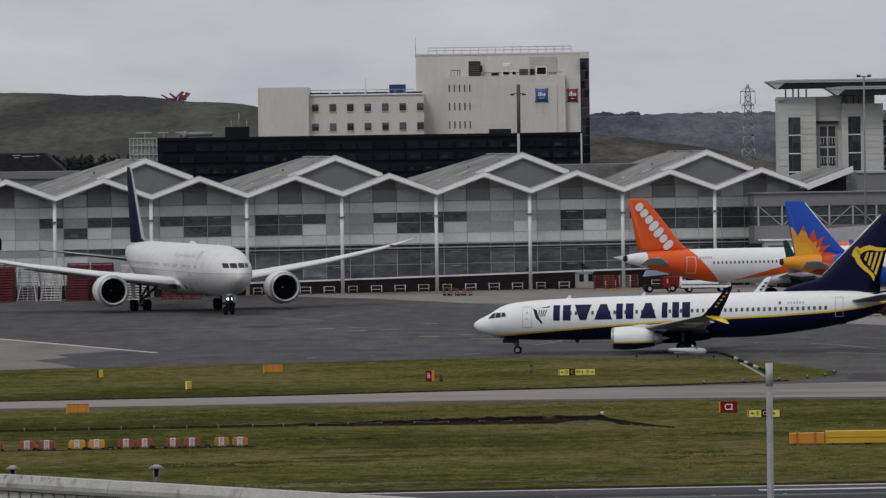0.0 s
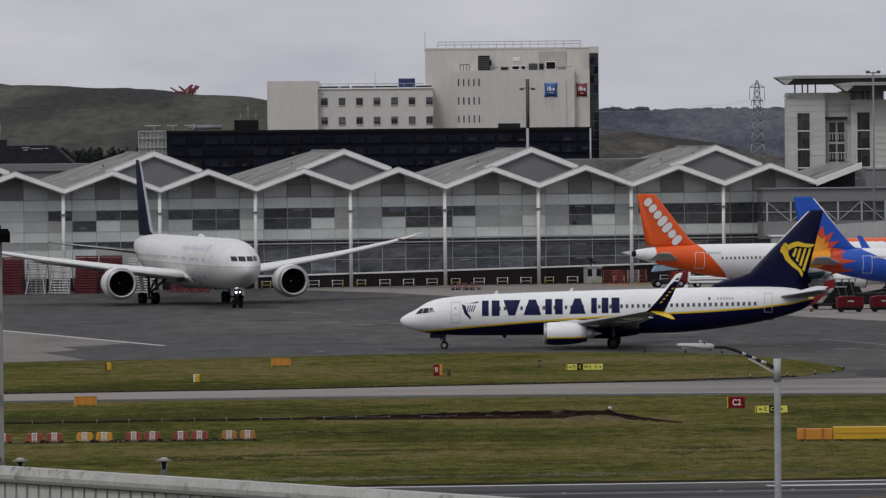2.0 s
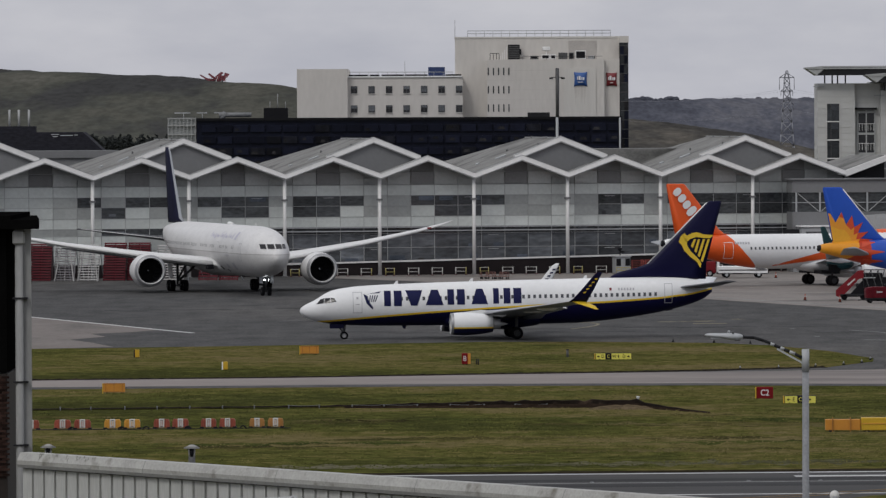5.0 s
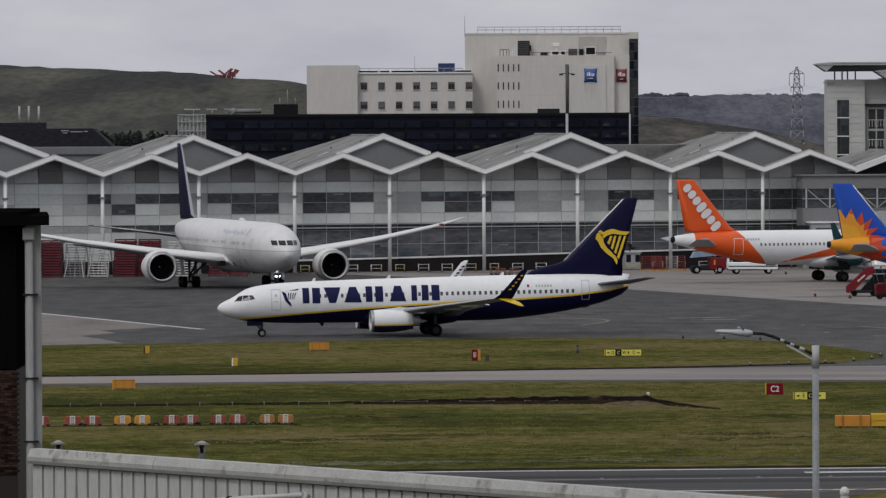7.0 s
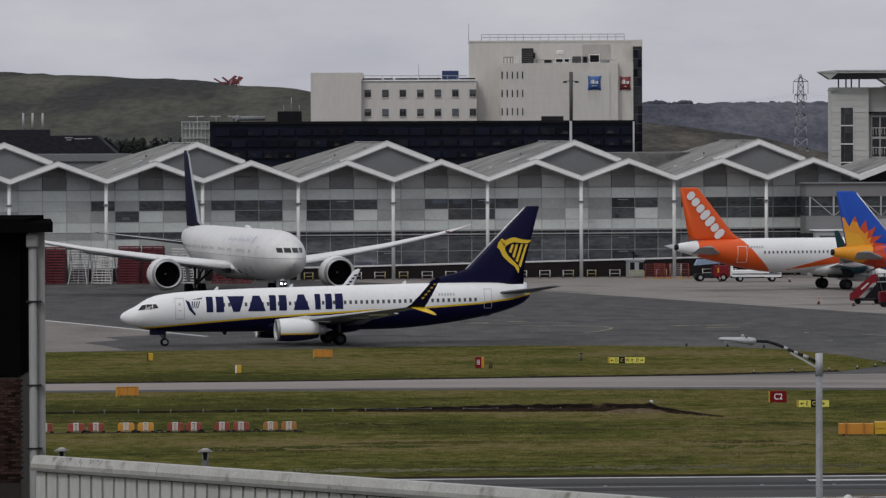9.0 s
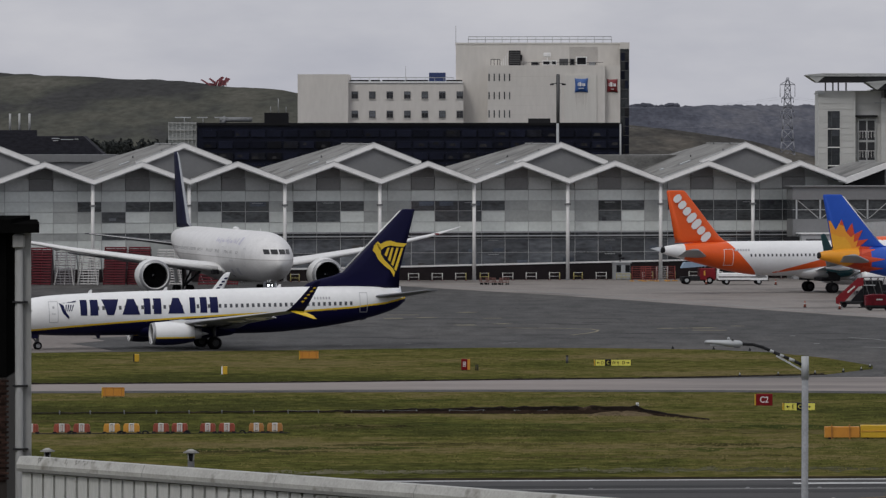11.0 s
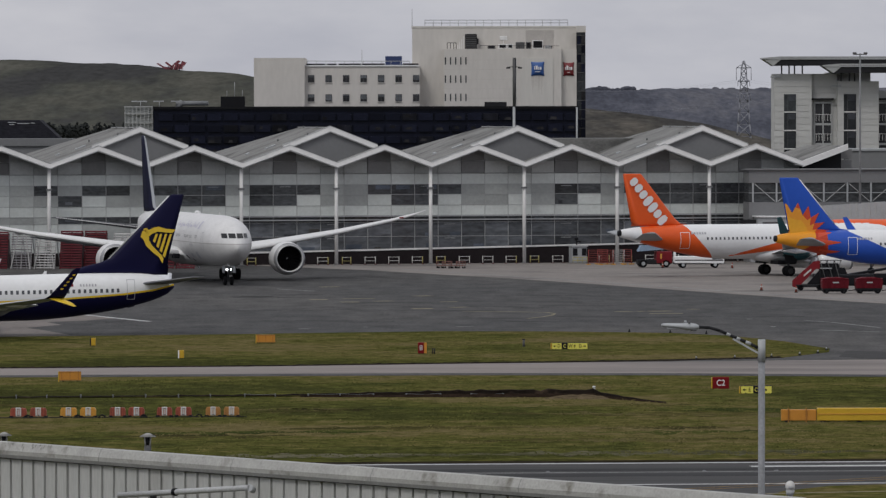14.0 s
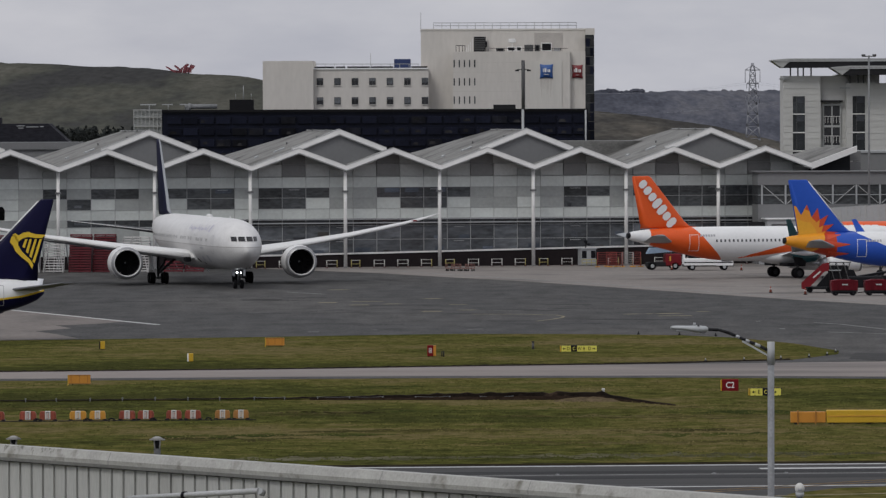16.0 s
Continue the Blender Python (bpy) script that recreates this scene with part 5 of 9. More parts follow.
def narrowbody_navy():
    p = thing("taxiing_airliner", "white and navy narrow-body airliner with a yellow cheatline taxiing", "airplane")
    hull = Hull([(0, 2.66, 2.58, 0.03), (0.12, 2.92, 2.36, 0.30), (0.35, 3.08, 2.14, 0.52), (0.8, 3.34, 1.90, 0.86), (1.45, 3.62, 1.70, 1.18), (1.95, 3.98, 1.58, 1.36), (2.6, 4.36, 1.46, 1.54), (3.3, 4.58, 1.38, 1.67), (4.8, 4.82, 1.27, 1.82),
                 (7.4, 4.98, 1.22, 1.88), (12, 5.14, 1.22, 1.88), (20, 5.32, 1.26, 1.88), (25.5, 5.42, 1.34, 1.88), (28, 5.46, 1.55, 1.84), (30.5, 5.49, 1.85, 1.74), (33, 5.5, 2.25, 1.5), (35.7, 5.42, 2.9, 1.08), (36.8, 5.2, 3.28, 0.78),
                 (37.5, 4.92, 3.62, 0.5), (37.85, 4.66, 3.92, 0.28), (37.95, 4.5, 4.1, 0.15)])
    line = [(0, 1.45), (2.5, 1.62), (7, 2.02), (12, 2.4), (17, 2.72), (22, 2.98), (28, 3.22), (33, 3.55), (36, 3.9), (39, 4.6)]
    skin = livery("navy_white_livery", spec=0.12, rough=0.42, bands= [(NAVY, line), (GOLD, [(x, z + 0.16) for x, z in line]), (WHITE, None)])
    part("fuselage", hull.mesh(), skin, p, "white upper hull over navy belly with yellow stripe")
    for s in (-1, 1):
        wing_secs = [(13.4, s * 0.8, 1.95, 8.6, 0.95), (14.3, s * 1.9, 2.05, 7.4, 0.85), (17.2, s * 6.0, 2.55, 4.6, 0.5), (20.3, s * 12, 3.2, 2.9, 0.3), (22.6, s * 16.6, 3.72, 1.75, 0.17), (22.9, s * 17.0, 3.78, 1.62, 0.15)]
        w = part("wing", foil_loft(wing_secs), WING_GREY, p, "grey swept wing")
        part("leading_edge", foil_loft([(x - 0.05, y, z, 0.16 * c, th * 0.55) for x, y, z, c, th in wing_secs[1:]]), BARE_METAL, w)
        part("flap", foil_loft([(x + c * 0.80, y, z - 0.12 - 0.1 * c / 7, c * 0.24, th * 0.32) for x, y, z, c, th in wing_secs[1:4]]), WING_GREY, w)
        for y, x in ((4.0, 19.6), (7.5, 20.6), (11, 21.6)):
            bm = revolve([(0, 0.02), (0.5, 0.2), (1.6, 0.24), (2.6, 0.12), (3.0, 0.02)], (x - 1.2, s * y, 2.05 + 0.09 * y), n=12)
            part("flap_fairing", bm, WHITE_GLOSS, w)
        # split winglet: upper blade and lower strake
        wl = part("winglet", foil_loft([(22.9, s * 17.0, 3.78, 1.62, 0.15), (23.25, s * 17.28, 4.05, 1.4, 0.13), (24.1, s * 17.55, 5.0, 1.05, 0.1), (25.1, s * 17.85, 6.2, 0.62, 0.06), (25.45, s * 17.9, 6.4, 0.35, 0.03)]),
                  NAVY_PAINT if s < 0 else WHITE_GLOSS, w, "navy split-tip winglet" if s < 0 else "white inner face of a winglet")
        part("strake", foil_loft([(23.2, s * 17.05, 3.78, 1.25, 0.13), (24.3, s * 17.45, 3.4, 0.9, 0.08), (25.2, s * 17.75, 3.1, 0.28, 0.03)]), GOLD_PAINT, wl, "yellow lower winglet strake")
        for k in range(5):
            z = 4.55 + 0.3 * k
            x = 23.75 + (z - 4.5) * 0.84
            if s > 0:
                yy = 17.5 + 0.16 * (z - 4.6) - 0.14
                part("mark", prism([(x + 0.25, yy, z), (x + 0.55, yy, z), (x + 0.68, yy, z + 0.17), (x + 0.38, yy, z + 0.17)], (0, 0.02, 0)), TEXT_NAVY, wl)
            if s < 0:
                part("mark", prism([(x + 0.3, s * (17.5 + 0.16 * (z - 4.6)) + s * 0.1, z), (x + 0.52, s * (17.5 + 0.16 * (z - 4.6)) + s * 0.1, z), (x + 0.62, s * (17.53 + 0.16 * (z - 4.6)) + s * 0.1, z + 0.13), (x + 0.4, s * (17.53 + 0.16 * (z - 4.6)) + s * 0.1, z + 0.13)], (0, s * 0.02, 0)), GOLD_PAINT, wl)
        cowl = livery("navy_cowl_livery", [(NAVY, [(10, 1.06), (20, 1.1)]), (GOLD, [(10, 1.19), (20, 1.23)]), (WHITE, None)]) if s < 0 else bpy.data.materials["navy_cowl_livery"]
        engine(p, s, (13.4, s * 4.83, 1.46), 3.85, 1.07, cowl, flat=0.06)
        part("pylon", prism([(14.6, s * 4.83 - 0.14, 2.55), (18.2, s * 4.83 - 0.14, 2.1), (18.8, s * 4.83 - 0.14, 2.45), (16.2, s * 4.83 - 0.14, 2.75)], (0, 0.28, 0)), WHITE_GLOSS, p)
        st = [(34.4, s * 0.5, 4.5, 3.4, 0.36), (35.0, s * 1.2, 4.56, 3.0, 0.34), (38.1, s * 7.1, 5.25, 1.25, 0.14)]
        # near tailplane darkened for its shaded underside, far one white as if lit
        part("tailplane", foil_loft(st), STAB_SHADED if s < 0 else WHITE_GLOSS, p)
    part("wing_fairing", revolve([(0, 0.05), (1.2, 0.75), (3.5, 1.0), (7, 1.02), (9.5, 0.7), (11, 0.05)], (12.2, 0, 1.85), n=24, sx=1.9), NAVY_PAINT, p)
    fin = part("fin", foil_loft([(28.3, 0, 5.3, 9.1, 0.2), (28.85, 0, 5.75, 8.6, 0.26), (29.6, 0, 6.04, 7.85, 0.32), (31.2, 0, 6.42, 6.25, 0.38), (32.05, 0, 6.76, 5.4, 0.42), (37.55, 0, 12.32, 1.33, 0.2), (37.75, 0, 12.45, 1.1, 0.12)], True), NAVY_PAINT, p, "navy tail fin with a yellow emblem")
    part("leading_edge", foil_loft([(31.94, 0, 6.74, 0.26, 0.22), (37.46, 0, 12.33, 0.2, 0.13)], True), WHITE_GLOSS, fin)
    # the emblem: an arched swoosh and slanting bars
    arch = [(34.95, 9.45), (35.2, 9.6), (35.45, 9.4), (35.9, 9.62), (36.35, 9.7), (37.0, 9.5), (37.9, 9.42), (37.6, 9.14), (37.0, 9.16), (36.3, 9.26), (35.8, 9.1), (35.4, 8.8)]
    bow = [(34.7, 8.8), (34.85, 9.3), (35.2, 9.45), (35.45, 9.05), (35.45, 8.5), (35.75, 8.0), (36.2, 7.55), (36.6, 7.15), (36.78, 6.8), (36.68, 6.42), (36.35, 7.0), (35.75, 7.45), (35.2, 8.0), (34.95, 8.55)]
    slant = [[(a, 9.05), (a + 0.2, 9.05), (b + 0.16, zb), (b - 0.04, zb + 0.16)] for a, b, zb in ((36.08, 35.84, 8.25), (36.46, 36.16, 7.8), (36.92, 36.46, 7.4), (37.36, 36.74, 6.94))]
    for s in (-1, 1):
        for shape in [arch, bow] + slant:
            part("emblem", plate([(x + 0.2, z - 0.1) for x, z in shape], s * 0.22 - 0.02, 0.04), GOLD_PAINT, fin)
    window_row(p, hull, 9.2, 32.6, 3.72, 0.508, 0.24, 0.34, JET_GLASS, 0.011, skip=(16, 17), single=True)
    # cockpit glazing
    for s in (-1, 1):
        quads("cockpit_window", p, hull, [[(1.45, 3.26), (2.1, 3.34), (2.2, 3.8), (1.86, 3.72)], [(2.15, 3.34), (2.72, 3.4), (2.7, 3.83), (2.24, 3.81)], [(2.78, 3.42), (3.25, 3.5), (3.08, 3.82), (2.77, 3.84)]], CABIN_GLASS, sides=(s,), lift=0.02)
    outline(p, hull, 4.75, 5.6, 2.45, 4.35, SEAM)
    quads("door_window", p, hull, [[(5.08, 3.7), (5.26, 3.7), (5.26, 3.9), (5.08, 3.9)]], SEAM)
    quads("door_handle", p, hull, [[(5.0, 3.2), (5.35, 3.2), (5.35, 3.27), (5.0, 3.27)]], SEAM)
    outline(p, hull, 33.4, 34.15, 3.15, 4.95, SEAM)
    # bold title blocks and small marks
    items = []

    def glyph(x, w, shape):
        """A plain block, wedge, funnel or bar of the bold title row."""
        z0, z1 = 3.06 + 0.016 * (x - 7.5), 4.46 + 0.016 * (x - 7.5)
        if shape == "block":
            items.append([(x, z0), (x + 0.36 * w, z0), (x + 0.36 * w, z1), (x, z1)])
            items.append([(x + 0.52 * w, z0), (x + 0.94 * w, z0), (x + 0.94 * w, z1), (x + 0.52 * w, z1)])
        elif shape == "wedge":
            items.append([(x + 0.08 * w, z0), (x + 0.92 * w, z0), (x + 0.66 * w, z1), (x + 0.34 * w, z1)])
        elif shape == "funnel":
            items.append([(x + 0.34 * w, z0), (x + 0.66 * w, z0), (x + 0.92 * w, z1), (x + 0.08 * w, z1)])
        else:
            items.append([(x, z0), (x + w, z0), (x + w, z1), (x, z1)])

    for x, w, shape in ((7.6, 1.72, "block"), (9.42, 1.85, "funnel"), (11.25, 1.95, "wedge"), (13.4, 1.7, "block"), (15.45, 1.8, "wedge"), (17.6, 0.52, "bar"), (18.55, 1.75, "block")):
        glyph(x, w, shape)
    quads("title_block", p, hull, items, TEXT_NAVY, "bold navy title shapes")
    quads("emblem", p, hull, [[(5.75, 4.1), (6.2, 4.2), (7.2, 4.25), (7.3, 4.4)], [(5.7, 4.2), (6.0, 3.3), (6.3, 3.15), (6.1, 4.0)], [(6.0, 3.3), (6.55, 2.75), (6.6, 2.95), (6.25, 3.45)]]
          + [[(6.3 + 0.22 * k, 4.05), (6.4 + 0.22 * k, 4.05), (6.3 + 0.17 * k, 3.45), (6.22 + 0.17 * k, 3.45)] for k in range(4)], TEXT_NAVY)
    quads("registration_bar", p, hull, [[(29.1 + 0.27 * k, 4.36), (29.24 + 0.27 * k, 4.36), (29.24 + 0.27 * k, 4.58), (29.1 + 0.27 * k, 4.58)] for k in range(6)], SEAM)
    quads("flag_mark", p, hull, [[(28.3, 4.35), (28.5, 4.35), (28.5, 4.6), (28.3, 4.6)]], RED)
    gear_wheels = gear_leg(p, 4.05, 0, 1.6, 0.36, 0.22, 0.42, (0,), (-0.9, 0), RIM_PALE)
    for s in (-1, 1):
        gear_wheels += gear_leg(p, 19.62, s * 2.86, 2.2, 0.565, 0.38, 0.86, (0,), (0, -s * 1.4))
        part("gear_door", box(2.75, 4.0, s * 0.42 - 0.02, s * 0.42 + 0.02, 1.02, 1.42), NAVY_PAINT, p)
    for x, z in ((8.6, 5.0), (15.5, 5.2), (26, 5.4)):
        part("blade_aerial", prism([(x, -0.02, z), (x + 0.4, -0.02, z), (x + 0.42, -0.02, z + 0.32), (x + 0.25, -0.02, z + 0.32)], (0, 0.04, 0)), WHITE_GLOSS, p)
    part("blade_aerial", prism([(9.3, -0.02, 1.3), (9.8, -0.02, 1.3), (9.7, -0.02, 0.95), (9.5, -0.02, 0.95)], (0, 0.04, 0)), NAVY_PAINT, p)
    part("tail_skid", prism([(33.4, -0.08, 2.5), (34.4, -0.08, 2.72), (34.3, -0.08, 2.5), (33.8, -0.08, 2.38)], (0, 0.16, 0)), NAVY_PAINT, p)
    return p, gear_wheels


narrowbody, narrow_wheels = narrowbody_navy()

BEIGE = (0.30, 0.29, 0.28)
PALE_GLASS = surface("greyed_cabin_glass", (0.30, 0.30, 0.31), 0.25, vary=0.3, size=2)
PURPLE_GREY = surface("violet_grey_marking", (0.41, 0.395, 0.49), 0.4, vary=0.1, size=2)
FIN_NAVY = surface("fin_navy", (0.013, 0.014, 0.034), 0.7, vary=0.4, size=1.6, spec=0.05)
LAMP_GLOW = bpy.data.materials.new("landing_lamp_glow")
LAMP_GLOW.use_nodes = True
LAMP_GLOW.node_tree.nodes["Principled BSDF"].inputs["Emission Color"].default_value = (0.90, 0.95, 1.0, 1)
LAMP_GLOW.node_tree.nodes["Principled BSDF"].inputs["Emission Strength"].default_value = 7


def widebody_white():
    p = thing("widebody_airliner", "white wide-body twin-jet airliner with navy fin and lit nose lamps", "airplane")
    hull = Hull([(0, 4.35, 4.25, 0.03), (0.2, 4.78, 3.85, 0.42), (0.6, 5.2, 3.5, 0.82), (1.2, 5.68, 3.16, 1.24), (2.2, 6.38, 2.74, 1.72), (3.5, 7.06, 2.42, 2.2), (5.2, 7.56, 2.2, 2.58), (7.2, 7.82, 2.08, 2.8), (9.5, 7.9, 2.04, 2.88),
                 (30, 7.9, 2.1, 2.885), (40, 7.9, 2.12, 2.885), (45, 7.9, 2.4, 2.82), (50, 7.88, 3.2, 2.5), (55, 7.72, 4.3, 1.9), (59, 7.45, 5.3, 1.2), (61.5, 7.15, 6.0, 0.62), (62.7, 6.85, 6.35, 0.25)])
    # the hull colour is a little greyer below the waist line
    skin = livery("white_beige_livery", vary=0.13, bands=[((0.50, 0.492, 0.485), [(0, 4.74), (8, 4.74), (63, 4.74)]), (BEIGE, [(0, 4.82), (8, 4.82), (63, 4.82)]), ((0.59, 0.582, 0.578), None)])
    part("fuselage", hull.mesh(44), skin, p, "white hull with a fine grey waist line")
    for s in (-1, 1):
        secs = [(20.6, s * 1.5, 3.1, 14, 1.6), (21.6, s * 2.9, 3.25, 12.5, 1.45), (26.6, s * 9.8, 4.2, 8.0, 0.95), (31.4, s * 18, 5.36, 5.0, 0.66), (35.2, s * 25.2, 6.66, 2.9, 0.42), (37.0, s * 28.2, 7.32, 1.7, 0.28), (38.4, s * 30.1, 7.88, 0.5, 0.06)]
        w = part("wing", foil_loft(secs), OFF_WHITE, p, "long flexed white wing")
        part("leading_edge", foil_loft([(x - 0.08, y, z, 0.1 * c, th * 0.5) for x, y, z, c, th in secs[1:5]]), OFF_WHITE, w)
        part("flap", foil_loft([(x + c * 0.82, y, z - 0.35, c * 0.22, th * 0.3) for x, y, z, c, th in secs[1:4]]), WING_GREY, w)
        part("root_recess", box(21.1, 22.6, s * 3.2 - 0.35, s * 3.2 + 0.35, 2.75, 3.3, bevel=0.08), BLACK, w)
        part("nav_lamp", box(35.9, 36.3, s * 26.6 - 0.25, s * 26.6 + 0.25, 6.96, 7.14), RED, w)
        for y, x in ((6.5, 33.0), (13, 34.2), (19.5, 35.2)):
            part("flap_fairing", revolve([(0, 0.02), (0.8, 0.2), (2.5, 0.26), (4.4, 0.14), (5.0, 0.02)], (x - 2.5, s * y, 2.85 + 0.137 * y), n=12), OFF_WHITE, w)
        engine(p, s, (21.6, s * 10.22, 2.6), 5.6, 1.93, OFF_WHITE, flat=0.03, bladed=18, throat=0.755)
        part("pylon", prism([(23.6, s * 10.3 - 0.25, 4.5), (28.5, s * 10.3 - 0.25, 3.6), (30.5, s * 10.3 - 0.25, 3.9), (27, s * 10.3 - 0.25, 4.5)], (0, 0.5, 0)), OFF_WHITE, p)
        # the tailplane's shaded underside is put into its dark grey colour
        part("tailplane", foil_loft([(54.8, s * 1.0, 5.5, 6.0, 0.7), (55.4, s * 1.6, 5.62, 5.6, 0.6), (61.6, s * 10.8, 6.8, 1.8, 0.2), (62.3, s * 11.15, 6.82, 0.7, 0.1)]), SHADE_GREY, p)
        part("tailplane_edge", foil_loft([(55.36, s * 1.6, 5.72, 0.3, 0.12), (61.58, s * 10.8, 6.84, 0.2, 0.06)]), OFF_WHITE, p)
    part("wing_fairing", revolve([(0, 0.05), (2.5, 1.2), (6, 1.6), (14, 1.6), (19, 1.0), (22, 0.05)], (17.6, 0, 3.45), n=28, sx=1.85), OFF_WHITE, p)
    fin = part("fin", foil_loft([(51.0, 0, 7.6, 10.4, 0.3), (53.9, 0, 8.2, 7.7, 0.66), (60.1, 0, 16.2, 3.0, 0.38), (61.1, 0, 16.8, 1.8, 0.15)], True), FIN_NAVY, p, "tall dark navy fin")
    part("leading_edge", foil_loft([(50.9, 0, 7.62, 1.4, 0.3), (53.75, 0, 8.2, 0.45, 0.42), (60.0, 0, 16.2, 0.3, 0.2), (60.95, 0, 16.75, 0.25, 0.1)], True), WING_GREY, fin)
    # wrap-round flight deck glazing: panes set by their offset from the centre line
    def skin_x(y, z):
        lo, hi = 0.3, 6.0
        for _ in range(40):
            mid = (lo + hi) / 2
            if hull.smooth_at(mid)[0] < z or hull.side(mid, z, 0) < y:
                lo = mid
            else:
                hi = mid
        return hi

    for s in (-1, 1):
        for y0, y1 in ((0.06, 0.80), (0.94, 1.48)):
            bm = bmesh.new()
            grid = []
            for v in range(5):
                z = 5.44 + 0.52 * v / 4
                grid.append([bm.verts.new((skin_x(y, z) - 0.03, s * (y + 0.02), z + 0.02)) for y in (y0 + (y1 - y0) * u / 5 for u in range(6))])
            for ra, rb in zip(grid, grid[1:]):
                for u in range(5):
                    bm.faces.new((ra[u], ra[u + 1], rb[u + 1], rb[u])).smooth = True
            part("cockpit_window", bm, CABIN_GLASS, p)
    window_row(p, hull, 9.4, 54, 5.45, 0.66, 0.22, 0.34, PALE_GLASS, skip=(0, 1, 4, 5, 6, 9, 14, 15, 16, 17, 22, 23, 30, 31, 32, 38, 45), single=True)
    for x in (7.0, 19.0, 37.5, 52.0):
        outline(p, hull, x, x + 1.1, 3.95, 6.0, SEAM)
    quads("cheat_band", p, hull, [[(24, 5.15), (50, 5.15), (50, 5.7), (24, 5.7)]], surface("beige_band", (0.545, 0.537, 0.53), 0.35, vary=0.05, size=3), lift=0.008)
    x = 12.6
    items = []
    for w, top, foot in ((0.5, 7.1, 6.4), (0.9, 6.85, 6.5), (0.35, 7.15, 6.5), (1.2, 6.8, 6.45), (0.45, 7.05, 6.3), (0.8, 6.9, 6.5), (0.3, 7.2, 6.5), (1.5, 6.8, 6.5), (0.6, 6.95, 6.3), (1.0, 6.85, 6.5), (0.4, 7.1, 6.5)):
        items.append([(x, foot), (x + w, foot + 0.05), (x + w * 0.9, top), (x + w * 0.15, top - 0.1)])
        x += w + 0.42
    quads("title_block", p, hull, items, PURPLE_GREY, "pale violet title shapes")
    quads("emblem", p, hull, [[(10.6, 6.35), (11.5, 6.35), (11.5, 7.2), (10.6, 7.2)]], PURPLE_GREY)
    quads("pack_inlet", p, hull, [[(19.4, 2.75), (20.6, 2.75), (20.5, 3.15), (19.6, 3.15)], [(17.2, 2.55), (17.9, 2.55), (17.9, 2.8), (17.3, 2.8)]], DARK_METAL)
    quads("access_panel", p, hull, [[(11.2, 2.9), (12.6, 2.9), (12.6, 3.7), (11.2, 3.7)], [(15.0, 3.0), (16.2, 3.0), (16.2, 3.5), (15.0, 3.5)]], SEAM, lift=0.01)
    quads("small_mark", p, hull, [[(x, 4.4), (x + 0.5, 4.4), (x + 0.5, 4.6), (x, 4.6)] for x in (13, 13.8, 14.6)], SEAM)
    wheels = gear_leg(p, 6.1, 0, 2.6, 0.51, 0.36, 0.78, (0,), (-1.6, 0))
    for s in (-1, 1):
        wheels += gear_leg(p, 31.58, s * 5.02, 3.4, 0.66, 0.58, 1.55, (-0.75, 0.75), (0.2, -s * 2.6))
        part("gear_brace", tube((31.2, s * 4.9, 1.3), (30.4, s * 2.9, 3.2), 0.15, n=8), GEAR_GREY, p)
        part("gear_brace", tube((31.9, s * 5.0, 1.2), (33.0, s * 3.6, 3.3), 0.13, n=8), GEAR_GREY, p)
        part("gear_door", prism([(30.6, s * 5.75, 1.6), (32.6, s * 5.75, 1.6), (32.6, s * 5.95, 3.3), (30.6, s * 5.95, 3.3)], (0, s * 0.06, 0)), OFF_WHITE, p)
        part("gear_door", box(5.0, 6.6, s * 0.62 - 0.02, s * 0.62 + 0.02, 1.45, 2.3), WING_GREY, p)
        part("nose_lamp", tube((5.8, s * 0.2, 1.82), (5.95, s * 0.2, 1.82), 0.10, n=12), LAMP_GLOW, p, "lit white taxi lamp")
    part("dome", revolve([(0, 0.02), (0.5, 0.3), (1.6, 0.36), (2.4, 0.02)], (24, 0, 7.85), n=14), OFF_WHITE, p)
    part("blade_aerial", prism([(11, -0.03, 7.85), (11.5, -0.03, 7.85), (11.5, -0.03, 8.2), (11.3, -0.03, 8.2)], (0, 0.06, 0)), OFF_WHITE, p)
    return p, wheels


widebody, wide_wheels = widebody_white()

# The taxiing jet's nose: seconds, x, y, heading; the wide-body creeps forward late in the shot.
TAXI_OUT = [(0, 4.06, 597.0, 171.4), (1, 0.32, 596.9, 173.9), (2, -3.46, 596.6, 177.2), (3, -7.31, 595.7, 180.4), (4, -11.22, 594.5, 183.3), (5, -15.23, 593.6, 185.3), (6, -19.34, 592.6, 187.0),
            (7, -23.58, 591.4, 188.6), (8, -27.96, 589.8, 190.8), (9, -32.52, 587.0, 192.5), (10, -37.27, 583.6, 193.9), (11, -42.26, 579.9, 194.8), (12, -47.51, 576.3, 195.1), (13, -53.05, 573.0, 194.9),
            (14, -58.93, 569.8, 194.6), (15, -64.84, 566.2, 194.6), (16, -70.9, 562.4, 194.6)]
CREEP = [(0, -21.35, 735.0, -75.80), (5, -21.35, 735.0, -75.80), (7, -21.18, 734.7, -75.90), (8, -21.07, 734.3, -76.00), (9.5, -20.95, 733.4, -76.15), (11, -20.9, 732.4, -76.45), (12.5, -20.81, 731.7, -77.00),
         (14, -20.75, 731.2, -77.60), (16, -20.69, 730.6, -78.25)]


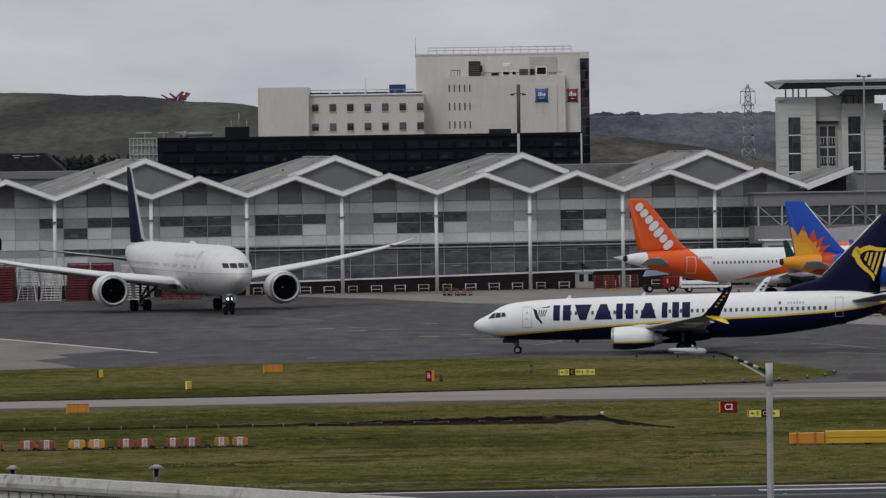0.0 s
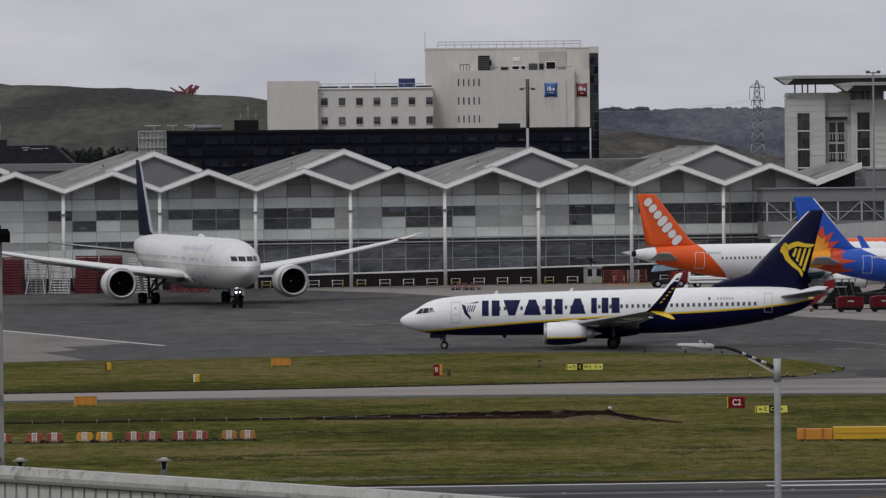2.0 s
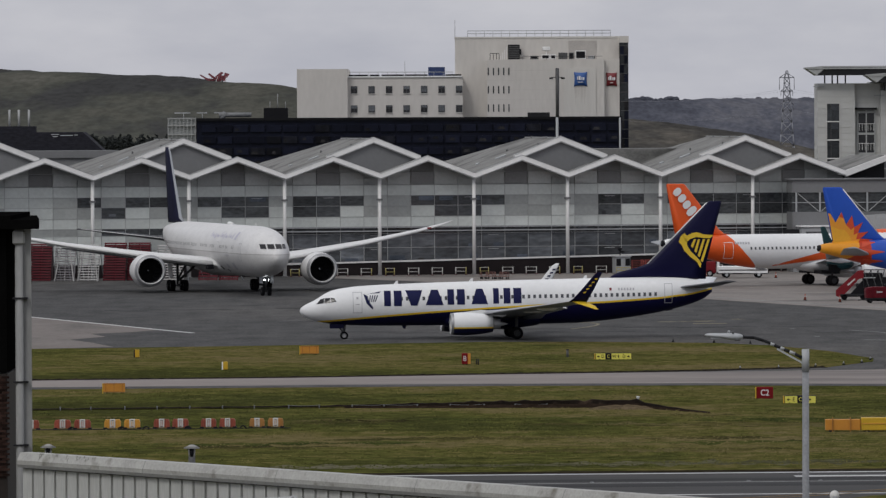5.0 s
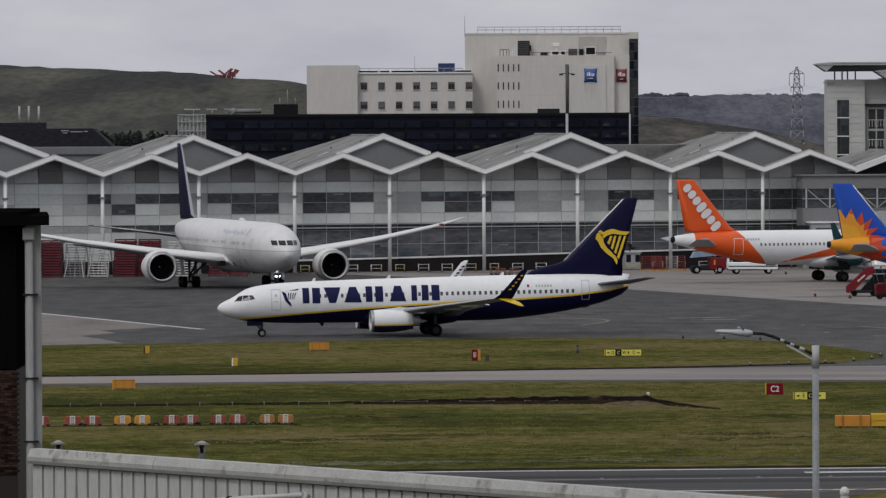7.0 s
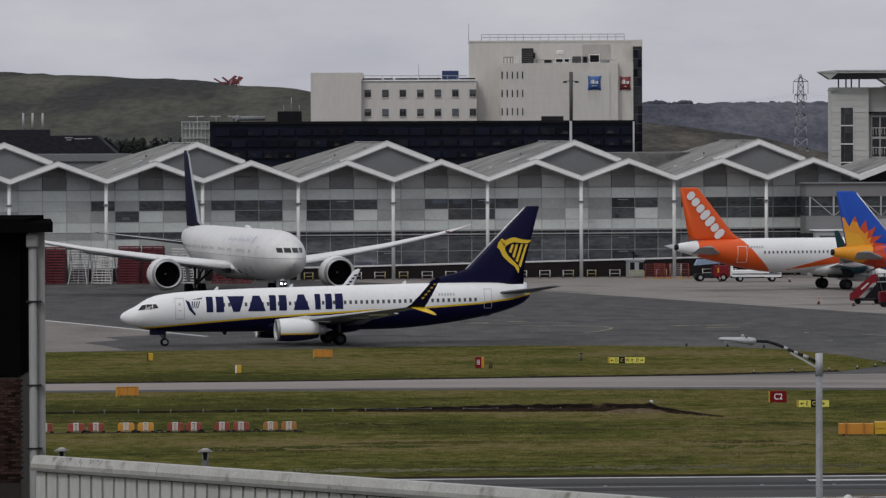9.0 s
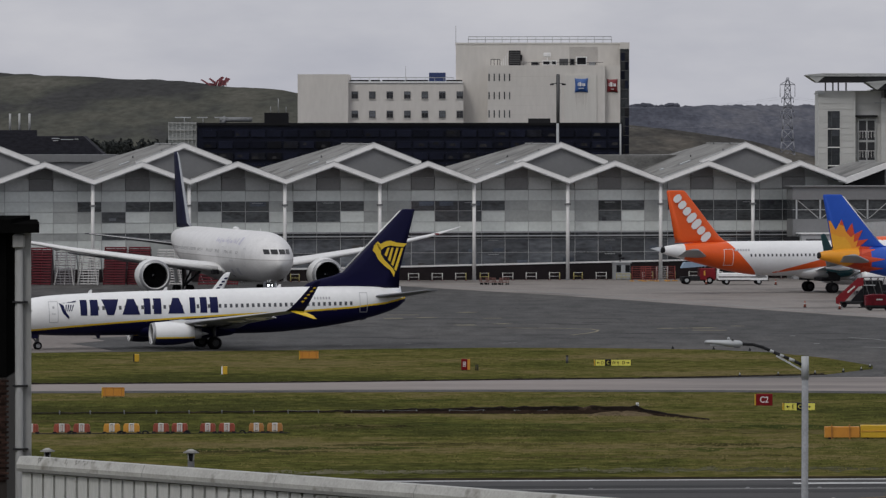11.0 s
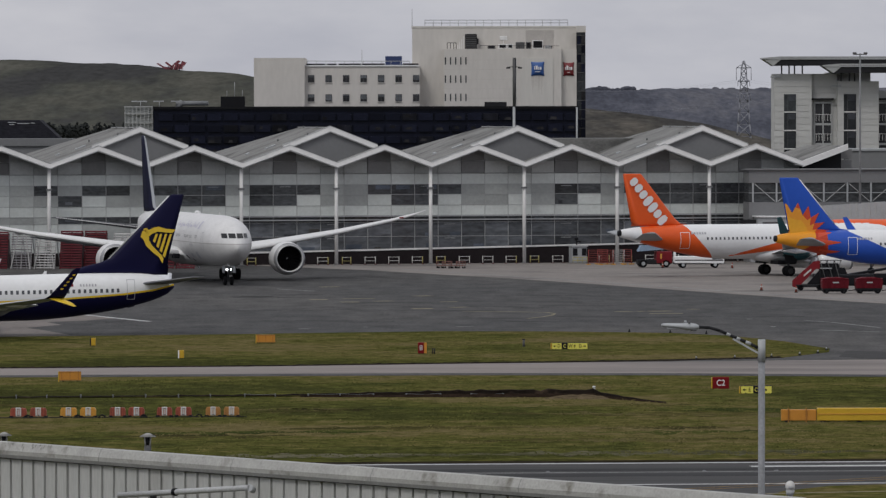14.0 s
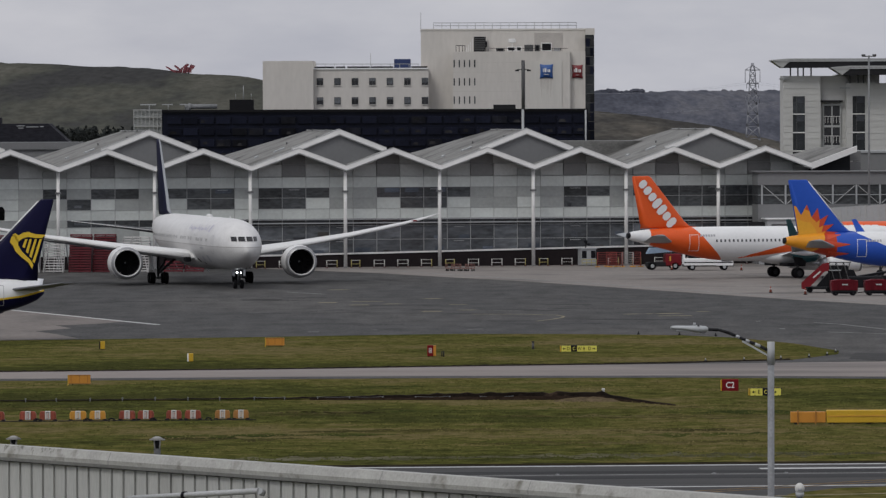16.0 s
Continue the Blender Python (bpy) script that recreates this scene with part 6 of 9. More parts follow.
# ---- parked airliners ----
FLAME = (0.66, 0.090, 0.014)
FLAME_PAINT = surface("flame_orange_gloss", FLAME, 0.4, vary=0.05, size=3, coat=0.05, spec=0.3)
AZURE = (0.018, 0.075, 0.40)
AZURE_PAINT = surface("azure_gloss", AZURE, 0.42, vary=0.06, size=3, coat=0.0, spec=0.2)
AMBER_PAINT = surface("amber_gloss", (0.68, 0.27, 0.02), 0.35, vary=0.06, size=3)
SUN_YELLOW = surface("sun_yellow_gloss", (0.70, 0.34, 0.02), 0.4, vary=0.06, size=3)
SCARLET_PAINT = surface("scarlet_gloss", (0.52, 0.055, 0.015), 0.35, vary=0.06, size=3)
TEAL_PAINT = surface("teal_gloss", (0.012, 0.075, 0.090), 0.35, vary=0.06, size=3)
TAIL_GREY = surface("tailplane_grey", (0.26, 0.27, 0.28), 0.4, vary=0.1, size=2)

A_HULL = [(0, 3.45, 3.35, 0.03), (0.2, 3.75, 3.0, 0.4), (0.7, 4.15, 2.62, 0.8), (1.6, 4.7, 2.25, 1.25), (2.6, 5.35, 2.02, 1.6), (4.0, 5.75, 1.85, 1.85), (6, 5.88, 1.78, 1.97), (24, 5.9, 1.76, 1.975),
          (27, 5.9, 1.98, 1.93), (30, 5.88, 2.55, 1.68), (33, 5.78, 3.3, 1.25), (35.5, 5.6, 3.95, 0.8), (36.9, 5.42, 4.35, 0.48), (37.5, 5.2, 4.55, 0.28)]


def parked_airliner(name, label, at, skin, fin_paint, stab_paint, tip_paint, cone_paint, cowl, last=26.9, aft=0.0, drop=0.0):
    p = thing(name, label, "airplane", group="parked airliners", at=at)
    hull = Hull(A_HULL)
    part("fuselage", hull.mesh(), skin, p)
    for s in (-1, 1):
        secs = [(11.2, s * 1.2, 2.3, 7.5, 0.9), (12.0, s * 1.9, 2.4, 6.6, 0.8), (15.2, s * 6.4, 2.95, 3.9, 0.45), (21.9, s * 16.6, 4.5, 1.6, 0.16)]
        w = part("wing", foil_loft(secs), WING_GREY, p)
        part("sharklet", foil_loft([(21.9, s * 16.6, 4.5, 1.6, 0.16), (22.6, s * 17.2, 5.0, 1.25, 0.12), (23.9, s * 17.8, 7.0, 0.6, 0.06)]), tip_paint, w)
        for y in (4.2, 8.0, 11.5):
            q = 1.5 if y < 5 else 0.8
            part("flap_fairing", revolve([(0, 0.02), (0.6, 0.3 * q), (1.8, 0.4 * q), (3.0, 0.2 * q), (3.6, 0.02)], (12.9 + 0.42 * y, s * y, 1.75 + 0.1 * y), n=12), tip_paint if y < 9 else WHITE_GLOSS, w)
        engine(p, s, (10.2, s * 5.75, 1.55), 4.4, 1.15, cowl, flat=0.04)
        part("pylon", prism([(11.6, s * 5.75 - 0.15, 2.65), (15.0, s * 5.75 - 0.15, 2.2), (15.8, s * 5.75 - 0.15, 2.7), (13.5, s * 5.75 - 0.15, 2.95)], (0, 0.3, 0)), WHITE_GLOSS, p)
        part("tailplane", foil_loft([(32.3 - aft, s * 0.6, 4.1, 3.9, 0.6), (32.7 - aft, s * 1.0, 4.15, 3.6, 0.6), (35.5 - aft, s * 6.0, 4.95, 1.7, 0.34), (35.9 - aft, s * 6.22, 5.0, 1.1, 0.16)]), stab_paint, p)
        gear_leg(p, 17.3, s * 3.8, 2.5, 0.62, 0.46, 0.95, (0,), (0, -s * 1.6), drop=drop)
        part("gear_door", prism([(16.6, s * 4.5, 1.3), (18.0, s * 4.5, 1.3), (18.2, s * 4.62, 2.4), (16.4, s * 4.62, 2.4)], (0, s * 0.06, 0)), DARK_METAL, p)
        part("gear_bay", box(16.2, 18.6, s * 2.4 - 1.2, s * 2.4 + 1.2, 1.15, 1.55, bevel=0.05), BLACK, p)
    gear_leg(p, 5.07, 0, 2.0, 0.38, 0.22, 0.5, (0,), (-1.0, 0), drop=drop)
    fin = part("fin", foil_loft([(27.6, 0, 5.75, 8.3, 0.2), (29.6, 0, 6.0, 6.2, 0.45), (30.3, 0, 6.6, 5.65, 0.45), (34.5, 0, 11.8, 2.4, 0.22), (34.75, 0, 11.96, 2.05, 0.12)], True), fin_paint, p)
    part("wing_fairing", revolve([(0, 0.05), (1.5, 0.85), (4, 1.1), (8, 1.1), (10.5, 0.7), (12, 0.05)], (9.5, 0, 2.25), n=24, sx=1.85), WHITE_GLOSS, p)
    part("tail_cone", revolve([(0, 0.40), (0.28, 0.36), (0.34, 0.30), (0.30, 0.02)], (37.2, 0, 4.89), n=16), cone_paint, p)
    window_row(p, hull, 6.6, last, 4.25, 0.533, 0.22, 0.32, JET_GLASS)
    return p, hull, fin


def stand(x, y, along, z=0.0):
    """The pose of a parked jet whose tail end is at x, y."""
    return pose(x + 37.5 * math.cos(radians(along)), y + 37.5 * math.sin(radians(along)), z, 0, 0, along - 180)


def parked():
    # aft orange, white hull: the boundary slants forward and down
    flame_skin = livery("orange_white_livery", [(FLAME, [(0, -4), (25.4, -4), (25.6, 1.75), (27.6, 3.7), (29.4, 5.8), (29.6, 13), (34.75, 13), (34.8, -4), (38, -4)]), (WHITE, None)])
    p, hull, fin = parked_airliner("orange_tailed_airliner", "white narrow-body airliner with an orange tail parked at its stand", stand(23.15, 769, 19.0, 0.3), flame_skin, FLAME_PAINT, TAIL_GREY, TEAL_PAINT, BLACK, WHITE_GLOSS, aft=0.5, drop=0.25)
    outline(p, hull, 29.05, 30.2, 3.05, 5.0, LETTER_WHITE, t=0.05)
    quads("belly_streak", p, hull, [[(17.2, 2.9), (23.9, 2.1), (23.9, 2.2), (17.2, 3.9)]], FLAME_PAINT, "orange streak low on the hull")
    quads("registration_bar", p, hull, [[(27.0 + 0.33 * k, 4.75), (27.22 + 0.33 * k, 4.75), (27.22 + 0.33 * k, 5.0), (27.0 + 0.33 * k, 5.0)] for k in range(6)], SEAM)
    # a slanting row of seven white blocks
    for s in (-1, 1):
        for k in range(7):
            x, z = 35.6 - 0.60 * k, 11.0 - 0.76 * k
            d, u = Vector((-0.62, 0, -0.74)).normalized(), Vector((-0.74, 0, 0.62)).normalized()
            c, hh = Vector((x, s * 0.25, z)), (0.56 if k in (0, 1, 2, 5) else 0.74)
            a, b = 0.41, hh * 0.95
            q = [c + d * a * ca + u * b * cb for ca, cb in ((-1, -0.5), (-0.5, -1), (0.5, -1), (1, -0.5), (1, 0.5), (0.5, 1), (-0.5, 1), (-1, 0.5))]
            part("title_block", prism([tuple(v) for v in q], (0, s * 0.03, 0)), LETTER_WHITE, fin)
    # sunburst jet
    azure_skin = livery("azure_white_livery", [((0.42, 0.04, 0.012), [(0, -4), (31.4, -4), (31.5, 13), (32.5, 13), (32.7, 5.2), (33.6, 3.9), (34.8, 3.3), (38, 3.2)]), ((0.66, 0.27, 0.02), [(0, -4), (31.4, -4), (31.5, 13), (38, 13)]), (AZURE, [(0, -4), (19.8, -4), (20, 1.7), (24.1, 3.5), (28.8, 5.7), (29.4, 13), (38, 13)]), (WHITE, None)])
    p, hull, fin = parked_airliner("sunburst_tailed_airliner", "airliner with a blue tail and orange sunburst parked at its stand", stand(40.7, 752, 11.5), azure_skin, AZURE_PAINT, TAIL_GREY, AZURE_PAINT, DARK_METAL, WHITE_GLOSS, 25.6, aft=1.2)
    outline(p, hull, 28.0, 29.1, 3.0, 5.05, LETTER_WHITE, t=0.05)
    part("leading_edge", foil_loft([(30.2, 0, 6.6, 0.28, 0.24), (34.42, 0, 11.75, 0.22, 0.14)], True), LETTER_WHITE, fin)
    quads("scarlet_ray", p, hull, [[(32.4, 2.9), (32.4, 3.7), (30.1, 3.42), (30.05, 3.36)], [(32.6, 3.9), (32.6, 4.9), (30.0, 4.5), (29.95, 4.42)], [(32.6, 5.0), (32.4, 5.7), (30.9, 5.62), (30.9, 5.55)]], SCARLET_PAINT, lift=0.018)
    star = [(35.65, 5.3), (35.9, 6.6), (36.3, 8.95), (36.05, 8.9), (35.43, 7.86), (34.73, 9.06), (34.17, 7.59), (33.47, 8.66), (33.19, 7.32), (32.21, 7.86), (32.77, 6.65), (31.51, 6.79), (32.49, 5.98), (30.95, 5.85), (31.5, 5.3)]
    tips = ([(34.98, 8.5), (34.73, 9.06), (34.45, 8.33)], [(34.17, 7.59), (33.47, 8.66), (33.19, 7.32), (33.6, 7.0)], [(33.19, 7.32), (32.21, 7.86), (32.77, 6.65), (33.3, 6.4)], [(32.77, 6.65), (31.51, 6.79), (32.49, 5.98), (33.0, 5.9)], [(32.49, 5.98), (30.95, 5.85), (31.5, 5.3), (32.9, 5.3)])
    for s in (-1, 1):
        part("sun_disc", prism([(x, s * 0.235, z) for x, z in star], (0, s * 0.02, 0)), AMBER_PAINT, fin)
        part("sun_core", prism([(x, s * 0.245, z) for x, z in ((35.62, 5.3), (35.85, 6.4), (36.0, 7.5), (35.1, 7.1), (34.3, 7.0), (33.7, 6.2), (33.4, 5.3))], (0, s * 0.02, 0)), SUN_YELLOW, fin)
        for q in tips:
            part("sun_ray", prism([(x, s * 0.245, z) for x, z in q], (0, s * 0.02, 0)), SCARLET_PAINT, fin)
    quads("registration_bar", p, hull, [[(26.2 + 0.33 * k, 4.75), (26.42 + 0.33 * k, 4.75), (26.42 + 0.33 * k, 5.0), (26.2 + 0.33 * k, 5.0)] for k in range(6)], SEAM)
    # a third jet with an orange crown, mostly hidden behind it
    crown = livery("orange_crown_livery", [(WHITE, [(0, 4.7), (38, 4.7)]), (FLAME, None)])
    p, hull, fin = parked_airliner("orange_crowned_airliner", "white airliner with an orange crown behind the other jets", pose(46.5, 823, 0, 0, 0, 6), crown, FLAME_PAINT, TAIL_GREY, FLAME_PAINT, BLACK, FLAME_PAINT)
    quads("title_block", p, hull, [[(3.2 + 1.0 * k, 4.85), (3.95 + 1.0 * k, 4.85), (3.95 + 1.0 * k, 5.45), (3.2 + 1.0 * k, 5.45)] for k in range(7)], LETTER_WHITE, "white title shapes", sides=(-1,))


parked()


# ---- airfield signs, boards and barriers ----
def legs(parent, xs, z, y=0.0):
    for x in xs:
        part("leg", tube((x, y, 0), (x, y, z), 0.035, n=6), DARK_METAL, parent)


def sign_panel(name, label, at, widths, height, base, colors, texts, group=""):
    """A framed airfield sign built of panels side by side."""
    s = thing(name, label, "sign", group, at=at)
    total = sum(widths)
    x = -total / 2
    part("housing", box(-total / 2 - 0.04, total / 2 + 0.04, 0.0, 0.3, base - 0.03, base + height + 0.04, bevel=0.03), SIGN_RED if len(colors) == 1 else DARK_METAL, s)
    part("side_plate", box(-total / 2 - 0.12, -total / 2 - 0.04, 0.0, 0.3, base, base + height), YELLOW, s)
    for w, c, text in zip(widths, colors, texts):
        f = part("panel", box(x, x + w, -0.03, 0.02, base, base + height), {"y": SIGN_YELLOW, "k": BLACK, "r": SIGN_RED}[c], s)
        cx, cz = x + w / 2, base + height / 2
        ink = BLACK if c == "y" else SIGN_YELLOW if c == "k" else LETTER_WHITE
        letters = text.replace("<", "").replace(">", "").replace("^", "")
        off = 0.18 if "<" in text else -0.18 if (">" in text or "^" in text) else 0
        if letters:
            write("letter", letters, height * 0.78, ink, pose(cx + (off if len(text) > 1 and letters != text else 0), -0.04, cz), f)
        if letters != text:
            d = -1 if "<" in text else 1
            ax = cx - off if letters else cx
            q = height * 0.22
            if "^" in text:
                arrow = [(ax - q * 0.9, cz), (ax, cz + q * 1.3), (ax + q * 0.9, cz), (ax + q * 0.25, cz), (ax + q * 0.25, cz - q * 1.2), (ax - q * 0.25, cz - q * 1.2), (ax - q * 0.25, cz)]
            else:
                arrow = [(ax + d * q * 1.2, cz), (ax, cz + q * 0.9), (ax, cz + q * 0.25), (ax - d * q * 1.2, cz + q * 0.25), (ax - d * q * 1.2, cz - q * 0.25), (ax, cz - q * 0.25), (ax, cz - q * 0.9)]
            part("arrow", prism([(a, -0.045, b) for a, b in arrow], (0, 0.014, 0)), ink, f)
        x += w
    legs(s, (-total * 0.35, total * 0.35), base, 0.15)
    return s


sign_panel("taxiway_sign", "red holding position sign with white lettering", pose(21.35, 465.3, 0), [1.12], 0.78, 0.02, ["r"], ["C2"])
sign_panel("taxiway_sign", "yellow and black taxiway direction sign with arrows", pose(23.48, 457.3, 0), [0.86, 0.44, 0.86], 0.5, 0.02, ["y", "k", "y"], ["<E", "C", ">"])
sign_panel("taxiway_sign", "long yellow and black taxiway direction sign", pose(12.25, 541.3, 0), [0.78, 0.52, 0.8, 0.84], 0.5, 0.02, ["y", "k", "y", "y"], ["<D", "C", "W^", "D>"])


def red_marker():
    s = thing("stop_marker", "small red sign box with a pale framed mark", "sign", at=pose(-0.1, 530.6, 0.0))
    f = part("housing", box(-0.3, 0.2, 0, 0.4, 0.08, 0.98, bevel=0.03), SIGN_RED, s)
    part("side_plate", box(0.2, 0.42, 0.02, 0.38, 0.1, 0.96), ORANGE, s)
    bm = bmesh.new()
    for x0, x1, z0, z1 in ((-0.16, -0.12, 0.35, 0.75), (0.02, 0.06, 0.35, 0.75), (-0.16, 0.06, 0.35, 0.39), (-0.16, 0.06, 0.71, 0.75), (-0.08, -0.02, 0.47, 0.63)):
        add_box(bm, x0, x1, -0.02, 0.01, z0, z1)
    part("framed_mark", bm, LETTER_WHITE, f)
    legs(s, (-0.2, 0.1), 0.1, 0.2)
    for x in (0.9, 1.05):
        part("peg", tube((x, 0, 0), (x, 0, 0.5), 0.05, n=6), DARK_METAL, s)


red_marker()


OCHRE_DARK = surface("weathered_ochre", (0.30, 0.13, 0.02), 0.7, vary=0.3, size=0.5)


def sign_back(x, y, w, h, label, material):
    s = thing("sign_back", label, "sign", "sign backs", at=pose(x, y, 0))
    part("housing", box(-w / 2, w / 2, 0, 0.28, 0.12, 0.02 + h, bevel=0.03), material, s)
    for z in (0.12, h - 0.03):
        part("rim", box(-w / 2, w / 2, -0.025, 0.0, z, z + 0.05), OCHRE_DARK, s)
    part("end_plate", box(-w / 2 - 0.06, -w / 2, 0.02, 0.26, 0.02, 0.02 + h), YELLOW, s)
    for k in range(3):
        part("batten", box(-w / 2 + 0.2 + k * (w - 0.4) / 2 - 0.02, -w / 2 + 0.2 + k * (w - 0.4) / 2 + 0.02, -0.03, 0, 0.12, 0.02 + h), OCHRE_DARK, s)
    legs(s, (-w * 0.33, w * 0.33), 0.16, 0.14)


sign_back(-13.42, 555.0, 1.6, 0.76, "orange back of an airfield sign on the grass", ORANGE)
sign_back(-26.0, 478.6, 1.62, 0.76, "weathered orange back of an airfield sign", ORANGE)


def marker_post(x, y, label):
    s = thing("marker_box", label, "marker", "yellow marker boxes", at=pose(x, y, 0))
    part("body", box(-0.16, 0.22, 0, 0.3, 0.08, 0.72, bevel=0.03), YELLOW, s)
    part("face", box(-0.26, -0.16, 0.0, 0.3, 0.08, 0.7), WHITE_PAINT if y < 540 else DARK_METAL, s)
    legs(s, (-0.05, 0.12), 0.1, 0.15)


marker_post(-27.9, 549.4, "small yellow marker box on the grass")
marker_post(-19.4, 521.5, "small yellow marker box with a white face")


def grey_post():
    s = thing("marker_stub", "short grey marker post in the grass", "marker", at=pose(8.5, 547, 0))
    part("stub", tube((0, 0, 0), (0, 0, 0.6), 0.11, 0.09, n=10), MAST_GREY, s)
    part("cap", tube((0, 0, 0.6), (0, 0, 0.68), 0.13, n=10), DARK_METAL, s)


grey_post()
for x, y in ((21.85, 518.8), (25.0, 520.4), (28.1, 523.2), (30.6, 527.2), (32.3, 531.0), (33.4, 537.4), (18.5, 581.8), (22.1, 580.0), (25.2, 577.0)):
    s = thing("edge_light", "small taxiway edge light on a dark base", "edge light", "taxiway edge lights", at=pose(x, y, 0.03))
    part("base", tube((0, 0, 0), (0, 0, 0.12), 0.13, 0.09, n=10), DARK_METAL, s)
    part("lens", tube((0, 0, 0.12), (0, 0, 0.27), 0.055, 0.035, n=8), DARK_METAL if y > 545 else GREY_PAINT, s)


FADED_WHITE = surface("faded_white_plastic", (0.48, 0.47, 0.45), 0.6, vary=0.2, size=0.3)


def barrier(x0, x1, y, paint, label):
    w = x1 - x0
    s = thing("water_barrier", label, "barrier", "barriers in the grass", at=pose((x0 + x1) / 2, y, 0))
    body = part("body", prism([(-w / 2, 0.04, 0.08), (w / 2, 0.04, 0.08), (w / 2, 0.04, 0.48), (w / 2 - 0.08, 0.04, 0.64), (-w / 2 + 0.08, 0.04, 0.64), (-w / 2, 0.04, 0.48)], (0, 0.30, 0)), paint, s)
    for side in (-1, 1):
        for k in range(3):
            x = side * (w / 2 - 0.07 - 0.115 * k)
            top = 0.52 if k == 0 else 0.62
            part("rib", box(x - 0.035, x + 0.035, 0.0, 0.38, 0.1, top, bevel=0.015), paint, body)
    part("white_band", box(-0.18, 0.18, -0.012, 0.39, 0.1, 0.65, bevel=0.02), FADED_WHITE, body, "white reflective band")
    for x in (-0.065, 0.035):
        part("band_mark", box(x, x + 0.03, -0.02, -0.01, 0.2, 0.54), paint, body)
    for z in (0.16, 0.58):
        part("band_mark", box(-0.09, 0.09, -0.02, -0.01, z - 0.02, z + 0.02), RIM_GREY, body)
    for x in (-w / 2 + 0.06, w / 2 - 0.06):
        part("foot", box(x - 0.13, x + 0.13, -0.05, 0.43, 0, 0.13, bevel=0.03), BLACK, s)


OCHRE = surface("ochre_plastic", (0.55, 0.27, 0.035), 0.5, vary=0.12, size=1)
AMBER_PLASTIC = surface("amber_plastic", (0.36, 0.17, 0.045), 0.6, vary=0.2, size=0.6)
BRICKRED = surface("brick_red_plastic", (0.27, 0.060, 0.034), 0.6, vary=0.3, size=0.4, per_object=0.2)
for k, (x0, x1) in enumerate(((-28.95, -27.9), (-26.91, -25.84), (-25.62, -24.55), (-23.66, -22.59), (-22.37, -21.33), (-20.45, -19.41), (-19.23, -18.19), (-17.38, -16.38), (-16.16, -15.12), (-14.2, -13.23), (-13.01, -12.01))):
    y = 425.4 + 0.075 * x0
    paint, word = (OCHRE, "ochre") if k in (3, 4) else (AMBER_PLASTIC, "faded amber") if k > 8 else (BRICKRED, "red")
    barrier(x0, x1, y, paint, word + " and white water-filled barrier on the grass")


def ground_hose():
    """A pale hose and loose dark loops lying along the barriers."""
    rng = random.Random(31)
    h = thing("ground_hose", "thin grey hose lying along the barriers", "hose", at=pose(0, 0, 0))
    pts = [(x, 424.3 + 0.075 * x + rng.uniform(-0.25, 0.25), 0.06) for x in np.linspace(-34, -11.5, 32)]
    part("hose", swept(pts, 0.035, 6), DARK_METAL, h)
    for x in (-25.75, -22.5, -18.2, -20.9, -14.6):
        loop = [(x + 0.2 * math.cos(a), 424.6 + 0.075 * x, 0.2 * math.sin(a)) for a in np.linspace(0, math.pi, 8)]
        part("loop", swept(loop, 0.055, 6), BLACK, h)


ground_hose()


def yellow_barrier():
    s = thing("long_barrier", "long yellow barrier with an orange end section", "barrier", at=pose(0.05, 415.8, 0))
    part("orange_section", box(22.9, 25.15, 0, 0.5, 0.1, 0.8, bevel=0.03), ORANGE, s)
    part("yellow_section", box(25.2, 48, -0.1, 0.6, 0.1, 0.9, bevel=0.03), YELLOW, s)
    for x in (23.32, 24.46):
        part("post", box(x, x + 0.07, -0.1, 0.0, 0.0, 0.92), OCHRE_DARK, s)
    for x in (31, 37, 43):
        part("strap", box(x, x + 0.1, -0.14, -0.1, 0.1, 0.88), OCHRE, s)
    for x in np.arange(23.3, 47, 2.3):
        part("foot", box(x - 0.15, x + 0.15, -0.05, 0.55, 0, 0.12), DARK_METAL, s)
    part("ledge", box(25.2, 48, -0.14, -0.1, 0.5, 0.56), OCHRE, s)


yellow_barrier()


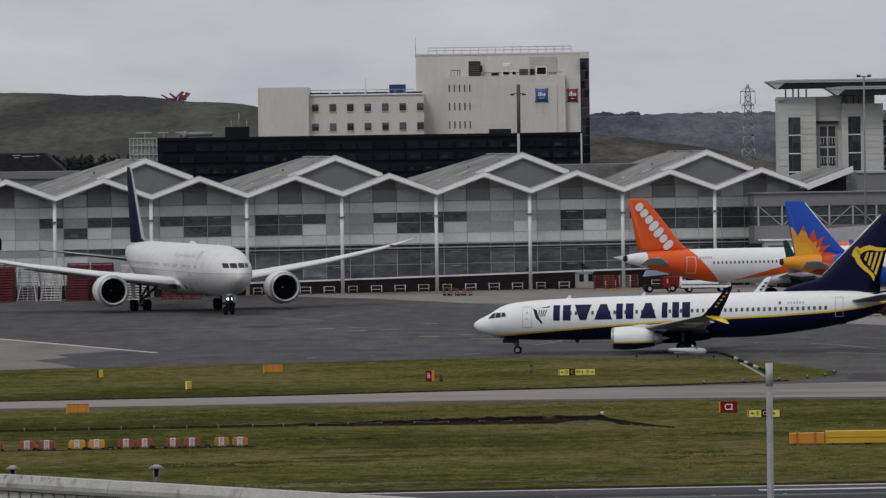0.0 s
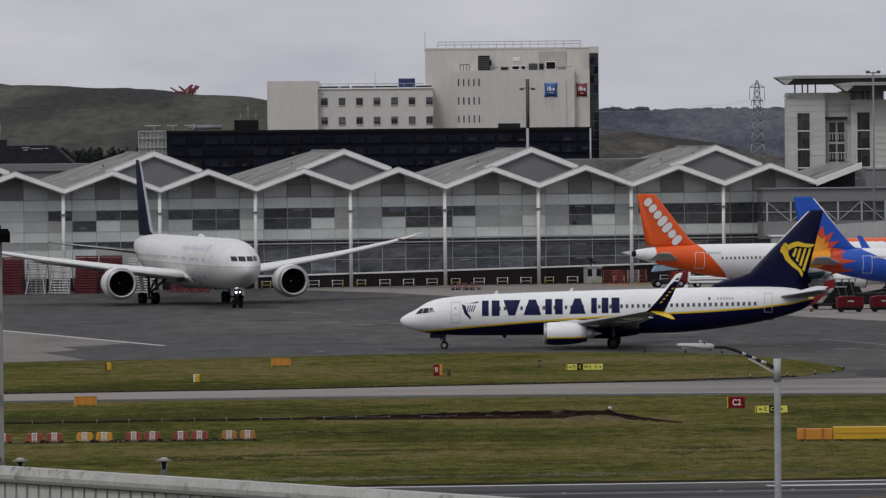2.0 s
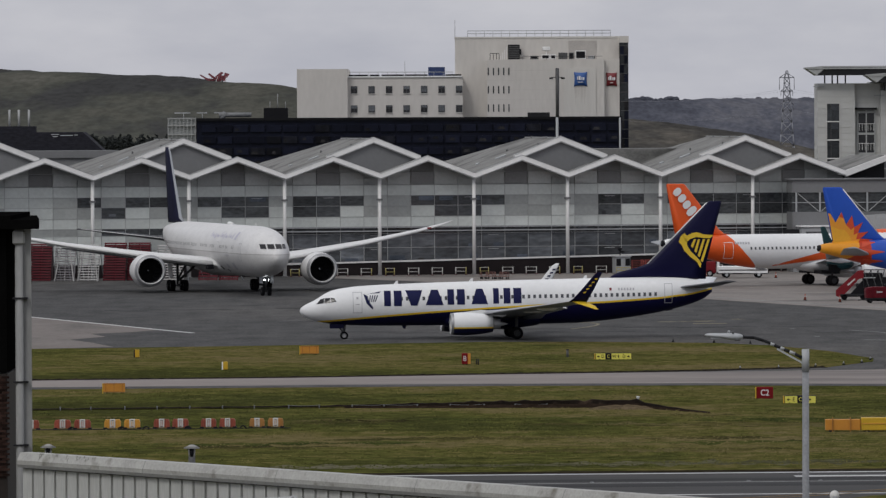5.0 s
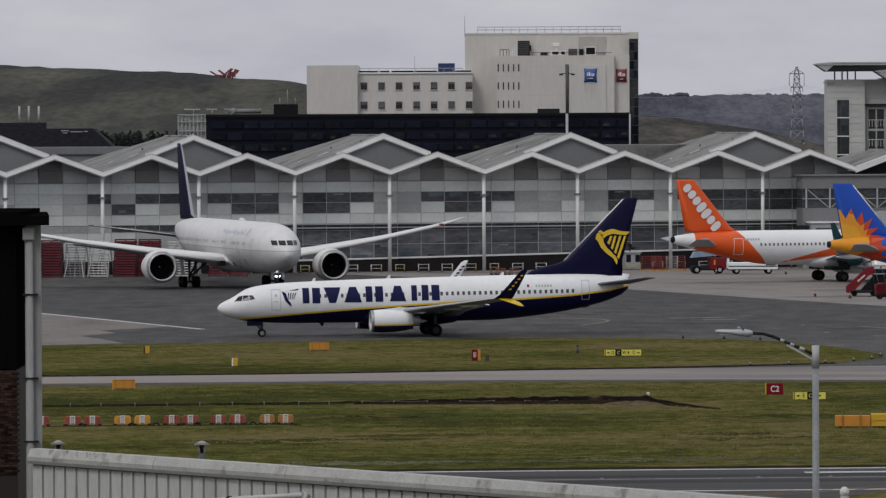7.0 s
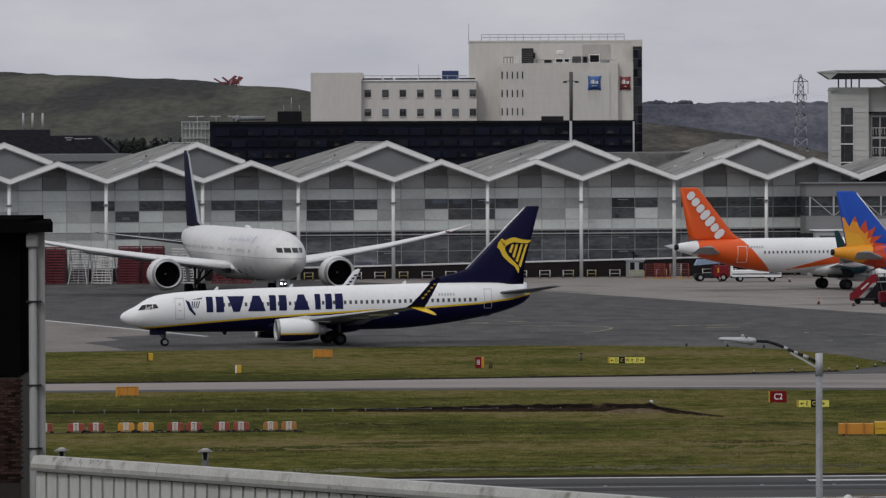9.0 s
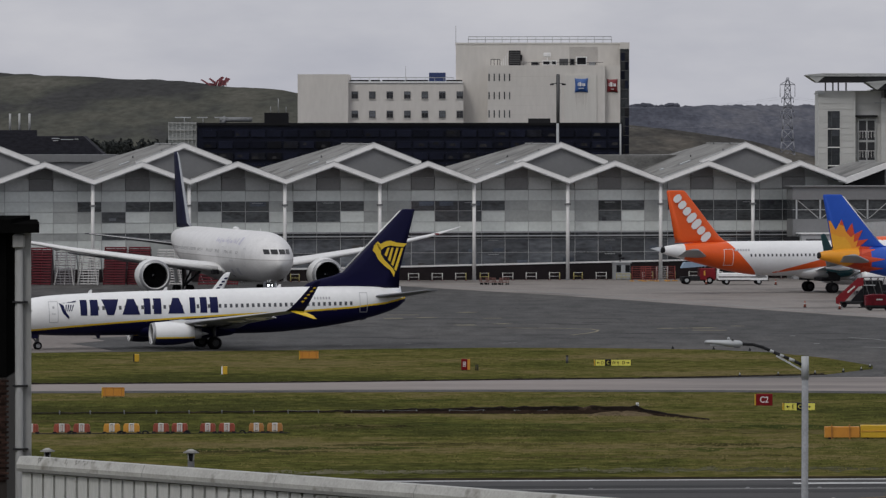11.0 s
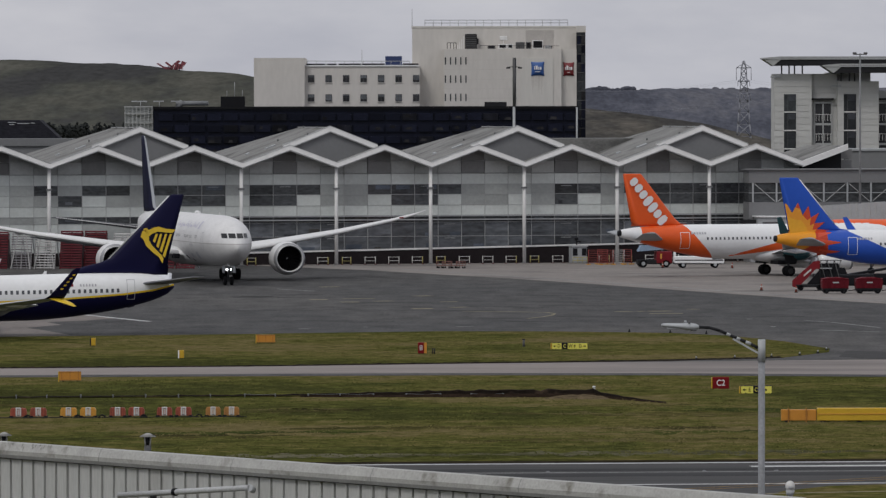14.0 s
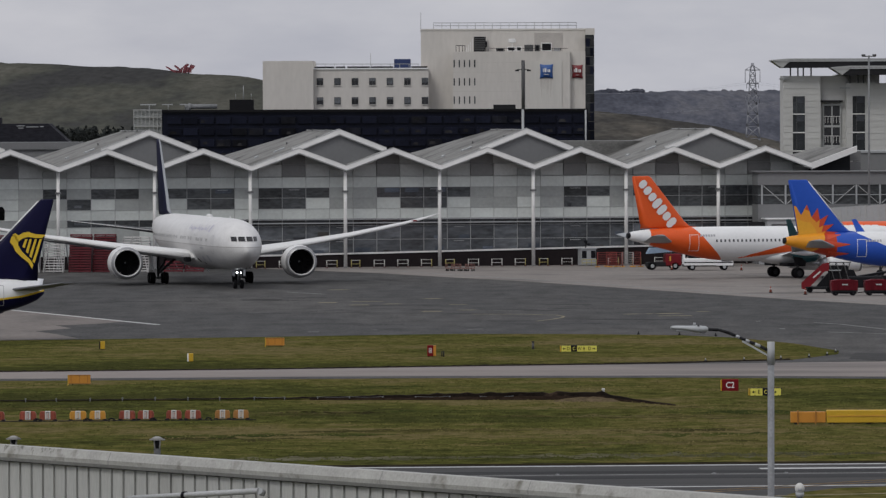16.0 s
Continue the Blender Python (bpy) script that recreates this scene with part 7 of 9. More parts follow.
def trench():
    """A dug cut along the grass: dark soil bank, spoil heap and a line of stakes."""
    rng = random.Random(8)
    bm = bmesh.new()
    rows = []
    n = 150
    for k in range(n + 1):
        x = -62 + (16.6 + 62) * k / n
        y = float(np.interp(x, [-62, -30, -14, 1.5, 11.9, 13.4, 16.7], [448.0, 451.9, 453.4, 453.6, 453.2, 449.8, 443.5]))
        h = float(np.interp(x, [-62, -30, -10, 1, 8, 12, 13, 15, 16.7], [0.09, 0.11, 0.17, 0.40, 0.50, 0.48, 0.28, 0.12, 0.05])) * (1 + 0.45 * noise.noise((x * 1.4, 0, 3)))
        front = float(np.interp(x, [-10, 1], [0.35, 1.5]))
        rows.append([bm.verts.new((x, y - front, -0.02)), bm.verts.new((x, y - 0.25 - 0.45 * front, h * 0.42)), bm.verts.new((x, y - 0.25, h * 0.45)), bm.verts.new((x, y - 0.15, h * 0.95)), bm.verts.new((x, y + 0.2, h)), bm.verts.new((x, y + 1.6, 0.6 * h)), bm.verts.new((x, y + 3.4, -0.02))])
    for a, b in zip(rows, rows[1:]):
        for k in range(6):
            f = bm.faces.new((a[k], b[k], b[k + 1], a[k + 1]))
            f.material_index = (2, 2, 0, 0, 1, 1)[k] if a[0].co.x > -9 or k > 1 else 1
    tagged(link("soil_bank", bm, [SOIL, GRASS, SUBSOIL]), "dark cut soil bank along the grass", "bank", kind="structure")
    bm = bmesh.new()
    rows = []
    for k in range(31):
        x = 8.4 + 4.8 * k / 30
        h = 0.27 * math.sin(math.pi * k / 30) ** 0.8 * (1 + 0.3 * noise.noise((x * 2, 1, 1)))
        rows.append([bm.verts.new((x, 448.9 + d, h * q - 0.01)) for d, q in ((0, 0), (0.9, 0.75), (1.8, 1.0), (2.5, 0.4), (3.0, 0))])
    for a, b in zip(rows, rows[1:]):
        for k in range(4):
            bm.faces.new((a[k], b[k], b[k + 1], a[k + 1]))
    tagged(link("spoil_heap", smooth(bm), surface("dry_spoil", (0.105, 0.080, 0.050), 0.95, vary=0.7, size=0.4, bump=0.05, spec=0.0)), "low heap of dry brown spoil", "soil", kind="structure")
    for k in range(22):
        x = -42 + 2.27 * k + rng.uniform(-0.1, 0.1)
        y = float(np.interp(x, [-62, -30, -14, 1.5, 11.9], [448.0, 451.9, 453.4, 453.6, 453.2]))
        s = thing("fence_stake", "short pale stake beside the cut bank", "stake", "stakes along the bank", at=pose(x, y - 0.42, 0))
        part("stake", box(-0.03, 0.03, -0.03, 0.03, 0, 0.17), GEAR_STEEL, s)
        part("cap", box(-0.055, 0.055, -0.04, 0.04, 0.17, 0.25), GEAR_STEEL, s)
    rope = thing("stake_line", "pale sagging line strung along the stakes", "rope", at=pose(0, 0, 0))
    for k in (13, 15, 16, 18, 20):
        a, b = -42 + 2.27 * k, -42 + 2.27 * (k + 1)
        ya, yb = (float(np.interp(q, [-62, -30, -14, 1.5, 11.9], [448.0, 451.9, 453.4, 453.6, 453.2])) - 0.42 for q in (a, b))
        line = [(a + (b - a) * u / 6, ya + (yb - ya) * u / 6, 0.23 - 0.05 * math.sin(math.pi * u / 6)) for u in range(7)]
        part("strand", swept(line, 0.011, 5), GEAR_STEEL, rope)
    s = thing("fence_stake", "taller pale stake at the end of the bank", "stake", at=pose(11.95, 453.4, 0))
    part("stake", tube((0, 0, 0), (0, 0, 0.62), 0.09, n=8), GREY_PAINT, s)
    part("cap", tube((0, 0, 0.62), (0, 0, 0.72), 0.11, n=8), WHITE_PAINT, s)


trench()


def grass_tufts():
    """Leaning tufts scattered over the mown grass, thicker where the growth is rough."""
    rng = np.random.default_rng(14)
    xy = []
    while len(xy) < 46000:
        x, y = rng.uniform(-46, 46), rng.uniform(366, 588)
        front = 372.5 + 0.0825 * x < y < 484 + 0.05 * min(x, 0) and not -2.0 < y - (453.2 + 0.05 * min(x, 0)) < 2.2
        back = np.interp(x, [-46, -33.4, -16, 1.7, 19.8, 29, 33], [505, 505, 508, 513.5, 519, 525, 540]) < y < np.interp(x, [-46, -38, -18, -8, 2, 12, 22, 27, 31, 33], [569, 571, 576.5, 580.5, 583.5, 583, 578.5, 571.5, 557, 541]) and x < 33
        if (front or back) and noise.noise((x * 0.12, y * 0.05, 0.3)) + rng.uniform(-0.7, 0.7) > -0.25:
            xy.append((x, y))
    xy = np.array(xy)
    n = len(xy)
    w, h = rng.uniform(0.02, 0.07, n), rng.uniform(0.03, 0.07, n)
    verts = np.zeros((n, 4, 3))
    verts[:, :, :2] = xy[:, None, :]
    verts[:, 0, 0] -= w
    verts[:, 1, 0] += w
    verts[:, 2, 0] += w * rng.uniform(0.2, 0.8, n)
    verts[:, 3, 0] -= w * rng.uniform(0.2, 0.8, n)
    verts[:, 2, 1] += h * 1.6
    verts[:, 3, 1] += h * 1.6
    verts[:, 2, 2] = h
    verts[:, 3, 2] = h * rng.uniform(0.6, 1.0, n)
    verts[:, :, 2] += 0.028
    me = bpy.data.meshes.new("grass_tufts")
    me.from_pydata(verts.reshape(-1, 3).tolist(), [], np.arange(n * 4).reshape(n, 4).tolist())
    m = turf("tuft_grass", TUFT_TONES, 3.2, 26.0, 0.8, stretch=(0.7, 1, 1), per_island=0.15, grain=0.4, rough=0.72)
    me.materials.append(m)
    tagged(new("grass_tufts", me), "short green and straw tufts in the mown grass", "grass", kind="stuff")


grass_tufts()

WORN = turf("worn_grass", ((0.036, 0.033, 0.015), (0.058, 0.053, 0.019), (0.078, 0.068, 0.026), (0.098, 0.082, 0.040)), 1.6, 9.0, 0.35, stretch=(0.6, 1, 1), grain=0.4)
RANK = turf("rank_grass", ((0.030, 0.036, 0.013), (0.046, 0.054, 0.016), (0.062, 0.066, 0.020), (0.085, 0.081, 0.028)), 1.6, 9.0, 0.35, stretch=(0.6, 1, 1), grain=0.4)


PATCHES = []


def grass_patch(x0, x1, y0, y1, material, label, seed, wide=2.1):
    """A ragged long patch of different growth in the mown grass."""
    n = 46
    near, far = [], []
    for k in range(n + 1):
        q = k / n
        x = x0 + (x1 - x0) * q
        mid, half = y0 + (y1 - y0) * q, wide * math.sin(math.pi * q) ** 0.5
        near.append((x, mid - half * max(0.12, 0.8 + 1.6 * noise.noise((x * 0.9, seed, 0)) + 0.7 * noise.noise((x * 3.1, seed, 2)))))
        far.append((x, mid + half * max(0.12, 0.8 + 1.6 * noise.noise((x * 0.8, seed, 5)) + 0.7 * noise.noise((x * 2.7, seed, 8)))))
    bm = bmesh.new()
    z = 0.005 + 0.002 * (len(PATCHES) % 5)
    PATCHES.append(seed)
    a = [bm.verts.new((x, y, z)) for x, y in near]
    b = [bm.verts.new((x, y + 0.05, z)) for x, y in far]
    for k in range(n):
        bm.faces.new((a[k], a[k + 1], b[k + 1], b[k]))
    tagged(link("grass_patch", bm, material), label, "grass", kind="structure")


for k, (x0, x1, y0, y1) in enumerate(((-15, -4, 433.5, 434.5), (-9, 9, 408, 410.5), (13, 24, 428, 428.5), (-36, -22, 440.5, 441.5), (2, 20, 393, 395.5), (-20, -8, 398.5, 400), (9, 19, 440, 440.5))):
    grass_patch(x0, x1, y0, y1, WORN, "worn brown streak in the mown grass", k * 3.1)
for k, (x0, x1, y0, y1) in enumerate(((-4.5, 11, 435.5, 436.8), (15, 30, 432, 433), (-22, -2, 403, 404.5), (-34, -14, 467, 469), (6, 26, 402, 405), (-6, 16, 474, 475))):
    grass_patch(x0, x1, y0, y1, RANK, "darker streak of rank grass", 40 + k * 2.7)
VERGE = turf("dry_verge", ((0.056, 0.055, 0.030), (0.075, 0.072, 0.040), (0.092, 0.087, 0.053), (0.115, 0.107, 0.072)), 1.6, 9.0, 0.35, stretch=(0.6, 1, 1), grain=0.4)
grass_patch(3, 27, 428.4, 425.0, WORN, "long worn brown streak in the mown grass", 91.0, 2.4)
grass_patch(10, 19.5, 409.6, 408.7, WORN, "worn brown streak in the mown grass", 95.0)
grass_patch(12, 25, 437.6, 433.5, RANK, "darker streak of rank grass", 97.0)
grass_patch(-14, 4, 376.0, 377.6, VERGE, "dry pale verge beside the runway", 103.0, 2.2)
grass_patch(2, 27, 378.0, 380.6, VERGE, "dry pale verge beside the runway", 107.0, 2.6)
RUT = turf("muddy_rut", ((0.020, 0.018, 0.010), (0.033, 0.030, 0.013), (0.046, 0.043, 0.016), (0.066, 0.060, 0.024)), 1.2, 7.0, 0.35, stretch=(0.5, 1, 1), grain=0.4)
for k, (x0, x1, y0, y1) in enumerate(((-12.6, -5.2, 430.6, 431.6), (-10.5, -3.0, 433.6, 434.2), (-29, -12.5, 427.3, 428.4))):
    grass_patch(x0, x1, y0, y1, RUT if k < 2 else RANK, "dark muddy rut in the grass" if k < 2 else "darker streak of rank grass", 70 + k * 4.3)


def turf_lip(name, line, label):
    """The ragged dark edge of turf that stands proud of the paving."""
    bm = bmesh.new()
    rows = []
    for (xa, ya), (xb, yb) in zip(line, line[1:]):
        n = max(2, int((xb - xa) / 0.22))
        for k in range(n):
            x, y = xa + (xb - xa) * k / n, ya + (yb - ya) * k / n
            h = 0.085 + 0.07 * noise.noise((x * 1.3, 4, 0)) + 0.05 * noise.noise((x * 5.1, 7, 0))
            out = 0.5 * noise.noise((x * 0.8, 2, 5))
            rows.append([bm.verts.new((x, y - 0.35 + out, 0.02)), bm.verts.new((x, y - 0.2 + out, h * 0.9)), bm.verts.new((x, y + 0.3 + out, h)), bm.verts.new((x, y + 1.6, 0.03))])
    for a, b in zip(rows, rows[1:]):
        # the lip's near-black face stands in for the shadow along the turf edge
        for k in range(3):
            bm.faces.new((a[k], b[k], b[k + 1], a[k + 1])).material_index = (0, 0, 1)[k]
    tagged(link(name, bm, [SOIL, GRASS]), label, "grass", kind="structure")


turf_lip("turf_edge", [(-60, 502.0), (-33.4, 503.7), (-16, 506.3), (-11, 507.4), (1.7, 511.4), (12, 514.3), (19.8, 516.9), (29, 522.5)], "ragged dark turf edge along the taxiway")


FENCE_RED = surface("fence_red", (0.082, 0.015, 0.020), 0.7, vary=0.35, size=1.0, spec=0.08)
SLIT_FILL = surface("slit_light_fill", (0.10, 0.075, 0.078), 0.7, vary=0.3, size=1.5, spec=0.1)
FENCE_GREY = surface("fence_grey", (0.15, 0.14, 0.148), 0.7, vary=0.3, size=1.0, spec=0.1)
FENCE_WHITE = surface("fence_white", (0.36, 0.35, 0.345), 0.7, vary=0.25, size=1.0, spec=0.15)


# ---- gallery at the terminal's end ----
def gallery():
    g = thing("boarding_gallery", "raised glazed boarding gallery with white diagonal braces", "gallery", kind="structure", at=pose(42.3, 841.5, 0, 0, 0, 6))
    part("roof", box(-0.3, 46, -0.3, 5, 11.95, 12.1), GABLE, g)
    part("upper_band", box(0, 46, 0, 5, 10.3, 11.9), GABLE, g)
    part("glazing", box(0, 46, 0.25, 4.8, 7.8, 10.3), GLASS_DARK, g)
    part("lower_band", box(0, 46, 0, 5, 5.6, 7.8), GABLE, g)
    for k in range(15):
        x = 0.5 + 3.1 * k
        part("post", box(x - 0.1, x + 0.1, -0.05, 0.2, 7.8, 10.3), GREY_PAINT, g)
        bm = bmesh.new()
        a, b = ((x + 0.2, 0.05, 10.2), (x + 2.9, 0.05, 7.9)) if k % 2 == 0 else ((x + 2.9, 0.05, 10.2), (x + 0.2, 0.05, 7.9))
        bar(bm, a, b, 0.09, 0.09, up=(0, 1, 0))
        part("brace", bm, BAR_GREY, g)
    part("transom", box(0, 46, 0.1, 0.22, 8.95, 9.05), GREY_PAINT, g)
    part("undercroft", box(0, 46, 1.2, 5, 0, 5.6), GABLE, g)
    for x in (0.2, 8, 16, 24, 32):
        part("pier", box(x, x + 0.6, 0.1, 0.9, 0, 5.6), GREY_PAINT, g)
    b = part("bridge_head", box(0.6, 6.2, -3.4, -0.05, 3.4, 5.9, bevel=0.05), GREY_PAINT, g, "grey boarding bridge head")
    part("bridge_window", box(1.2, 3.4, -3.5, -3.38, 4.0, 5.3), GLASS_DARK, b)
    part("bridge_roof", box(0.4, 6.4, -3.6, 0, 5.9, 6.05), WHITE_PAINT, b)
    part("bridge_leg", box(4.5, 5.0, -2, -1.5, 0, 3.4), GREY_PAINT, b)
    part("bridge_frame", box(-1.6, 0.4, -3.2, -3.0, 3.6, 5.6), DARK_METAL, b)


gallery()


def jet_bridge():
    """A ribbed boarding tunnel that rises from the gallery's end."""
    j = thing("jet_bridge", "pale grey ribbed boarding tunnel beside the gallery", "jet bridge", kind="structure", at=pose(0, 0, 0))
    a, b = Vector((50.0, 838.0, 6.1)), Vector((66.0, 834.0, 7.2))
    bm = bmesh.new()
    bar(bm, a, b, 2.4, 2.3)
    bmesh.ops.recalc_face_normals(bm, faces=bm.faces)
    part("tunnel", bm, GREY_PAINT, j)
    for k in range(20):
        p = a.lerp(b, (k + 0.5) / 20)
        bm = bmesh.new()
        bar(bm, p, p + (b - a).normalized() * 0.25, 2.55, 2.42)
        bmesh.ops.recalc_face_normals(bm, faces=bm.faces)
        part("tunnel_rib", bm, BAR_GREY, j)
    for q in (0.25, 0.8):
        p = a.lerp(b, q)
        part("leg", tube((p.x, p.y, 0), (p.x, p.y, p.z - 1.0), 0.3, n=12), GREY_PAINT, j)


jet_bridge()


# ---- along the foot of the terminal ----
RAIL_WHITE = surface("rail_white", (0.52, 0.51, 0.49), 0.6, vary=0.2, size=1, spec=0.2)
GATE_YELLOW = surface("gate_yellow", (0.36, 0.31, 0.11), 0.6, vary=0.2, size=1)


def guard_rail(x, y, paint, label, gate=False, end=None):
    at = TERM @ pose(x, y, 0)
    g = thing("guard_rail", label, "railing", "guard rails along the terminal", at=at)
    w = 0.68 if not gate else 0.56
    for s in (-1, 1):
        post = part("post", tube((s * w, 0, 0), (s * w, 0, 1.02), 0.055, n=6), end if end and s > 0 else paint, g)
        part("foot", box(s * w - 0.12, s * w + 0.12, -0.12, 0.12, 0, 0.1), FENCE_RED, post)
    for z in (0.96, 0.5):
        part("rail", tube((-w, 0, z), (w, 0, z), 0.035, n=6), paint if z < 0.6 else RAIL_WHITE, g)


for k in range(8, 30):
    gate = k % 4 == 0
    guard_rail(26.0 + 3.12 * (k - 8), -1.8, GATE_YELLOW if gate else RAIL_WHITE, "yellow gate rail before the terminal" if gate else "white guard rail before the terminal wall", gate, GATE_YELLOW if k % 4 == 3 else None)


RUST_PAINT = surface("worn_red_brown_paint", (0.17, 0.085, 0.075), 0.7, vary=0.3, size=0.5, spec=0.15)


def dolly(x, y, turn):
    d = thing("baggage_dolly", "small empty baggage dolly on the concrete", "dolly", "baggage dollies", at=pose(x, y, 0.05, 0, 0, turn))
    part("deck", box(-0.42, 0.42, -0.45, 0.45, 0.3, 0.38), RUST_PAINT, d)
    for s in (-0.38, 0.38):
        bm = bmesh.new()
        for y in (-0.42, 0.42):
            add_tube(bm, (s, y, 0.3), (s, y, 0.86), 0.035, n=6)
        for z in (0.6, 0.85):
            add_tube(bm, (s, -0.42, z), (s, 0.42, z), 0.035, n=6)
        part("end_frame", bm, RUST_PAINT, d)
    for a in (-0.28, 0.28):
        for b in (-0.4, 0.4):
            part("wheel", tube((a, b - 0.05, 0.12), (a, b + 0.05, 0.12), 0.12, n=10), RUBBER, d)


for k in range(4):
    dolly(2.2 + 0.86 * k, 812 - 0.35 * k, 14 + 50 * (k % 2))


def kiosk():
    k = thing("guard_kiosk", "small grey kiosk with windows before the terminal", "kiosk", at=pose(20.25, 838, 0.05, 0, 0, 14) @ Matrix.Diagonal((0.8, 1, 1, 1)))
    part("wall", box(-1.2, 1.2, 0, 1.8, 0, 2.1, bevel=0.04), GREY_PAINT, k)
    part("roof", box(-1.35, 1.35, -0.15, 1.95, 2.1, 2.24), GREY_PAINT, k)
    part("door_frame", box(-0.12, 0.12, -0.05, 0.02, 0.1, 2.0), GREY_PAINT, k)
    for z in (0.35, 0.75):
        part("guard_bar", tube((-1.3, -0.5, z), (1.1, -0.5, z), 0.05, n=6), GATE_YELLOW, k)
    for x in (-1.3, -0.5, 0.3, 1.1):
        part("guard_post", tube((x, -0.5, 0), (x, -0.5, 0.8), 0.05, n=6), GATE_YELLOW, k)
    for x in (-0.75, 0.75):
        part("window", box(x - 0.38, x + 0.38, -0.04, 0.02, 0.95, 1.88), BLACK, k)
    f = part("floodlight", tube((-0.2, 0.9, 2.28), (-0.2, 0.9, 2.95), 0.08, n=8), BLACK, k)
    part("lamp_head", box(-0.5, 0.05, 0.7, 1.1, 2.9, 3.25, bevel=0.05), BLACK, f)
    part("lamp_head", box(-0.1, 0.5, 0.7, 1.1, 2.6, 2.85, bevel=0.05), BLACK, f)


kiosk()


SITE_RED = surface("site_fence_red", (0.20, 0.045, 0.040), 0.7, vary=0.3, size=0.8, spec=0.15)


def mesh_fence(x, y, w, turn, paint, label):
    f = thing("site_fence", label, "fence", "site fence panels", at=pose(x, y, 0.05, 0, 0, turn))
    for s in (-w / 2, w / 2):
        part("post", tube((s, 0, 0), (s, 0, 1.9), 0.05, n=6), paint, f)
        part("foot", box(s - 0.25, s + 0.25, -0.3, 0.3, 0, 0.1), OCHRE, f)
    for z in np.linspace(0.25, 1.85, 8):
        part("wire", tube((-w / 2, 0, z), (w / 2, 0, z), 0.032, n=5), paint, f)


for k, (x, y) in enumerate(((21.9, 829), (23.6, 828.4), (25.0, 829.2), (23.0, 831), (26.2, 831))):
    mesh_fence(x, y, 1.5, 10 - 15 * k, SITE_RED if k != 2 else FENCE_WHITE, "red wire site fence panel" if k != 2 else "white wire site fence panel")


def cone(x, y):
    c = thing("traffic_cone", "orange traffic cone on the concrete", "traffic cone", "traffic cones", at=pose(x, y, 0.05))
    part("base", box(-0.2, 0.2, -0.2, 0.2, 0, 0.05), BLACK, c)
    part("body", tube((0, 0, 0.05), (0, 0, 0.72), 0.15, 0.04, n=12), BRICKRED, c)
    part("band", tube((0, 0, 0.36), (0, 0, 0.48), 0.112, 0.09, n=12), FADED_WHITE, c)


for x, y in ((37.1, 711.5), (40.45, 703.5), (38.6, 810), (30.0, 812), (27.5, 815)):
    cone(x, y)


def service_van():
    t = thing("service_van", "low white service van with dark trim beside the parked jet", "van", at=pose(34.4, 812, 0.05, 0, 0, 4) @ Matrix.Scale(1.12, 4))
    part("chassis", box(-2.7, 2.7, -0.85, 0.85, 0.42, 0.72, bevel=0.05), DARK_METAL, t)
    part("bed", box(-2.7, 0.95, -0.95, 0.95, 0.52, 1.3, bevel=0.06), WHITE_PAINT, t)
    c = part("cab", prism([(0.9, -0.93, 0.52), (2.85, -0.93, 0.52), (2.85, -0.93, 0.95), (2.6, -0.93, 1.12), (2.1, -0.93, 1.34), (0.95, -0.93, 1.34)], (0, 1.8, 0)), WHITE_PAINT, t)
    part("cab_window", prism([(1.5, -0.95, 0.98), (2.62, -0.95, 0.98), (2.5, -0.95, 1.1), (2.1, -0.95, 1.27), (1.5, -0.95, 1.27)], (0, 1.9, 0)), GLASS_DARK, c)
    part("side_stripe", box(-2.65, 2.75, -0.97, -0.94, 0.82, 0.93), DARK_METAL, t)
    part("bumper", box(2.7, 2.95, -0.9, 0.9, 0.42, 0.72, bevel=0.04), DARK_METAL, t)
    part("tail_post", box(-2.72, -2.5, -0.3, 0.3, 1.25, 1.9), WHITE_PAINT, t)
    for x in (-1.75, 1.85):
        for y in (-0.8, 0.8):
            w = part("wheel", tube((x, y - 0.12, 0.36), (x, y + 0.12, 0.36), 0.36, n=16), RUBBER, t)
            part("hub", tube((x, y - 0.14, 0.36), (x, y + 0.14, 0.36), 0.18, n=12), GREY_PAINT, w)


service_van()


def tug():
    t = thing("loader_vehicle", "red and dark baggage loader beside the tail", "loader", at=pose(28.9, 815, 0.05, 0, 0, 8))
    part("chassis", box(-2.0, 2.2, -0.9, 0.9, 0.4, 0.95, bevel=0.06), DARK_METAL, t)
    part("red_body", box(0.3, 2.3, -1.0, 1.0, 0.5, 2.0, bevel=0.1), RED, t)
    part("amber_panel", box(0.75, 0.95, -1.02, 1.02, 1.1, 1.7), OCHRE, t)
    b = part("belt", prism([(-2.0, -0.7, 2.0), (1.9, -0.7, 2.3), (1.9, -0.7, 2.75), (-1.6, -0.7, 2.75)], (0, 1.4, 0)), surface("pale_blue_tarp", (0.20, 0.27, 0.36), 0.7, vary=0.2, size=1), t, "pale blue covered belt")
    part("mast", box(1.0, 1.2, -0.1, 0.1, 0.9, 2.4), GREY_PAINT, t)
    for x in (-1.4, 1.5):
        for y in (-0.85, 0.85):
            w = part("wheel", tube((x, y - 0.15, 0.48), (x, y + 0.15, 0.48), 0.48, n=16), RUBBER, t)
            part("hub", tube((x, y - 0.17, 0.48), (x, y + 0.17, 0.48), 0.24, n=12), GREY_PAINT, w)


tug()


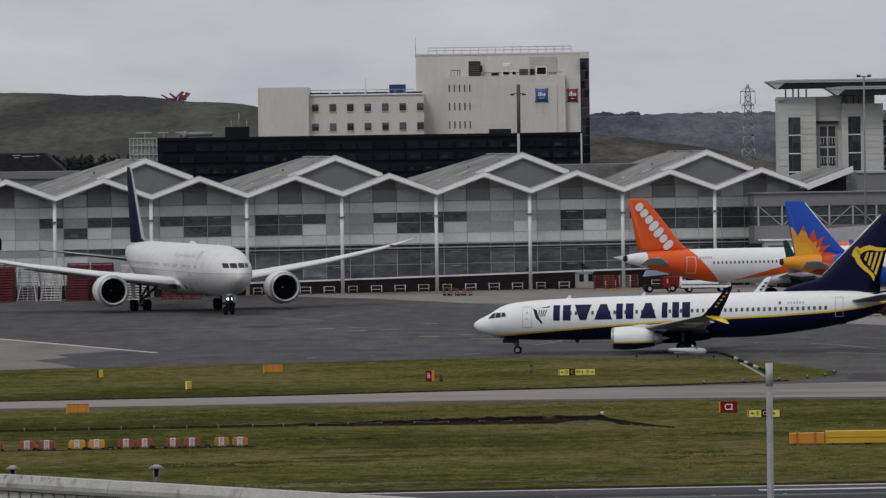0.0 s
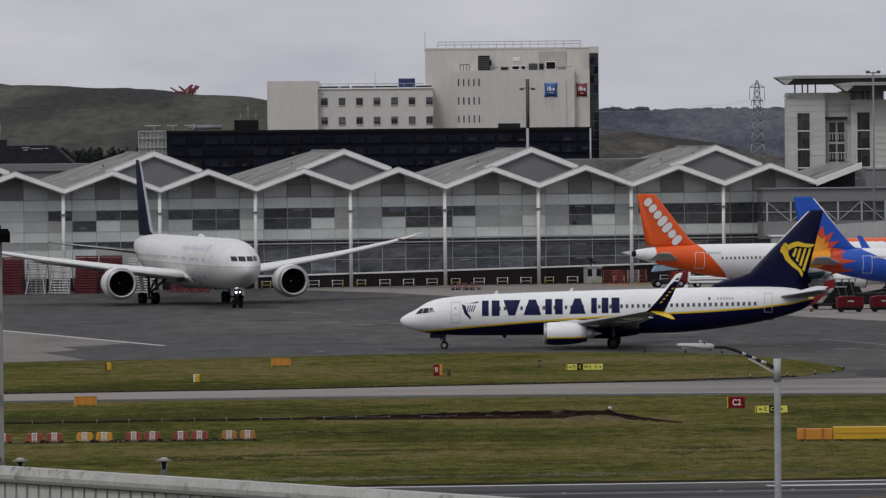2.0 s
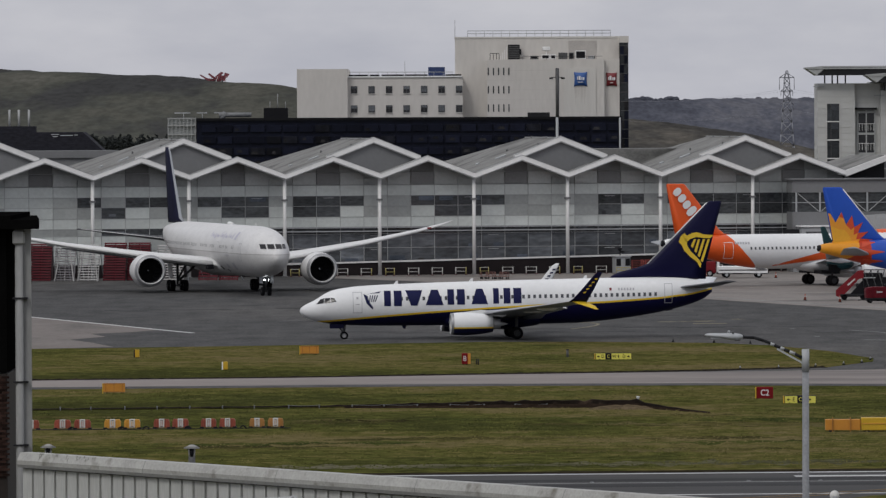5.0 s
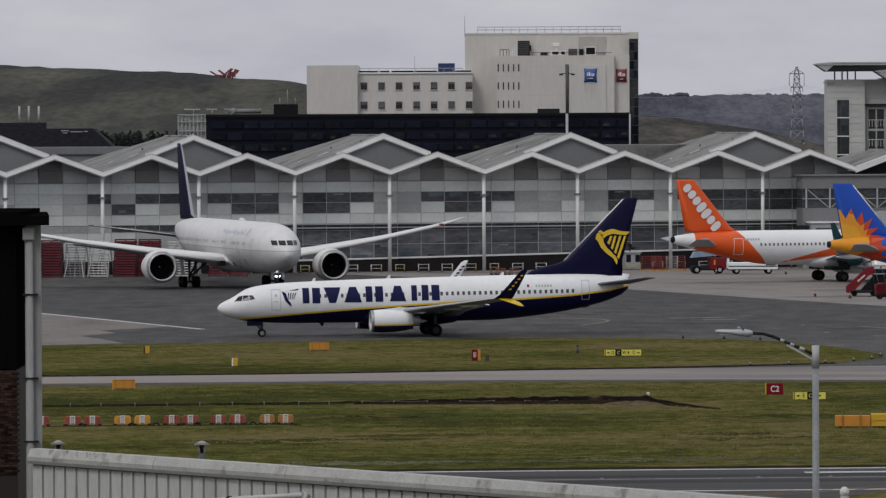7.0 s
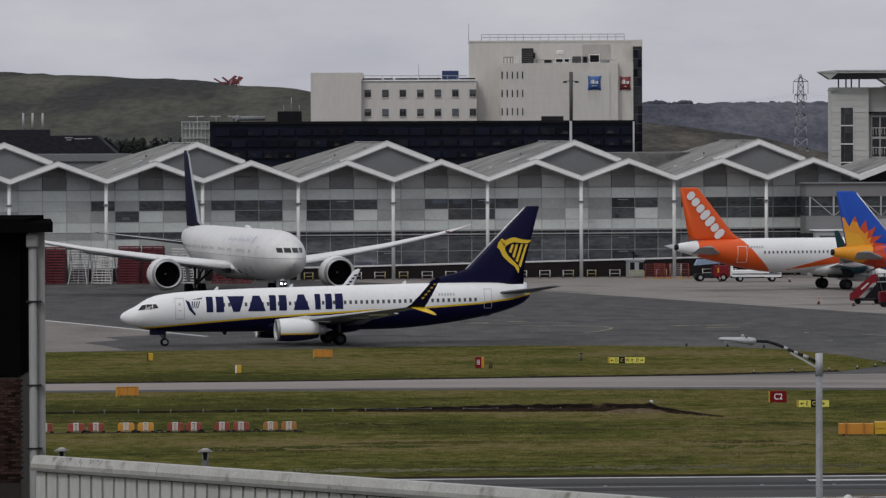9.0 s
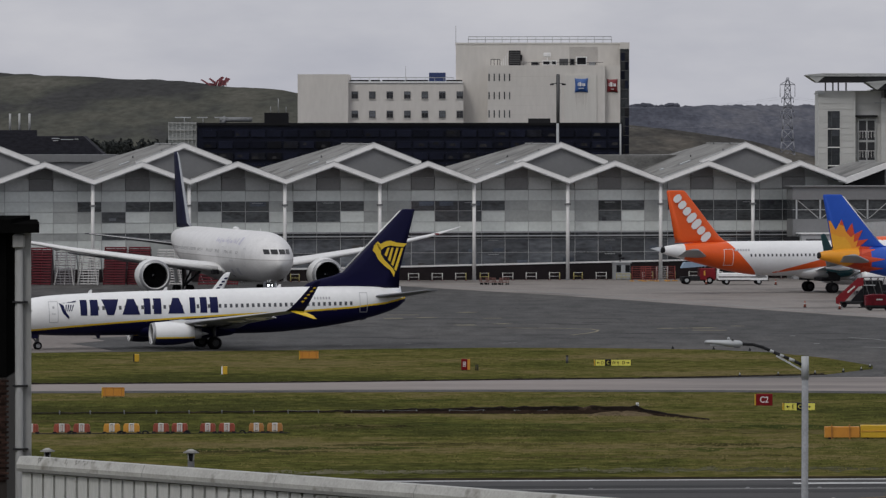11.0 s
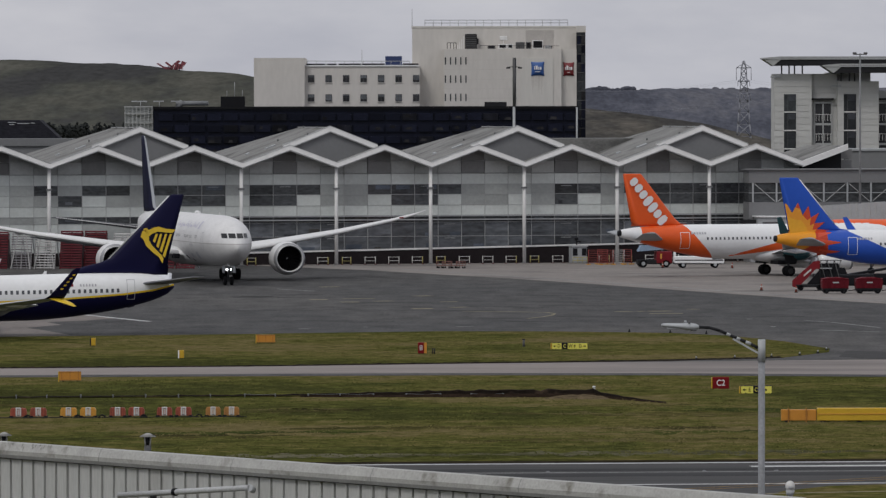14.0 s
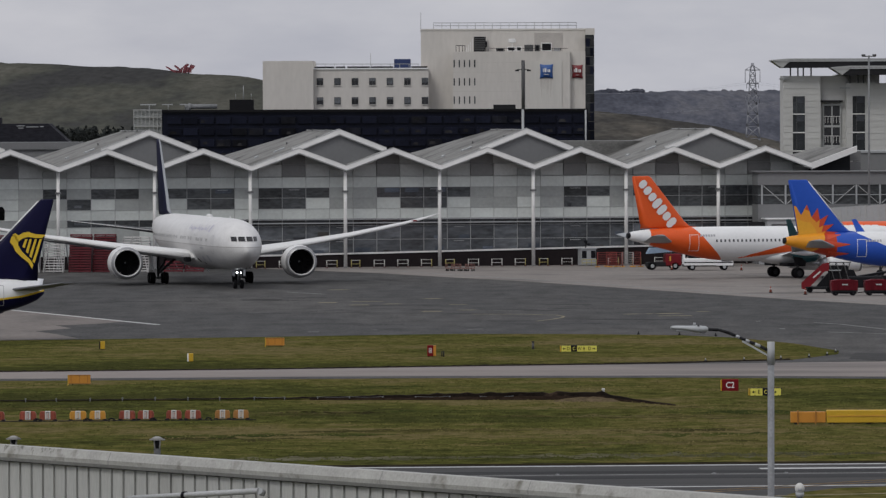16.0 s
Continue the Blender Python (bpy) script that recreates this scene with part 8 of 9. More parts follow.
def stairs_truck():
    t = thing("passenger_stairs", "red mobile passenger stairs at the jet's rear door", "stairs", at=pose(42.3, 712, 0.05))
    part("chassis", box(-1.4, 3.4, -0.9, 0.9, 0.35, 0.65, bevel=0.05), DARK_METAL, t)
    for s in (-0.75, 0.72):
        part("side_panel", prism([(-1.75, s, 0.4), (-1.2, s, 0.3), (0.7, s, 2.3), (1.2, s, 2.4), (1.2, s, 3.25), (0.6, s, 3.15), (-1.75, s, 1.05)], (0, 0.06, 0)), RED, t, "red side panel")
        part("title_bar", prism([(-0.5, s - 0.03, 1.55), (0.3, s - 0.03, 2.25), (0.2, s - 0.03, 2.38), (-0.6, s - 0.03, 1.68)], (0, 0.12, 0)), FADED_WHITE, t)
    for k in range(9):
        x, z = -1.35 + 0.235 * k, 0.48 + 0.225 * k
        part("step", box(x, x + 0.3, -0.7, 0.7, z - 0.03, z + 0.03), GREY_PAINT, t)
    part("lift_frame", prism([(-0.2, -0.5, 0.65), (2.6, -0.5, 0.65), (2.4, -0.5, 1.2), (1.9, -0.5, 2.2), (1.3, -0.5, 2.3), (0.9, -0.5, 1.9)], (0, 1.0, 0)), BLACK, t, "dark lift frame")
    # black box added to stand in for the shadow under the jet
    part("lift_hood", box(1.25, 3.3, -0.45, 0.6, 0.9, 2.95, bevel=0.06), BLACK, t, "black box standing in for shadow behind the lattice")
    # a plain black box for the low dark vehicle beside the stairs
    part("engine_box", box(3.2, 7.2, -0.6, 0.6, 0.5, 1.75, bevel=0.15), BLACK, t, "low dark vehicle body")
    for x0, x1 in ((1.2, 2.0), (2.0, 2.8), (2.8, 3.5)):
        part("lattice_bar", tube((x0, -0.66, 0.7), (x1, -0.66, 3.3), 0.05, n=6), DARK_METAL, t)
        part("lattice_bar", tube((x1, -0.66, 0.7), (x0, -0.66, 3.3), 0.05, n=6), MAST_GREY, t)
    part("hand_rail", tube((1.2, -0.66, 3.3), (3.6, -0.66, 3.3), 0.05, n=6), DARK_METAL, t)
    part("landing", box(0.75, 2.5, -0.7, 0.7, 2.38, 2.48), GREY_PAINT, t)
    for x in (1.2, 2.4):
        for s in (-0.6, 0.6):
            part("support", tube((x, s, 0.6), (x, s, 2.4), 0.06, n=6), DARK_METAL, t)
    for x in (-0.9, 1.2, 2.8):
        for y in (-0.8, 0.8):
            part("wheel", tube((x, y - 0.1, 0.3), (x, y + 0.1, 0.3), 0.3, n=14), RUBBER, t)


stairs_truck()


CART_RED = surface("cart_red", (0.105, 0.006, 0.012), 0.6, vary=0.25, size=0.6, spec=0.15)


def cart(x, y):
    c = thing("baggage_cart", "red covered baggage cart with curtain sides", "baggage cart", "red baggage carts", at=pose(x, y, 0.05, 0, 0, 4))
    part("bed", box(-1.4, 1.4, -0.7, 0.7, 0.42, 0.56), DARK_METAL, c)
    part("cover", prism([(-1.4, -0.72, 0.56), (1.4, -0.72, 0.56), (1.46, -0.72, 1.35), (1.36, -0.72, 1.6), (0.7, -0.72, 1.74), (-0.7, -0.72, 1.74), (-1.36, -0.72, 1.6), (-1.46, -0.72, 1.35)], (0, 1.44, 0)), CART_RED, c, "rounded red cover")
    part("curtain", box(-1.25, 1.25, -0.76, -0.7, 0.6, 1.45), surface("dark_red_curtain", (0.085, 0.007, 0.012), 0.8, vary=0.35, size=0.5, stretch=(2, 1, 0.5), spec=0.1) if "dark_red_curtain" not in bpy.data.materials else bpy.data.materials["dark_red_curtain"], c)
    part("roof_edge", box(-1.45, 1.45, -0.78, 0.78, 1.56, 1.62), CART_RED, c)
    part("mark_bar", box(-0.3, 0.35, -0.81, -0.755, 1.12, 1.26), BAR_GREY, c)
    for a in (-0.95, 0.95):
        for b in (-0.6, 0.6):
            w = part("wheel", tube((a, b - 0.09, 0.24), (a, b + 0.09, 0.24), 0.24, n=14), RUBBER, c)
            part("hub", tube((a, b - 0.1, 0.24), (a, b + 0.1, 0.24), 0.11, n=10), DARK_METAL, w)
    for x0 in (-0.84, 0.42):
        part("curtain_fold", box(x0, x0 + 0.42, -0.79, -0.755, 0.58, 1.5, bevel=0.02), bpy.data.materials["dark_red_curtain"], c)
    part("skirt", box(-1.3, 1.3, -0.6, 0.6, 0.2, 0.44), BLACK, c)
    part("towbar", tube((-1.4, 0, 0.4), (-2.2, 0, 0.3), 0.05, n=6), DARK_METAL, c)


cart(44.4, 700)
cart(48.05, 700)
cart(51.7, 700.4)


def shade_filler_loader():
    # added loader: its black bulk stands in for shade and clutter down here
    b = thing("shade_filler_loader", "added dark loader standing in for shade below the parked jet", "belt loader", at=pose(50.2, 733, 0.03, 0, 0, 12))
    part("chassis", box(-6.2, 2.6, -0.9, 0.9, 0.4, 1.3, bevel=0.06), BLACK, b)
    bm = bmesh.new()
    bar(bm, (-3.4, 0, 1.0), (3.2, 0, 2.0), 0.9, 0.25)
    part("belt", bm, BLACK, b)
    part("cab", prism([(-4.6, -0.8, 1.3), (-2.6, -0.8, 1.3), (-2.9, -0.8, 2.0), (-4.2, -0.8, 2.0)], (0, 1.6, 0)), BLACK, b)
    for x in (-1.9, 1.8):
        for y in (-0.85, 0.85):
            part("wheel", tube((x, y - 0.13, 0.42), (x, y + 0.13, 0.42), 0.42, n=16), RUBBER, b)


shade_filler_loader()


def light_column():
    c = thing("floodlight_column", "tall slender grey floodlight column on the apron", "mast", at=pose(56.3, 836, 0))
    part("pole", tube((0, 0, 0), (0, 0, 27.0), 0.17, 0.11, n=10), GEAR_STEEL, c)
    part("lamp_bar", box(-0.9, 0.9, -0.1, 0.1, 26.8, 26.95), GEAR_STEEL, c)
    for x in (-0.7, 0.7):
        part("lamp_head", box(x - 0.25, x + 0.25, -0.3, 0.1, 26.92, 27.15, bevel=0.04), MAST_GREY, c)


light_column()


# ---- blast fence ----


def blast_section(x0, x1, y, h, paint, label, lean=0.8):
    s = thing("blast_fence", label, "fence", "blast fence sections", at=pose((x0 + x1) / 2, y, 0.03, 0, 0, -14))
    w = (x1 - x0) / 2
    n = max(4, int(h * 3.2))
    deep = 0.085 if paint is FENCE_RED else 0.06
    for k in range(n):
        z = 0.15 + (h - 0.2) * k / (n - 1)
        yy = lean * (z / h) ** 1.5
        part("slat", prism([(-w, yy, z - deep), (w, yy, z - deep), (w, yy + 0.12, z + deep), (-w, yy + 0.12, z + deep)], (0, 0.03, 0.02)), paint, s)
    for x in np.linspace(-w + 0.1, w - 0.1, 3):
        bm = bmesh.new()
        bar(bm, (x, 0.1, 0), (x, lean + 0.1, h), 0.1, 0.12, up=(0, 1, 0))
        part("rib", bm, FENCE_WHITE if paint is not FENCE_RED else FENCE_RED, s)
        bm = bmesh.new()
        bar(bm, (x, 2.6, 0), (x, lean + 0.15, h * 0.92), 0.1, 0.1, up=(0, 1, 0))
        part("strut", bm, GREY_PAINT, s)
    if paint is FENCE_RED and h > 2:
        # added panel: its paler tone stands in for light seen through the slits
        part("backing", box(-w, w, lean + 0.3, lean + 0.36, 0.1, h - 0.2), SLIT_FILL, s)
    if paint is not FENCE_RED:
        for a, b in (((-w + 0.1, 0.0), (-0.5, h)), ((w - 0.1, 0.0), (0.5, h)), ((-w + 0.1, h * 0.62), (w - 0.1, h * 0.62))):
            bm = bmesh.new()
            bar(bm, (a[0], lean * (a[1] / h) - 0.12, a[1]), (b[0], lean * (b[1] / h) - 0.12, b[1]), 0.13, 0.13, up=(0, 1, 0))
            part("brace", bm, FENCE_WHITE, s)


for x0, x1, paint, h in ((-66, -60.2, FENCE_RED, 4.6), (-60, -54.9, FENCE_WHITE, 4.6), (-54.7, -51.9, FENCE_RED, 4.6), (-51.6, -48.9, FENCE_GREY, 4.4), (-48.7, -45.9, FENCE_WHITE, 4.5), (-45.5, -42.6, FENCE_RED, 4.7),
                         (-42.5, -39.6, FENCE_RED, 4.7), (-38.9, -35.3, FENCE_WHITE, 4.4), (-33.6, -31.1, FENCE_RED, 1.3), (-31.0, -28.5, FENCE_RED, 1.1)):
    blast_section(x0, x1, 812, h, paint, ("dark red" if paint is FENCE_RED else "dull grey" if paint is FENCE_GREY else "white") + " slatted blast fence section")


# ---- red mock-up on the hill ----
RIG_RED = surface("weathered_rig_red", (0.20, 0.065, 0.075), 0.8, vary=0.4, size=1.5, spec=0.1)


def hill_mockup():
    m = thing("fire_training_rig", "red angular training rig on the hilltop", "structure", at=pose(-63.6, 1660, 29.4))
    shards = ([(-4.3, 1.9), (-3.9, 2.1), (-1.2, 0.5), (-1.6, 0.2)], [(-3.0, 0.9), (-2.6, 1.2), (-0.2, 0.9), (-0.4, 0.3)], [(-2.2, 2.2), (-1.7, 2.4), (0.4, 0.8), (-0.1, 0.4)], [(-0.6, 0.4), (-0.2, 1.7), (0.9, 2.3), (1.2, 0.3)],
              [(0.6, 0.5), (1.0, 2.0), (2.6, 1.6), (2.4, 0.4)], [(1.6, 1.3), (2.2, 2.6), (3.4, 2.2), (2.7, 1.2)], [(0.2, 2.0), (1.2, 2.8), (1.9, 2.5), (1.0, 1.7)])
    for k, q in enumerate(shards):
        part("panel", prism([(x, 0.12 * k, z) for x, z in q], (0, 0.1, 0)), RIG_RED, m)
    for k in range(6):
        x = -1.6 + 0.75 * k
        bm = bmesh.new()
        bar(bm, (x, -0.2, 0.2), (x + 0.5, -0.2, 1.7 - 0.1 * abs(k - 3)), 0.11, 0.11, up=(0, 1, 0))
        part("strut", bm, FASCIA if k % 3 == 2 else DARK_METAL, m)
    for x in (-2.2, -0.4, 1.6):
        part("leg", tube((x, 0, -0.6), (x, 0, 0.6), 0.14, n=6), DARK_METAL, m)


hill_mockup()

# ---- grass wedge on the near side of the runway ----
sheet("near_grass", [(16.4, 330), (18.9, 341.0), (21.6, 345.6), (25, 347.2), (60, 352), (400, 378), (400, 250), (10, 250)], 0.024, GRASS, "mown grass on the near side of the runway", "grass", thick=0.1)
for a, b in (((10, 339.6), (26, 354.5)), ((12.5, 340.4), (28, 354.7))):
    marking("lead_line", a, b, 0.16, surface("lead_line_paint", (0.20, 0.13, 0.06), 0.8, vary=0.4, size=1.5, spec=0.1) if "lead_line_paint" not in bpy.data.materials else bpy.data.materials["lead_line_paint"], "faded yellow lead-on line", 0.026)

# ---- foreground roofs ----
CLAD = surface("ribbed_cladding", (0.41, 0.412, 0.40), 0.6, vary=0.16, size=1.0, stretch=(2, 2, 0.3), dirt=((0.33, 0.328, 0.315), 0.5, 0.55), spec=0.25)
COPING = surface("weathered_coping", (0.35, 0.347, 0.33), 0.7, vary=0.22, size=0.7, dirt=((0.15, 0.142, 0.12), 1.3, 0.58), spec=0.2)
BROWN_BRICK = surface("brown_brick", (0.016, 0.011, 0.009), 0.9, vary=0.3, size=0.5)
TRIM_GREY = surface("weathered_trim", (0.235, 0.235, 0.232), 0.7, vary=0.15, size=0.6, stretch=(1, 1, 0.2), spec=0.2)
NEAR_BLACK = surface("near_black_cladding", (0.004, 0.004, 0.004), 0.95, vary=0.3, size=1, spec=0.0)
LICHEN = surface("grey_lichen", (0.25, 0.245, 0.23), 0.9, vary=0.4, size=0.15, spec=0.05)
WALL_A, WALL_B = Vector((-12.05, 175.8, 0)), Vector((8.6, 149.2, 0))


def near_shed():
    d = (WALL_B - WALL_A)
    length = d.length
    turn = math.degrees(math.atan2(d.y, d.x))
    s = thing("clad_shed", "grey ribbed metal shed with a weathered pale coping", "shed", kind="structure", at=Matrix.Translation(WALL_A) @ pose(0, 0, 0, 0, 0, turn))
    # local x along the front wall, +y away from the viewer's side
    part("wall", prism([(0, 0.06, 0), (0, 0.06, 10.9), (0, 7, 9.6), (0, 7, 0)], (length, 0, 0)), CLAD, s)
    pitch = 0.535
    for k in range(int(length / pitch)):
        x = k * pitch
        bm = box(x + 0.035, x + pitch - 0.012, -0.012, 0.06, 0, 10.80, bevel=0.008)
        add_box(bm, x + pitch - 0.05, x + pitch - 0.012, -0.045, -0.012, 0, 10.79)
        part("cladding_panel", bm, CLAD, s)
    # dark strip stands in for the shadow line below the coping
    part("shadow_gap", box(0, length, 0.03, 0.10, 10.78, 10.92), DARK_METAL, s)
    part("gutter_lip", prism([(0, -0.13, 10.83), (0, -0.16, 10.92), (0, 0.05, 10.92), (0, 0.05, 10.86)], (length, 0, 0)), TRIM_GREY, s)
    part("coping", prism([(0, -0.15, 10.92), (0, -0.16, 11.03), (0, -0.06, 11.24), (0, 0.28, 11.24), (0, 0.28, 10.92)], (length, 0, 0)), COPING, s, "pale weathered metal coping")
    for k in range(1, int(length / 5.9)):
        part("coping_joint", prism([(k * 5.9, -0.153, 10.92), (k * 5.9, -0.163, 11.03), (k * 5.9, -0.063, 11.243), (k * 5.9, 0.27, 11.243), (k * 5.9, 0.27, 10.92)], (0.025, 0, 0)), TRIM_GREY, s)
    # lichen run down from the coping's top edge near its end
    rng = random.Random(17)
    for k in range(22):
        x = rng.uniform(0.8, 3.6)
        q0 = rng.choice((0.0, 0.0, 0.35))
        q1 = q0 + rng.uniform(0.15, 0.6)
        w = rng.uniform(0.015, 0.05)

        def on(xx, q):
            return (xx, -0.066 - 0.10 * q, 11.246 - 0.21 * q)
        part("lichen_patch", prism([on(x, q0), on(x + w, q0), on(x + w * rng.uniform(0.6, 1.3), (q0 + q1) / 2), on(x + w * 0.5, q1), on(x - w * 0.3, (q0 + q1) / 2)], (0, -0.003, 0.002)), LICHEN, s)
    part("roof", prism([(0, 0.28, 10.95), (0, 0.28, 11.05), (0, 7.2, 9.75), (0, 7.2, 9.62)], (length, 0, 0)), ROOF, s)


near_shed()


VENT_GREY = surface("weathered_zinc", (0.26, 0.255, 0.245), 0.7, vary=0.4, size=0.2, spec=0.2)


def roof_vent(x, y, z0, z1):
    v = thing("roof_vent", "mushroom capped metal roof vent", "vent", "roof vents", at=pose(x, y, 0))
    part("stack", tube((0, 0, z0), (0, 0, z1 - 0.32), 0.09, n=12), MAST_GREY, v)
    for k in range(4):
        a = math.tau * (k + 0.5) / 4
        part("stay", tube((0.085 * math.cos(a), 0.085 * math.sin(a), z1 - 0.34), (0.11 * math.cos(a), 0.11 * math.sin(a), z1 - 0.1), 0.018, n=6), VENT_GREY, v)
    part("inner_cone", tube((0, 0, z1 - 0.33), (0, 0, z1 - 0.11), 0.03, 0.09, n=10), DARK_METAL, v)
    part("cap", tube((0, 0, z1 - 0.08), (0, 0, z1 + 0.0), 0.21, 0.05, n=16), VENT_GREY, v)
    part("cap_rim", tube((0, 0, z1 - 0.10), (0, 0, z1 - 0.08), 0.21, n=16), VENT_GREY, v)
    part("collar", tube((0, 0, z0), (0, 0, z0 + 0.12), 0.16, n=12), GREY_PAINT, v)


roof_vent(-7.27, 171.5, 10.6, 11.64)
roof_vent(-11.45, 177.5, 10.6, 11.37)


def roof_pipe():
    p = thing("roof_rail_pipe", "grey galvanised pipe along the shed front", "pipe", at=pose(0, 0, 0))
    part("pipe", tube((-7.9, 168.6, 10.17), (-4.42, 165.0, 10.57), 0.075, n=12), surface("galvanised_pipe", (0.36, 0.365, 0.37), 0.5, vary=0.25, size=0.5), p)
    part("elbow", tube((-4.42, 165.0, 10.57), (-4.32, 165.2, 10.5), 0.1, 0.085, n=12), GREY_PAINT, p)
    part("bracket", box(-7.05, -6.9, 167.4, 168.2, 9.9, 10.2), DARK_METAL, p)
    part("clamp", tube((-6.42, 167.08, 10.339), (-6.34, 167.0, 10.348), 0.1, n=12), BLACK, p)


roof_pipe()


def dark_hut():
    h = thing("dark_plant_building", "near-black building corner with brick base and overhanging roof", "building", kind="structure", at=pose(0, 190, 0))
    part("upper_wall", box(-22, -13.45, 0, 8, 12.85, 17.1), NEAR_BLACK, h, "black upper cladding")
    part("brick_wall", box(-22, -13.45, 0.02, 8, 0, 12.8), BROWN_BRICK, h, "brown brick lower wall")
    part("roof", prism([(-22, -0.5, 17.05), (-12.46, -0.5, 17.05), (-12.56, 1.2, 17.05), (-13.1, 8.4, 17.05), (-22, 8.4, 17.05)], (0, 0, 0.27)), NEAR_BLACK, h)
    part("roof_edge", box(-22, -13.3, -0.3, 8.2, 17.32, 17.44), NEAR_BLACK, h)
    part("corner_trim", box(-13.2, -12.73, -0.02, 0.12, 0, 17.05), TRIM_GREY, h, "pale flat corner trim")
    d = part("drainpipe", tube((-13.07, -0.12, 0), (-13.07, -0.12, 16.85), 0.115, n=14), TRIM_GREY, h, "grey round drainpipe")
    part("hopper", box(-13.25, -12.9, -0.3, 0.05, 16.6, 17.0, bevel=0.04), TRIM_GREY, d)
    for z in (8.5, 10.7, 12.55, 15):
        part("bracket", box(-13.26, -12.82, -0.25, 0.0, z, z + 0.05), DARK_METAL, d)
    # brick faces within view
    rng = random.Random(2)
    me = []
    for v in range(3):
        bm = box(0, 0.215, -0.02, 0.02, 0, 0.065, bevel=0.006)
        mesh = bpy.data.meshes.new("brick")
        bm.to_mesh(mesh)
        bm.free()
        mesh.materials.append(BRICK_FACE)
        me.append(mesh)
    for r in range(40):
        for c in range(7):
            b = new("brick", me[(r + c) % 3])
            b.parent = h
            b.location = (-14.95 + c * 0.225 + (0.0 if r % 2 else -0.11), 0.0 + rng.uniform(-0.014, 0.014), 9.75 + r * 0.075)


BRICK_FACE = surface("brick_face", (0.032, 0.018, 0.0145), 0.9, vary=0.5, size=0.12, per_object=0.75, spec=0.1)
dark_hut()


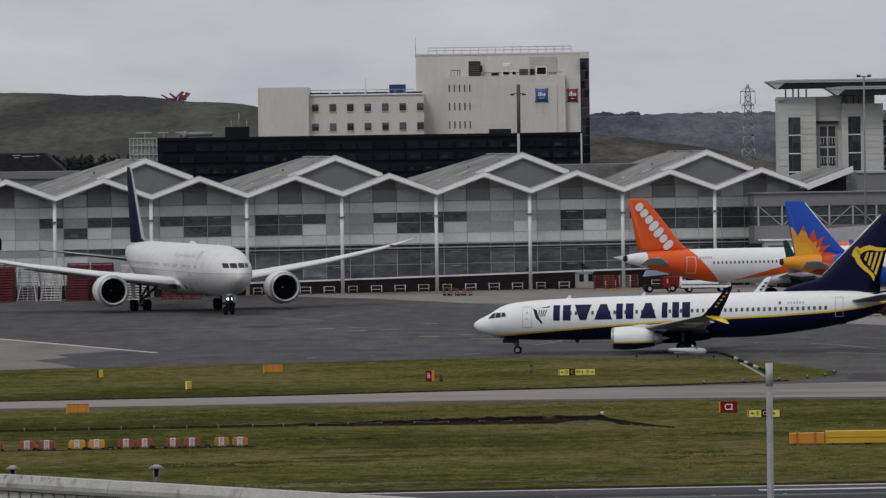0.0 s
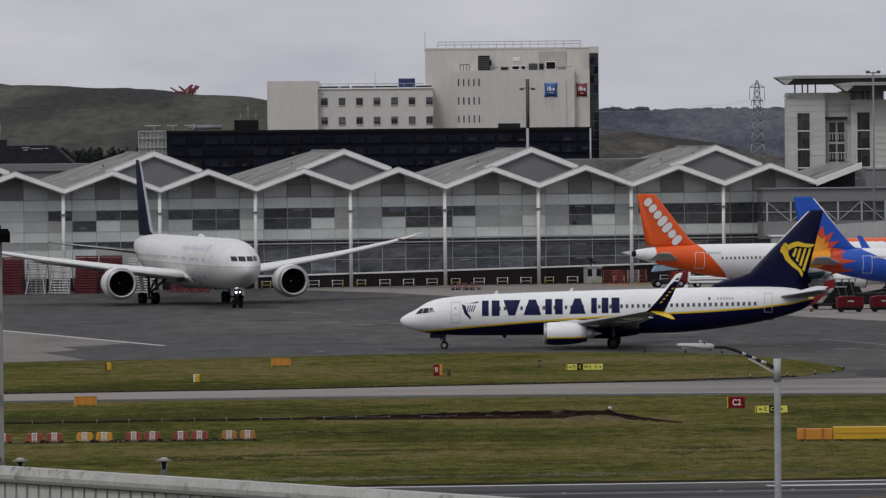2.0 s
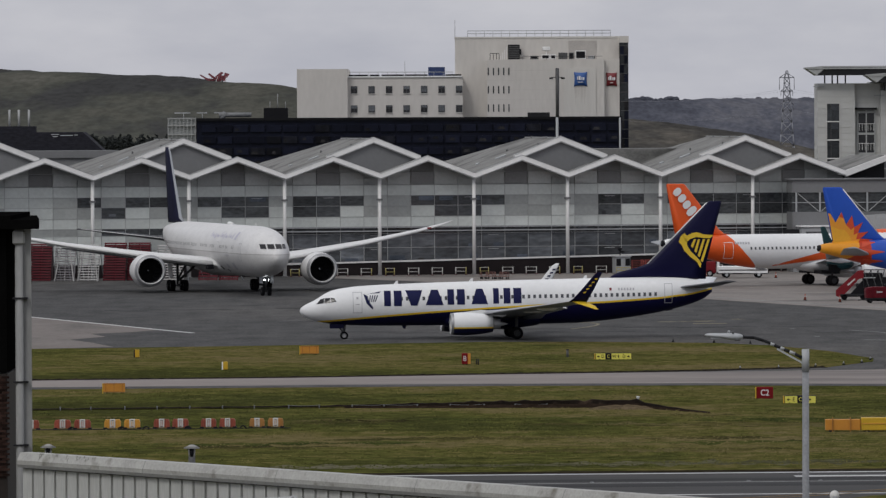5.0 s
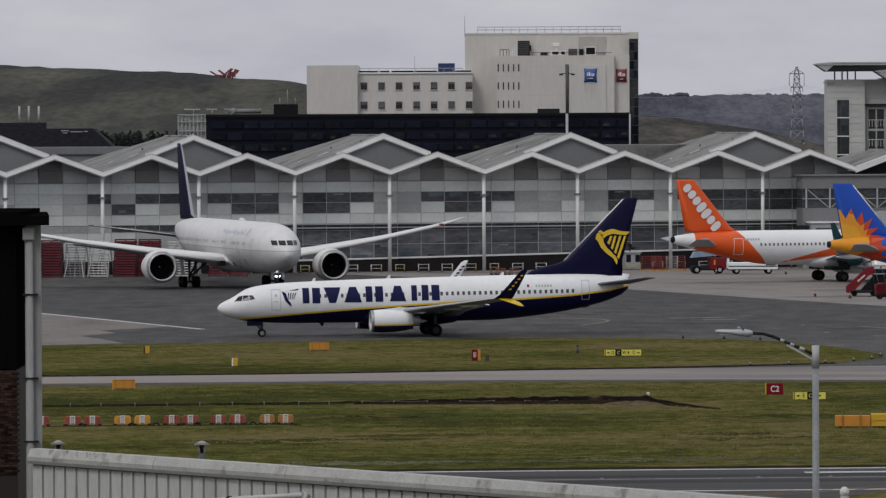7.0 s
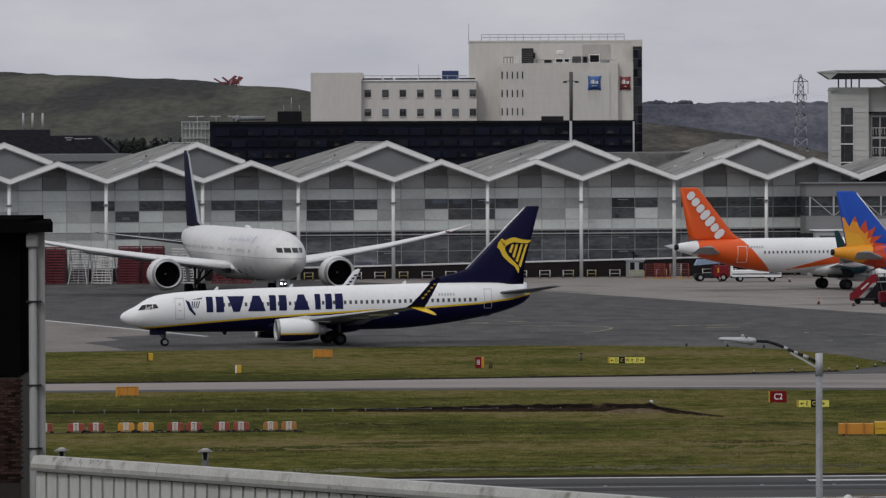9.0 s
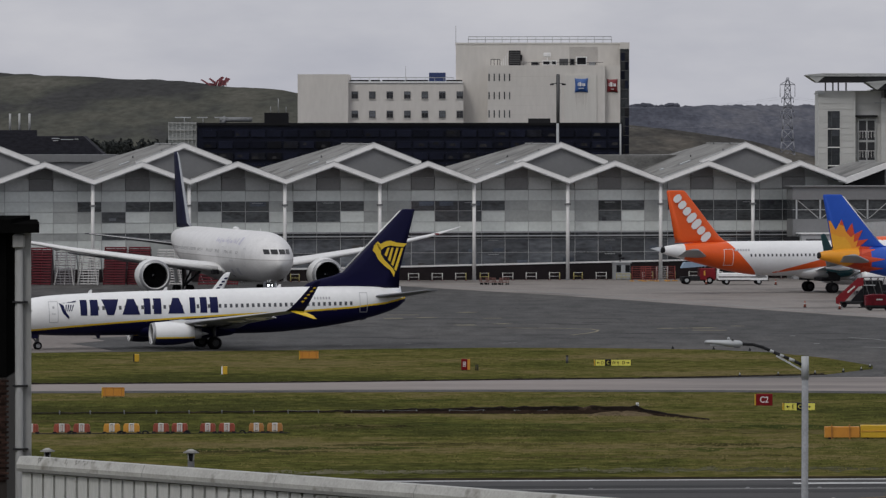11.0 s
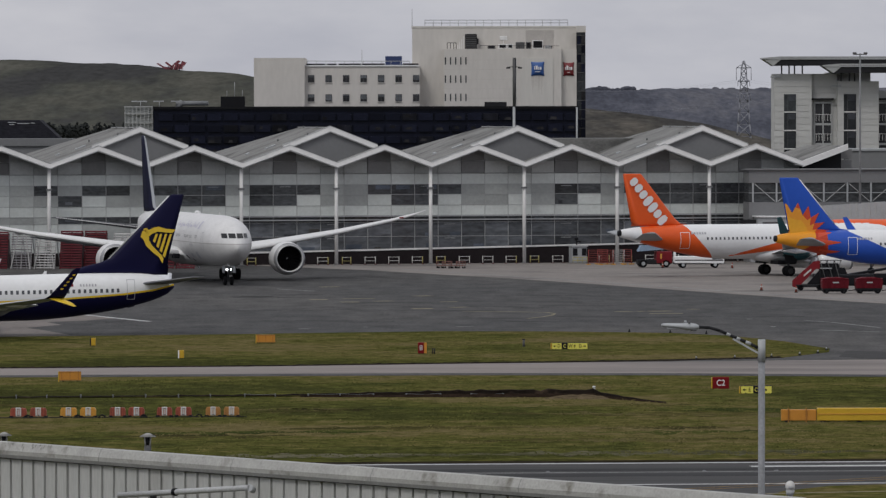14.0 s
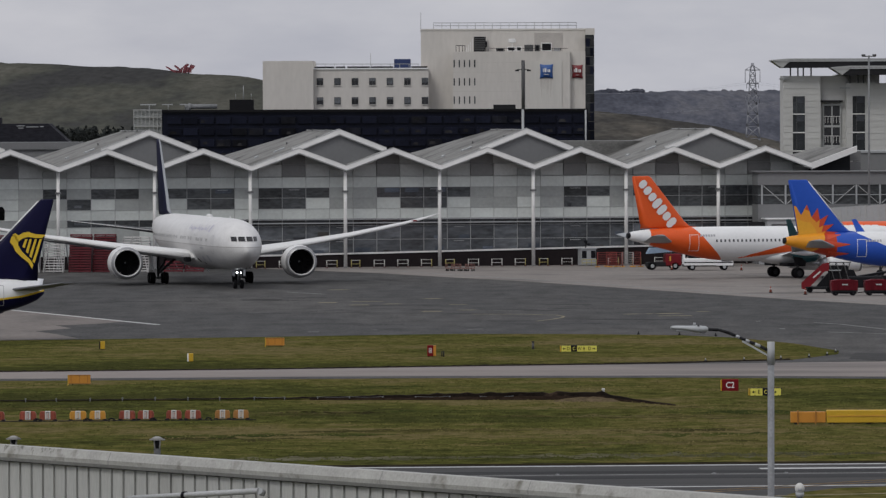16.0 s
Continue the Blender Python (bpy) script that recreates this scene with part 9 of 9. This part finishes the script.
def street_lamp():
    l = thing("street_lamp", "grey street lamp with a curved dark arm and flat head", "street lamp", at=pose(8.87, 170, 0))
    part("pole", tube((-0.02, 0, 0), (0, 0, 13.9), 0.098, 0.086, n=16), surface("galvanised_steel", (0.20, 0.205, 0.215), 0.6, 0.0, vary=0.3, size=0.5, spec=0.3), l)
    part("cap", tube((0, 0, 13.55), (0, 0, 14.14), 0.1, 0.097, n=16), GREY_PAINT, l, "pale grey pole cap")
    pts = [(-0.1, 13.92), (-0.28, 14.02), (-0.42, 14.08), (-0.56, 14.14), (-0.66, 14.18), (-0.82, 14.25), (-0.92, 14.295), (-1.1, 14.375), (-1.35, 14.45), (-1.72, 14.47)]
    for k, (a, b) in enumerate(zip(pts, pts[1:])):
        part("arm", tube((a[0], 0, a[1]), (b[0], 0, b[1]), 0.042, n=10), GREY_PAINT if k in (1, 3, 5) else DARK_METAL, l)
    bm = bmesh.new()
    bar(bm, (-0.08, 0, 13.78), (-0.75, 0, 14.16), 0.05, 0.05, up=(0, 1, 0))
    part("stay", bm, GREY_PAINT, l)
    bm = bmesh.new()
    rings = []
    for x, z, ry, rz in ((-1.64, 14.47, 0.05, 0.045), (-1.72, 14.47, 0.11, 0.085), (-1.9, 14.475, 0.15, 0.10), (-2.06, 14.485, 0.16, 0.085), (-2.2, 14.50, 0.16, 0.065), (-2.45, 14.515, 0.14, 0.055), (-2.58, 14.52, 0.10, 0.045), (-2.63, 14.52, 0.03, 0.02)):
        rings.append([bm.verts.new((x, ry * math.sin(k * math.tau / 14), z + rz * math.cos(k * math.tau / 14))) for k in range(14)])
    for a, b in zip(rings, rings[1:]):
        for k in range(14):
            bm.faces.new((a[k], b[k], b[(k + 1) % 14], a[(k + 1) % 14])).smooth = True
    bm.faces.new(rings[0][::-1])
    bm.faces.new(rings[-1])
    bmesh.ops.recalc_face_normals(bm, faces=bm.faces)
    part("lamp_head", bm, GREY_PAINT, l, "pale grey rounded lamp head")
    part("lens", box(-2.48, -2.1, -0.1, 0.1, 14.425, 14.46, bevel=0.01), GREY_PAINT, l)
    part("hinge", tube((-1.9, -0.13, 14.58), (-1.9, 0.13, 14.58), 0.03, n=8), MAST_GREY, l)
    part("gear_tray", box(-1.86, -1.7, -0.1, 0.1, 14.365, 14.41, bevel=0.015), MAST_GREY, l)
    part("photocell", tube((-2.0, 0, 14.57), (-2.0, 0, 14.64), 0.035, n=10), GREY_PAINT, l)


street_lamp()


def dome_camera():
    c = thing("dome_fitting", "white domed fitting on a short post", "fitting", at=pose(9.05, 160, 0))
    part("post", tube((0, 0, 0), (0, 0, 10.72), 0.06, n=10), GREY_PAINT, c)
    part("collar", tube((0, 0, 10.66), (0, 0, 10.78), 0.09, 0.11, n=14), GREY_PAINT, c)
    bm = bmesh.new()
    bmesh.ops.create_uvsphere(bm, u_segments=20, v_segments=12, radius=0.12, matrix=Matrix.Translation((0, 0, 10.88)) @ Matrix.Diagonal((1, 1, 1.12, 1)))
    part("dome", smooth(bm), FADED_WHITE, c)
    part("lens", box(-0.055, 0.055, -0.125, -0.09, 10.82, 10.89, bevel=0.015), GREY_PAINT, c)


dome_camera()


def roll_rows(wheel_part, radius, path):
    """Rows that turn a wheel on its axle as the jet rolls along its path."""
    home = wheel_part.location.copy()
    ts, xs, ys = zip(*[(t, x, y) for t, x, y, h in path])
    rows, turned, last = [], 0.0, (xs[0], ys[0])
    for k in range(161):
        t = k / 10
        here = (float(np.interp(t, ts, xs)), float(np.interp(t, ts, ys)))
        turned -= math.hypot(here[0] - last[0], here[1] - last[1]) / radius
        last = here
        rows.append((t, Matrix.Translation(home) @ Matrix.Rotation(turned, 4, "Y")))
    return rows


def motions():
    walk(narrowbody, [(t, pose(x, y, 0, 0, 0, h - 180)) for t, x, y, h in TAXI_OUT])
    walk(widebody, [(t, pose(x, y, 0, 0, 0, h - 180)) for t, x, y, h in CREEP])
    for k, w in enumerate(narrow_wheels):
        walk(w, roll_rows(w, 0.36 if k < 2 else 0.565, TAXI_OUT))
    for k, w in enumerate(wide_wheels):
        walk(w, roll_rows(w, 0.51 if k < 2 else 0.66, CREEP))


motions()
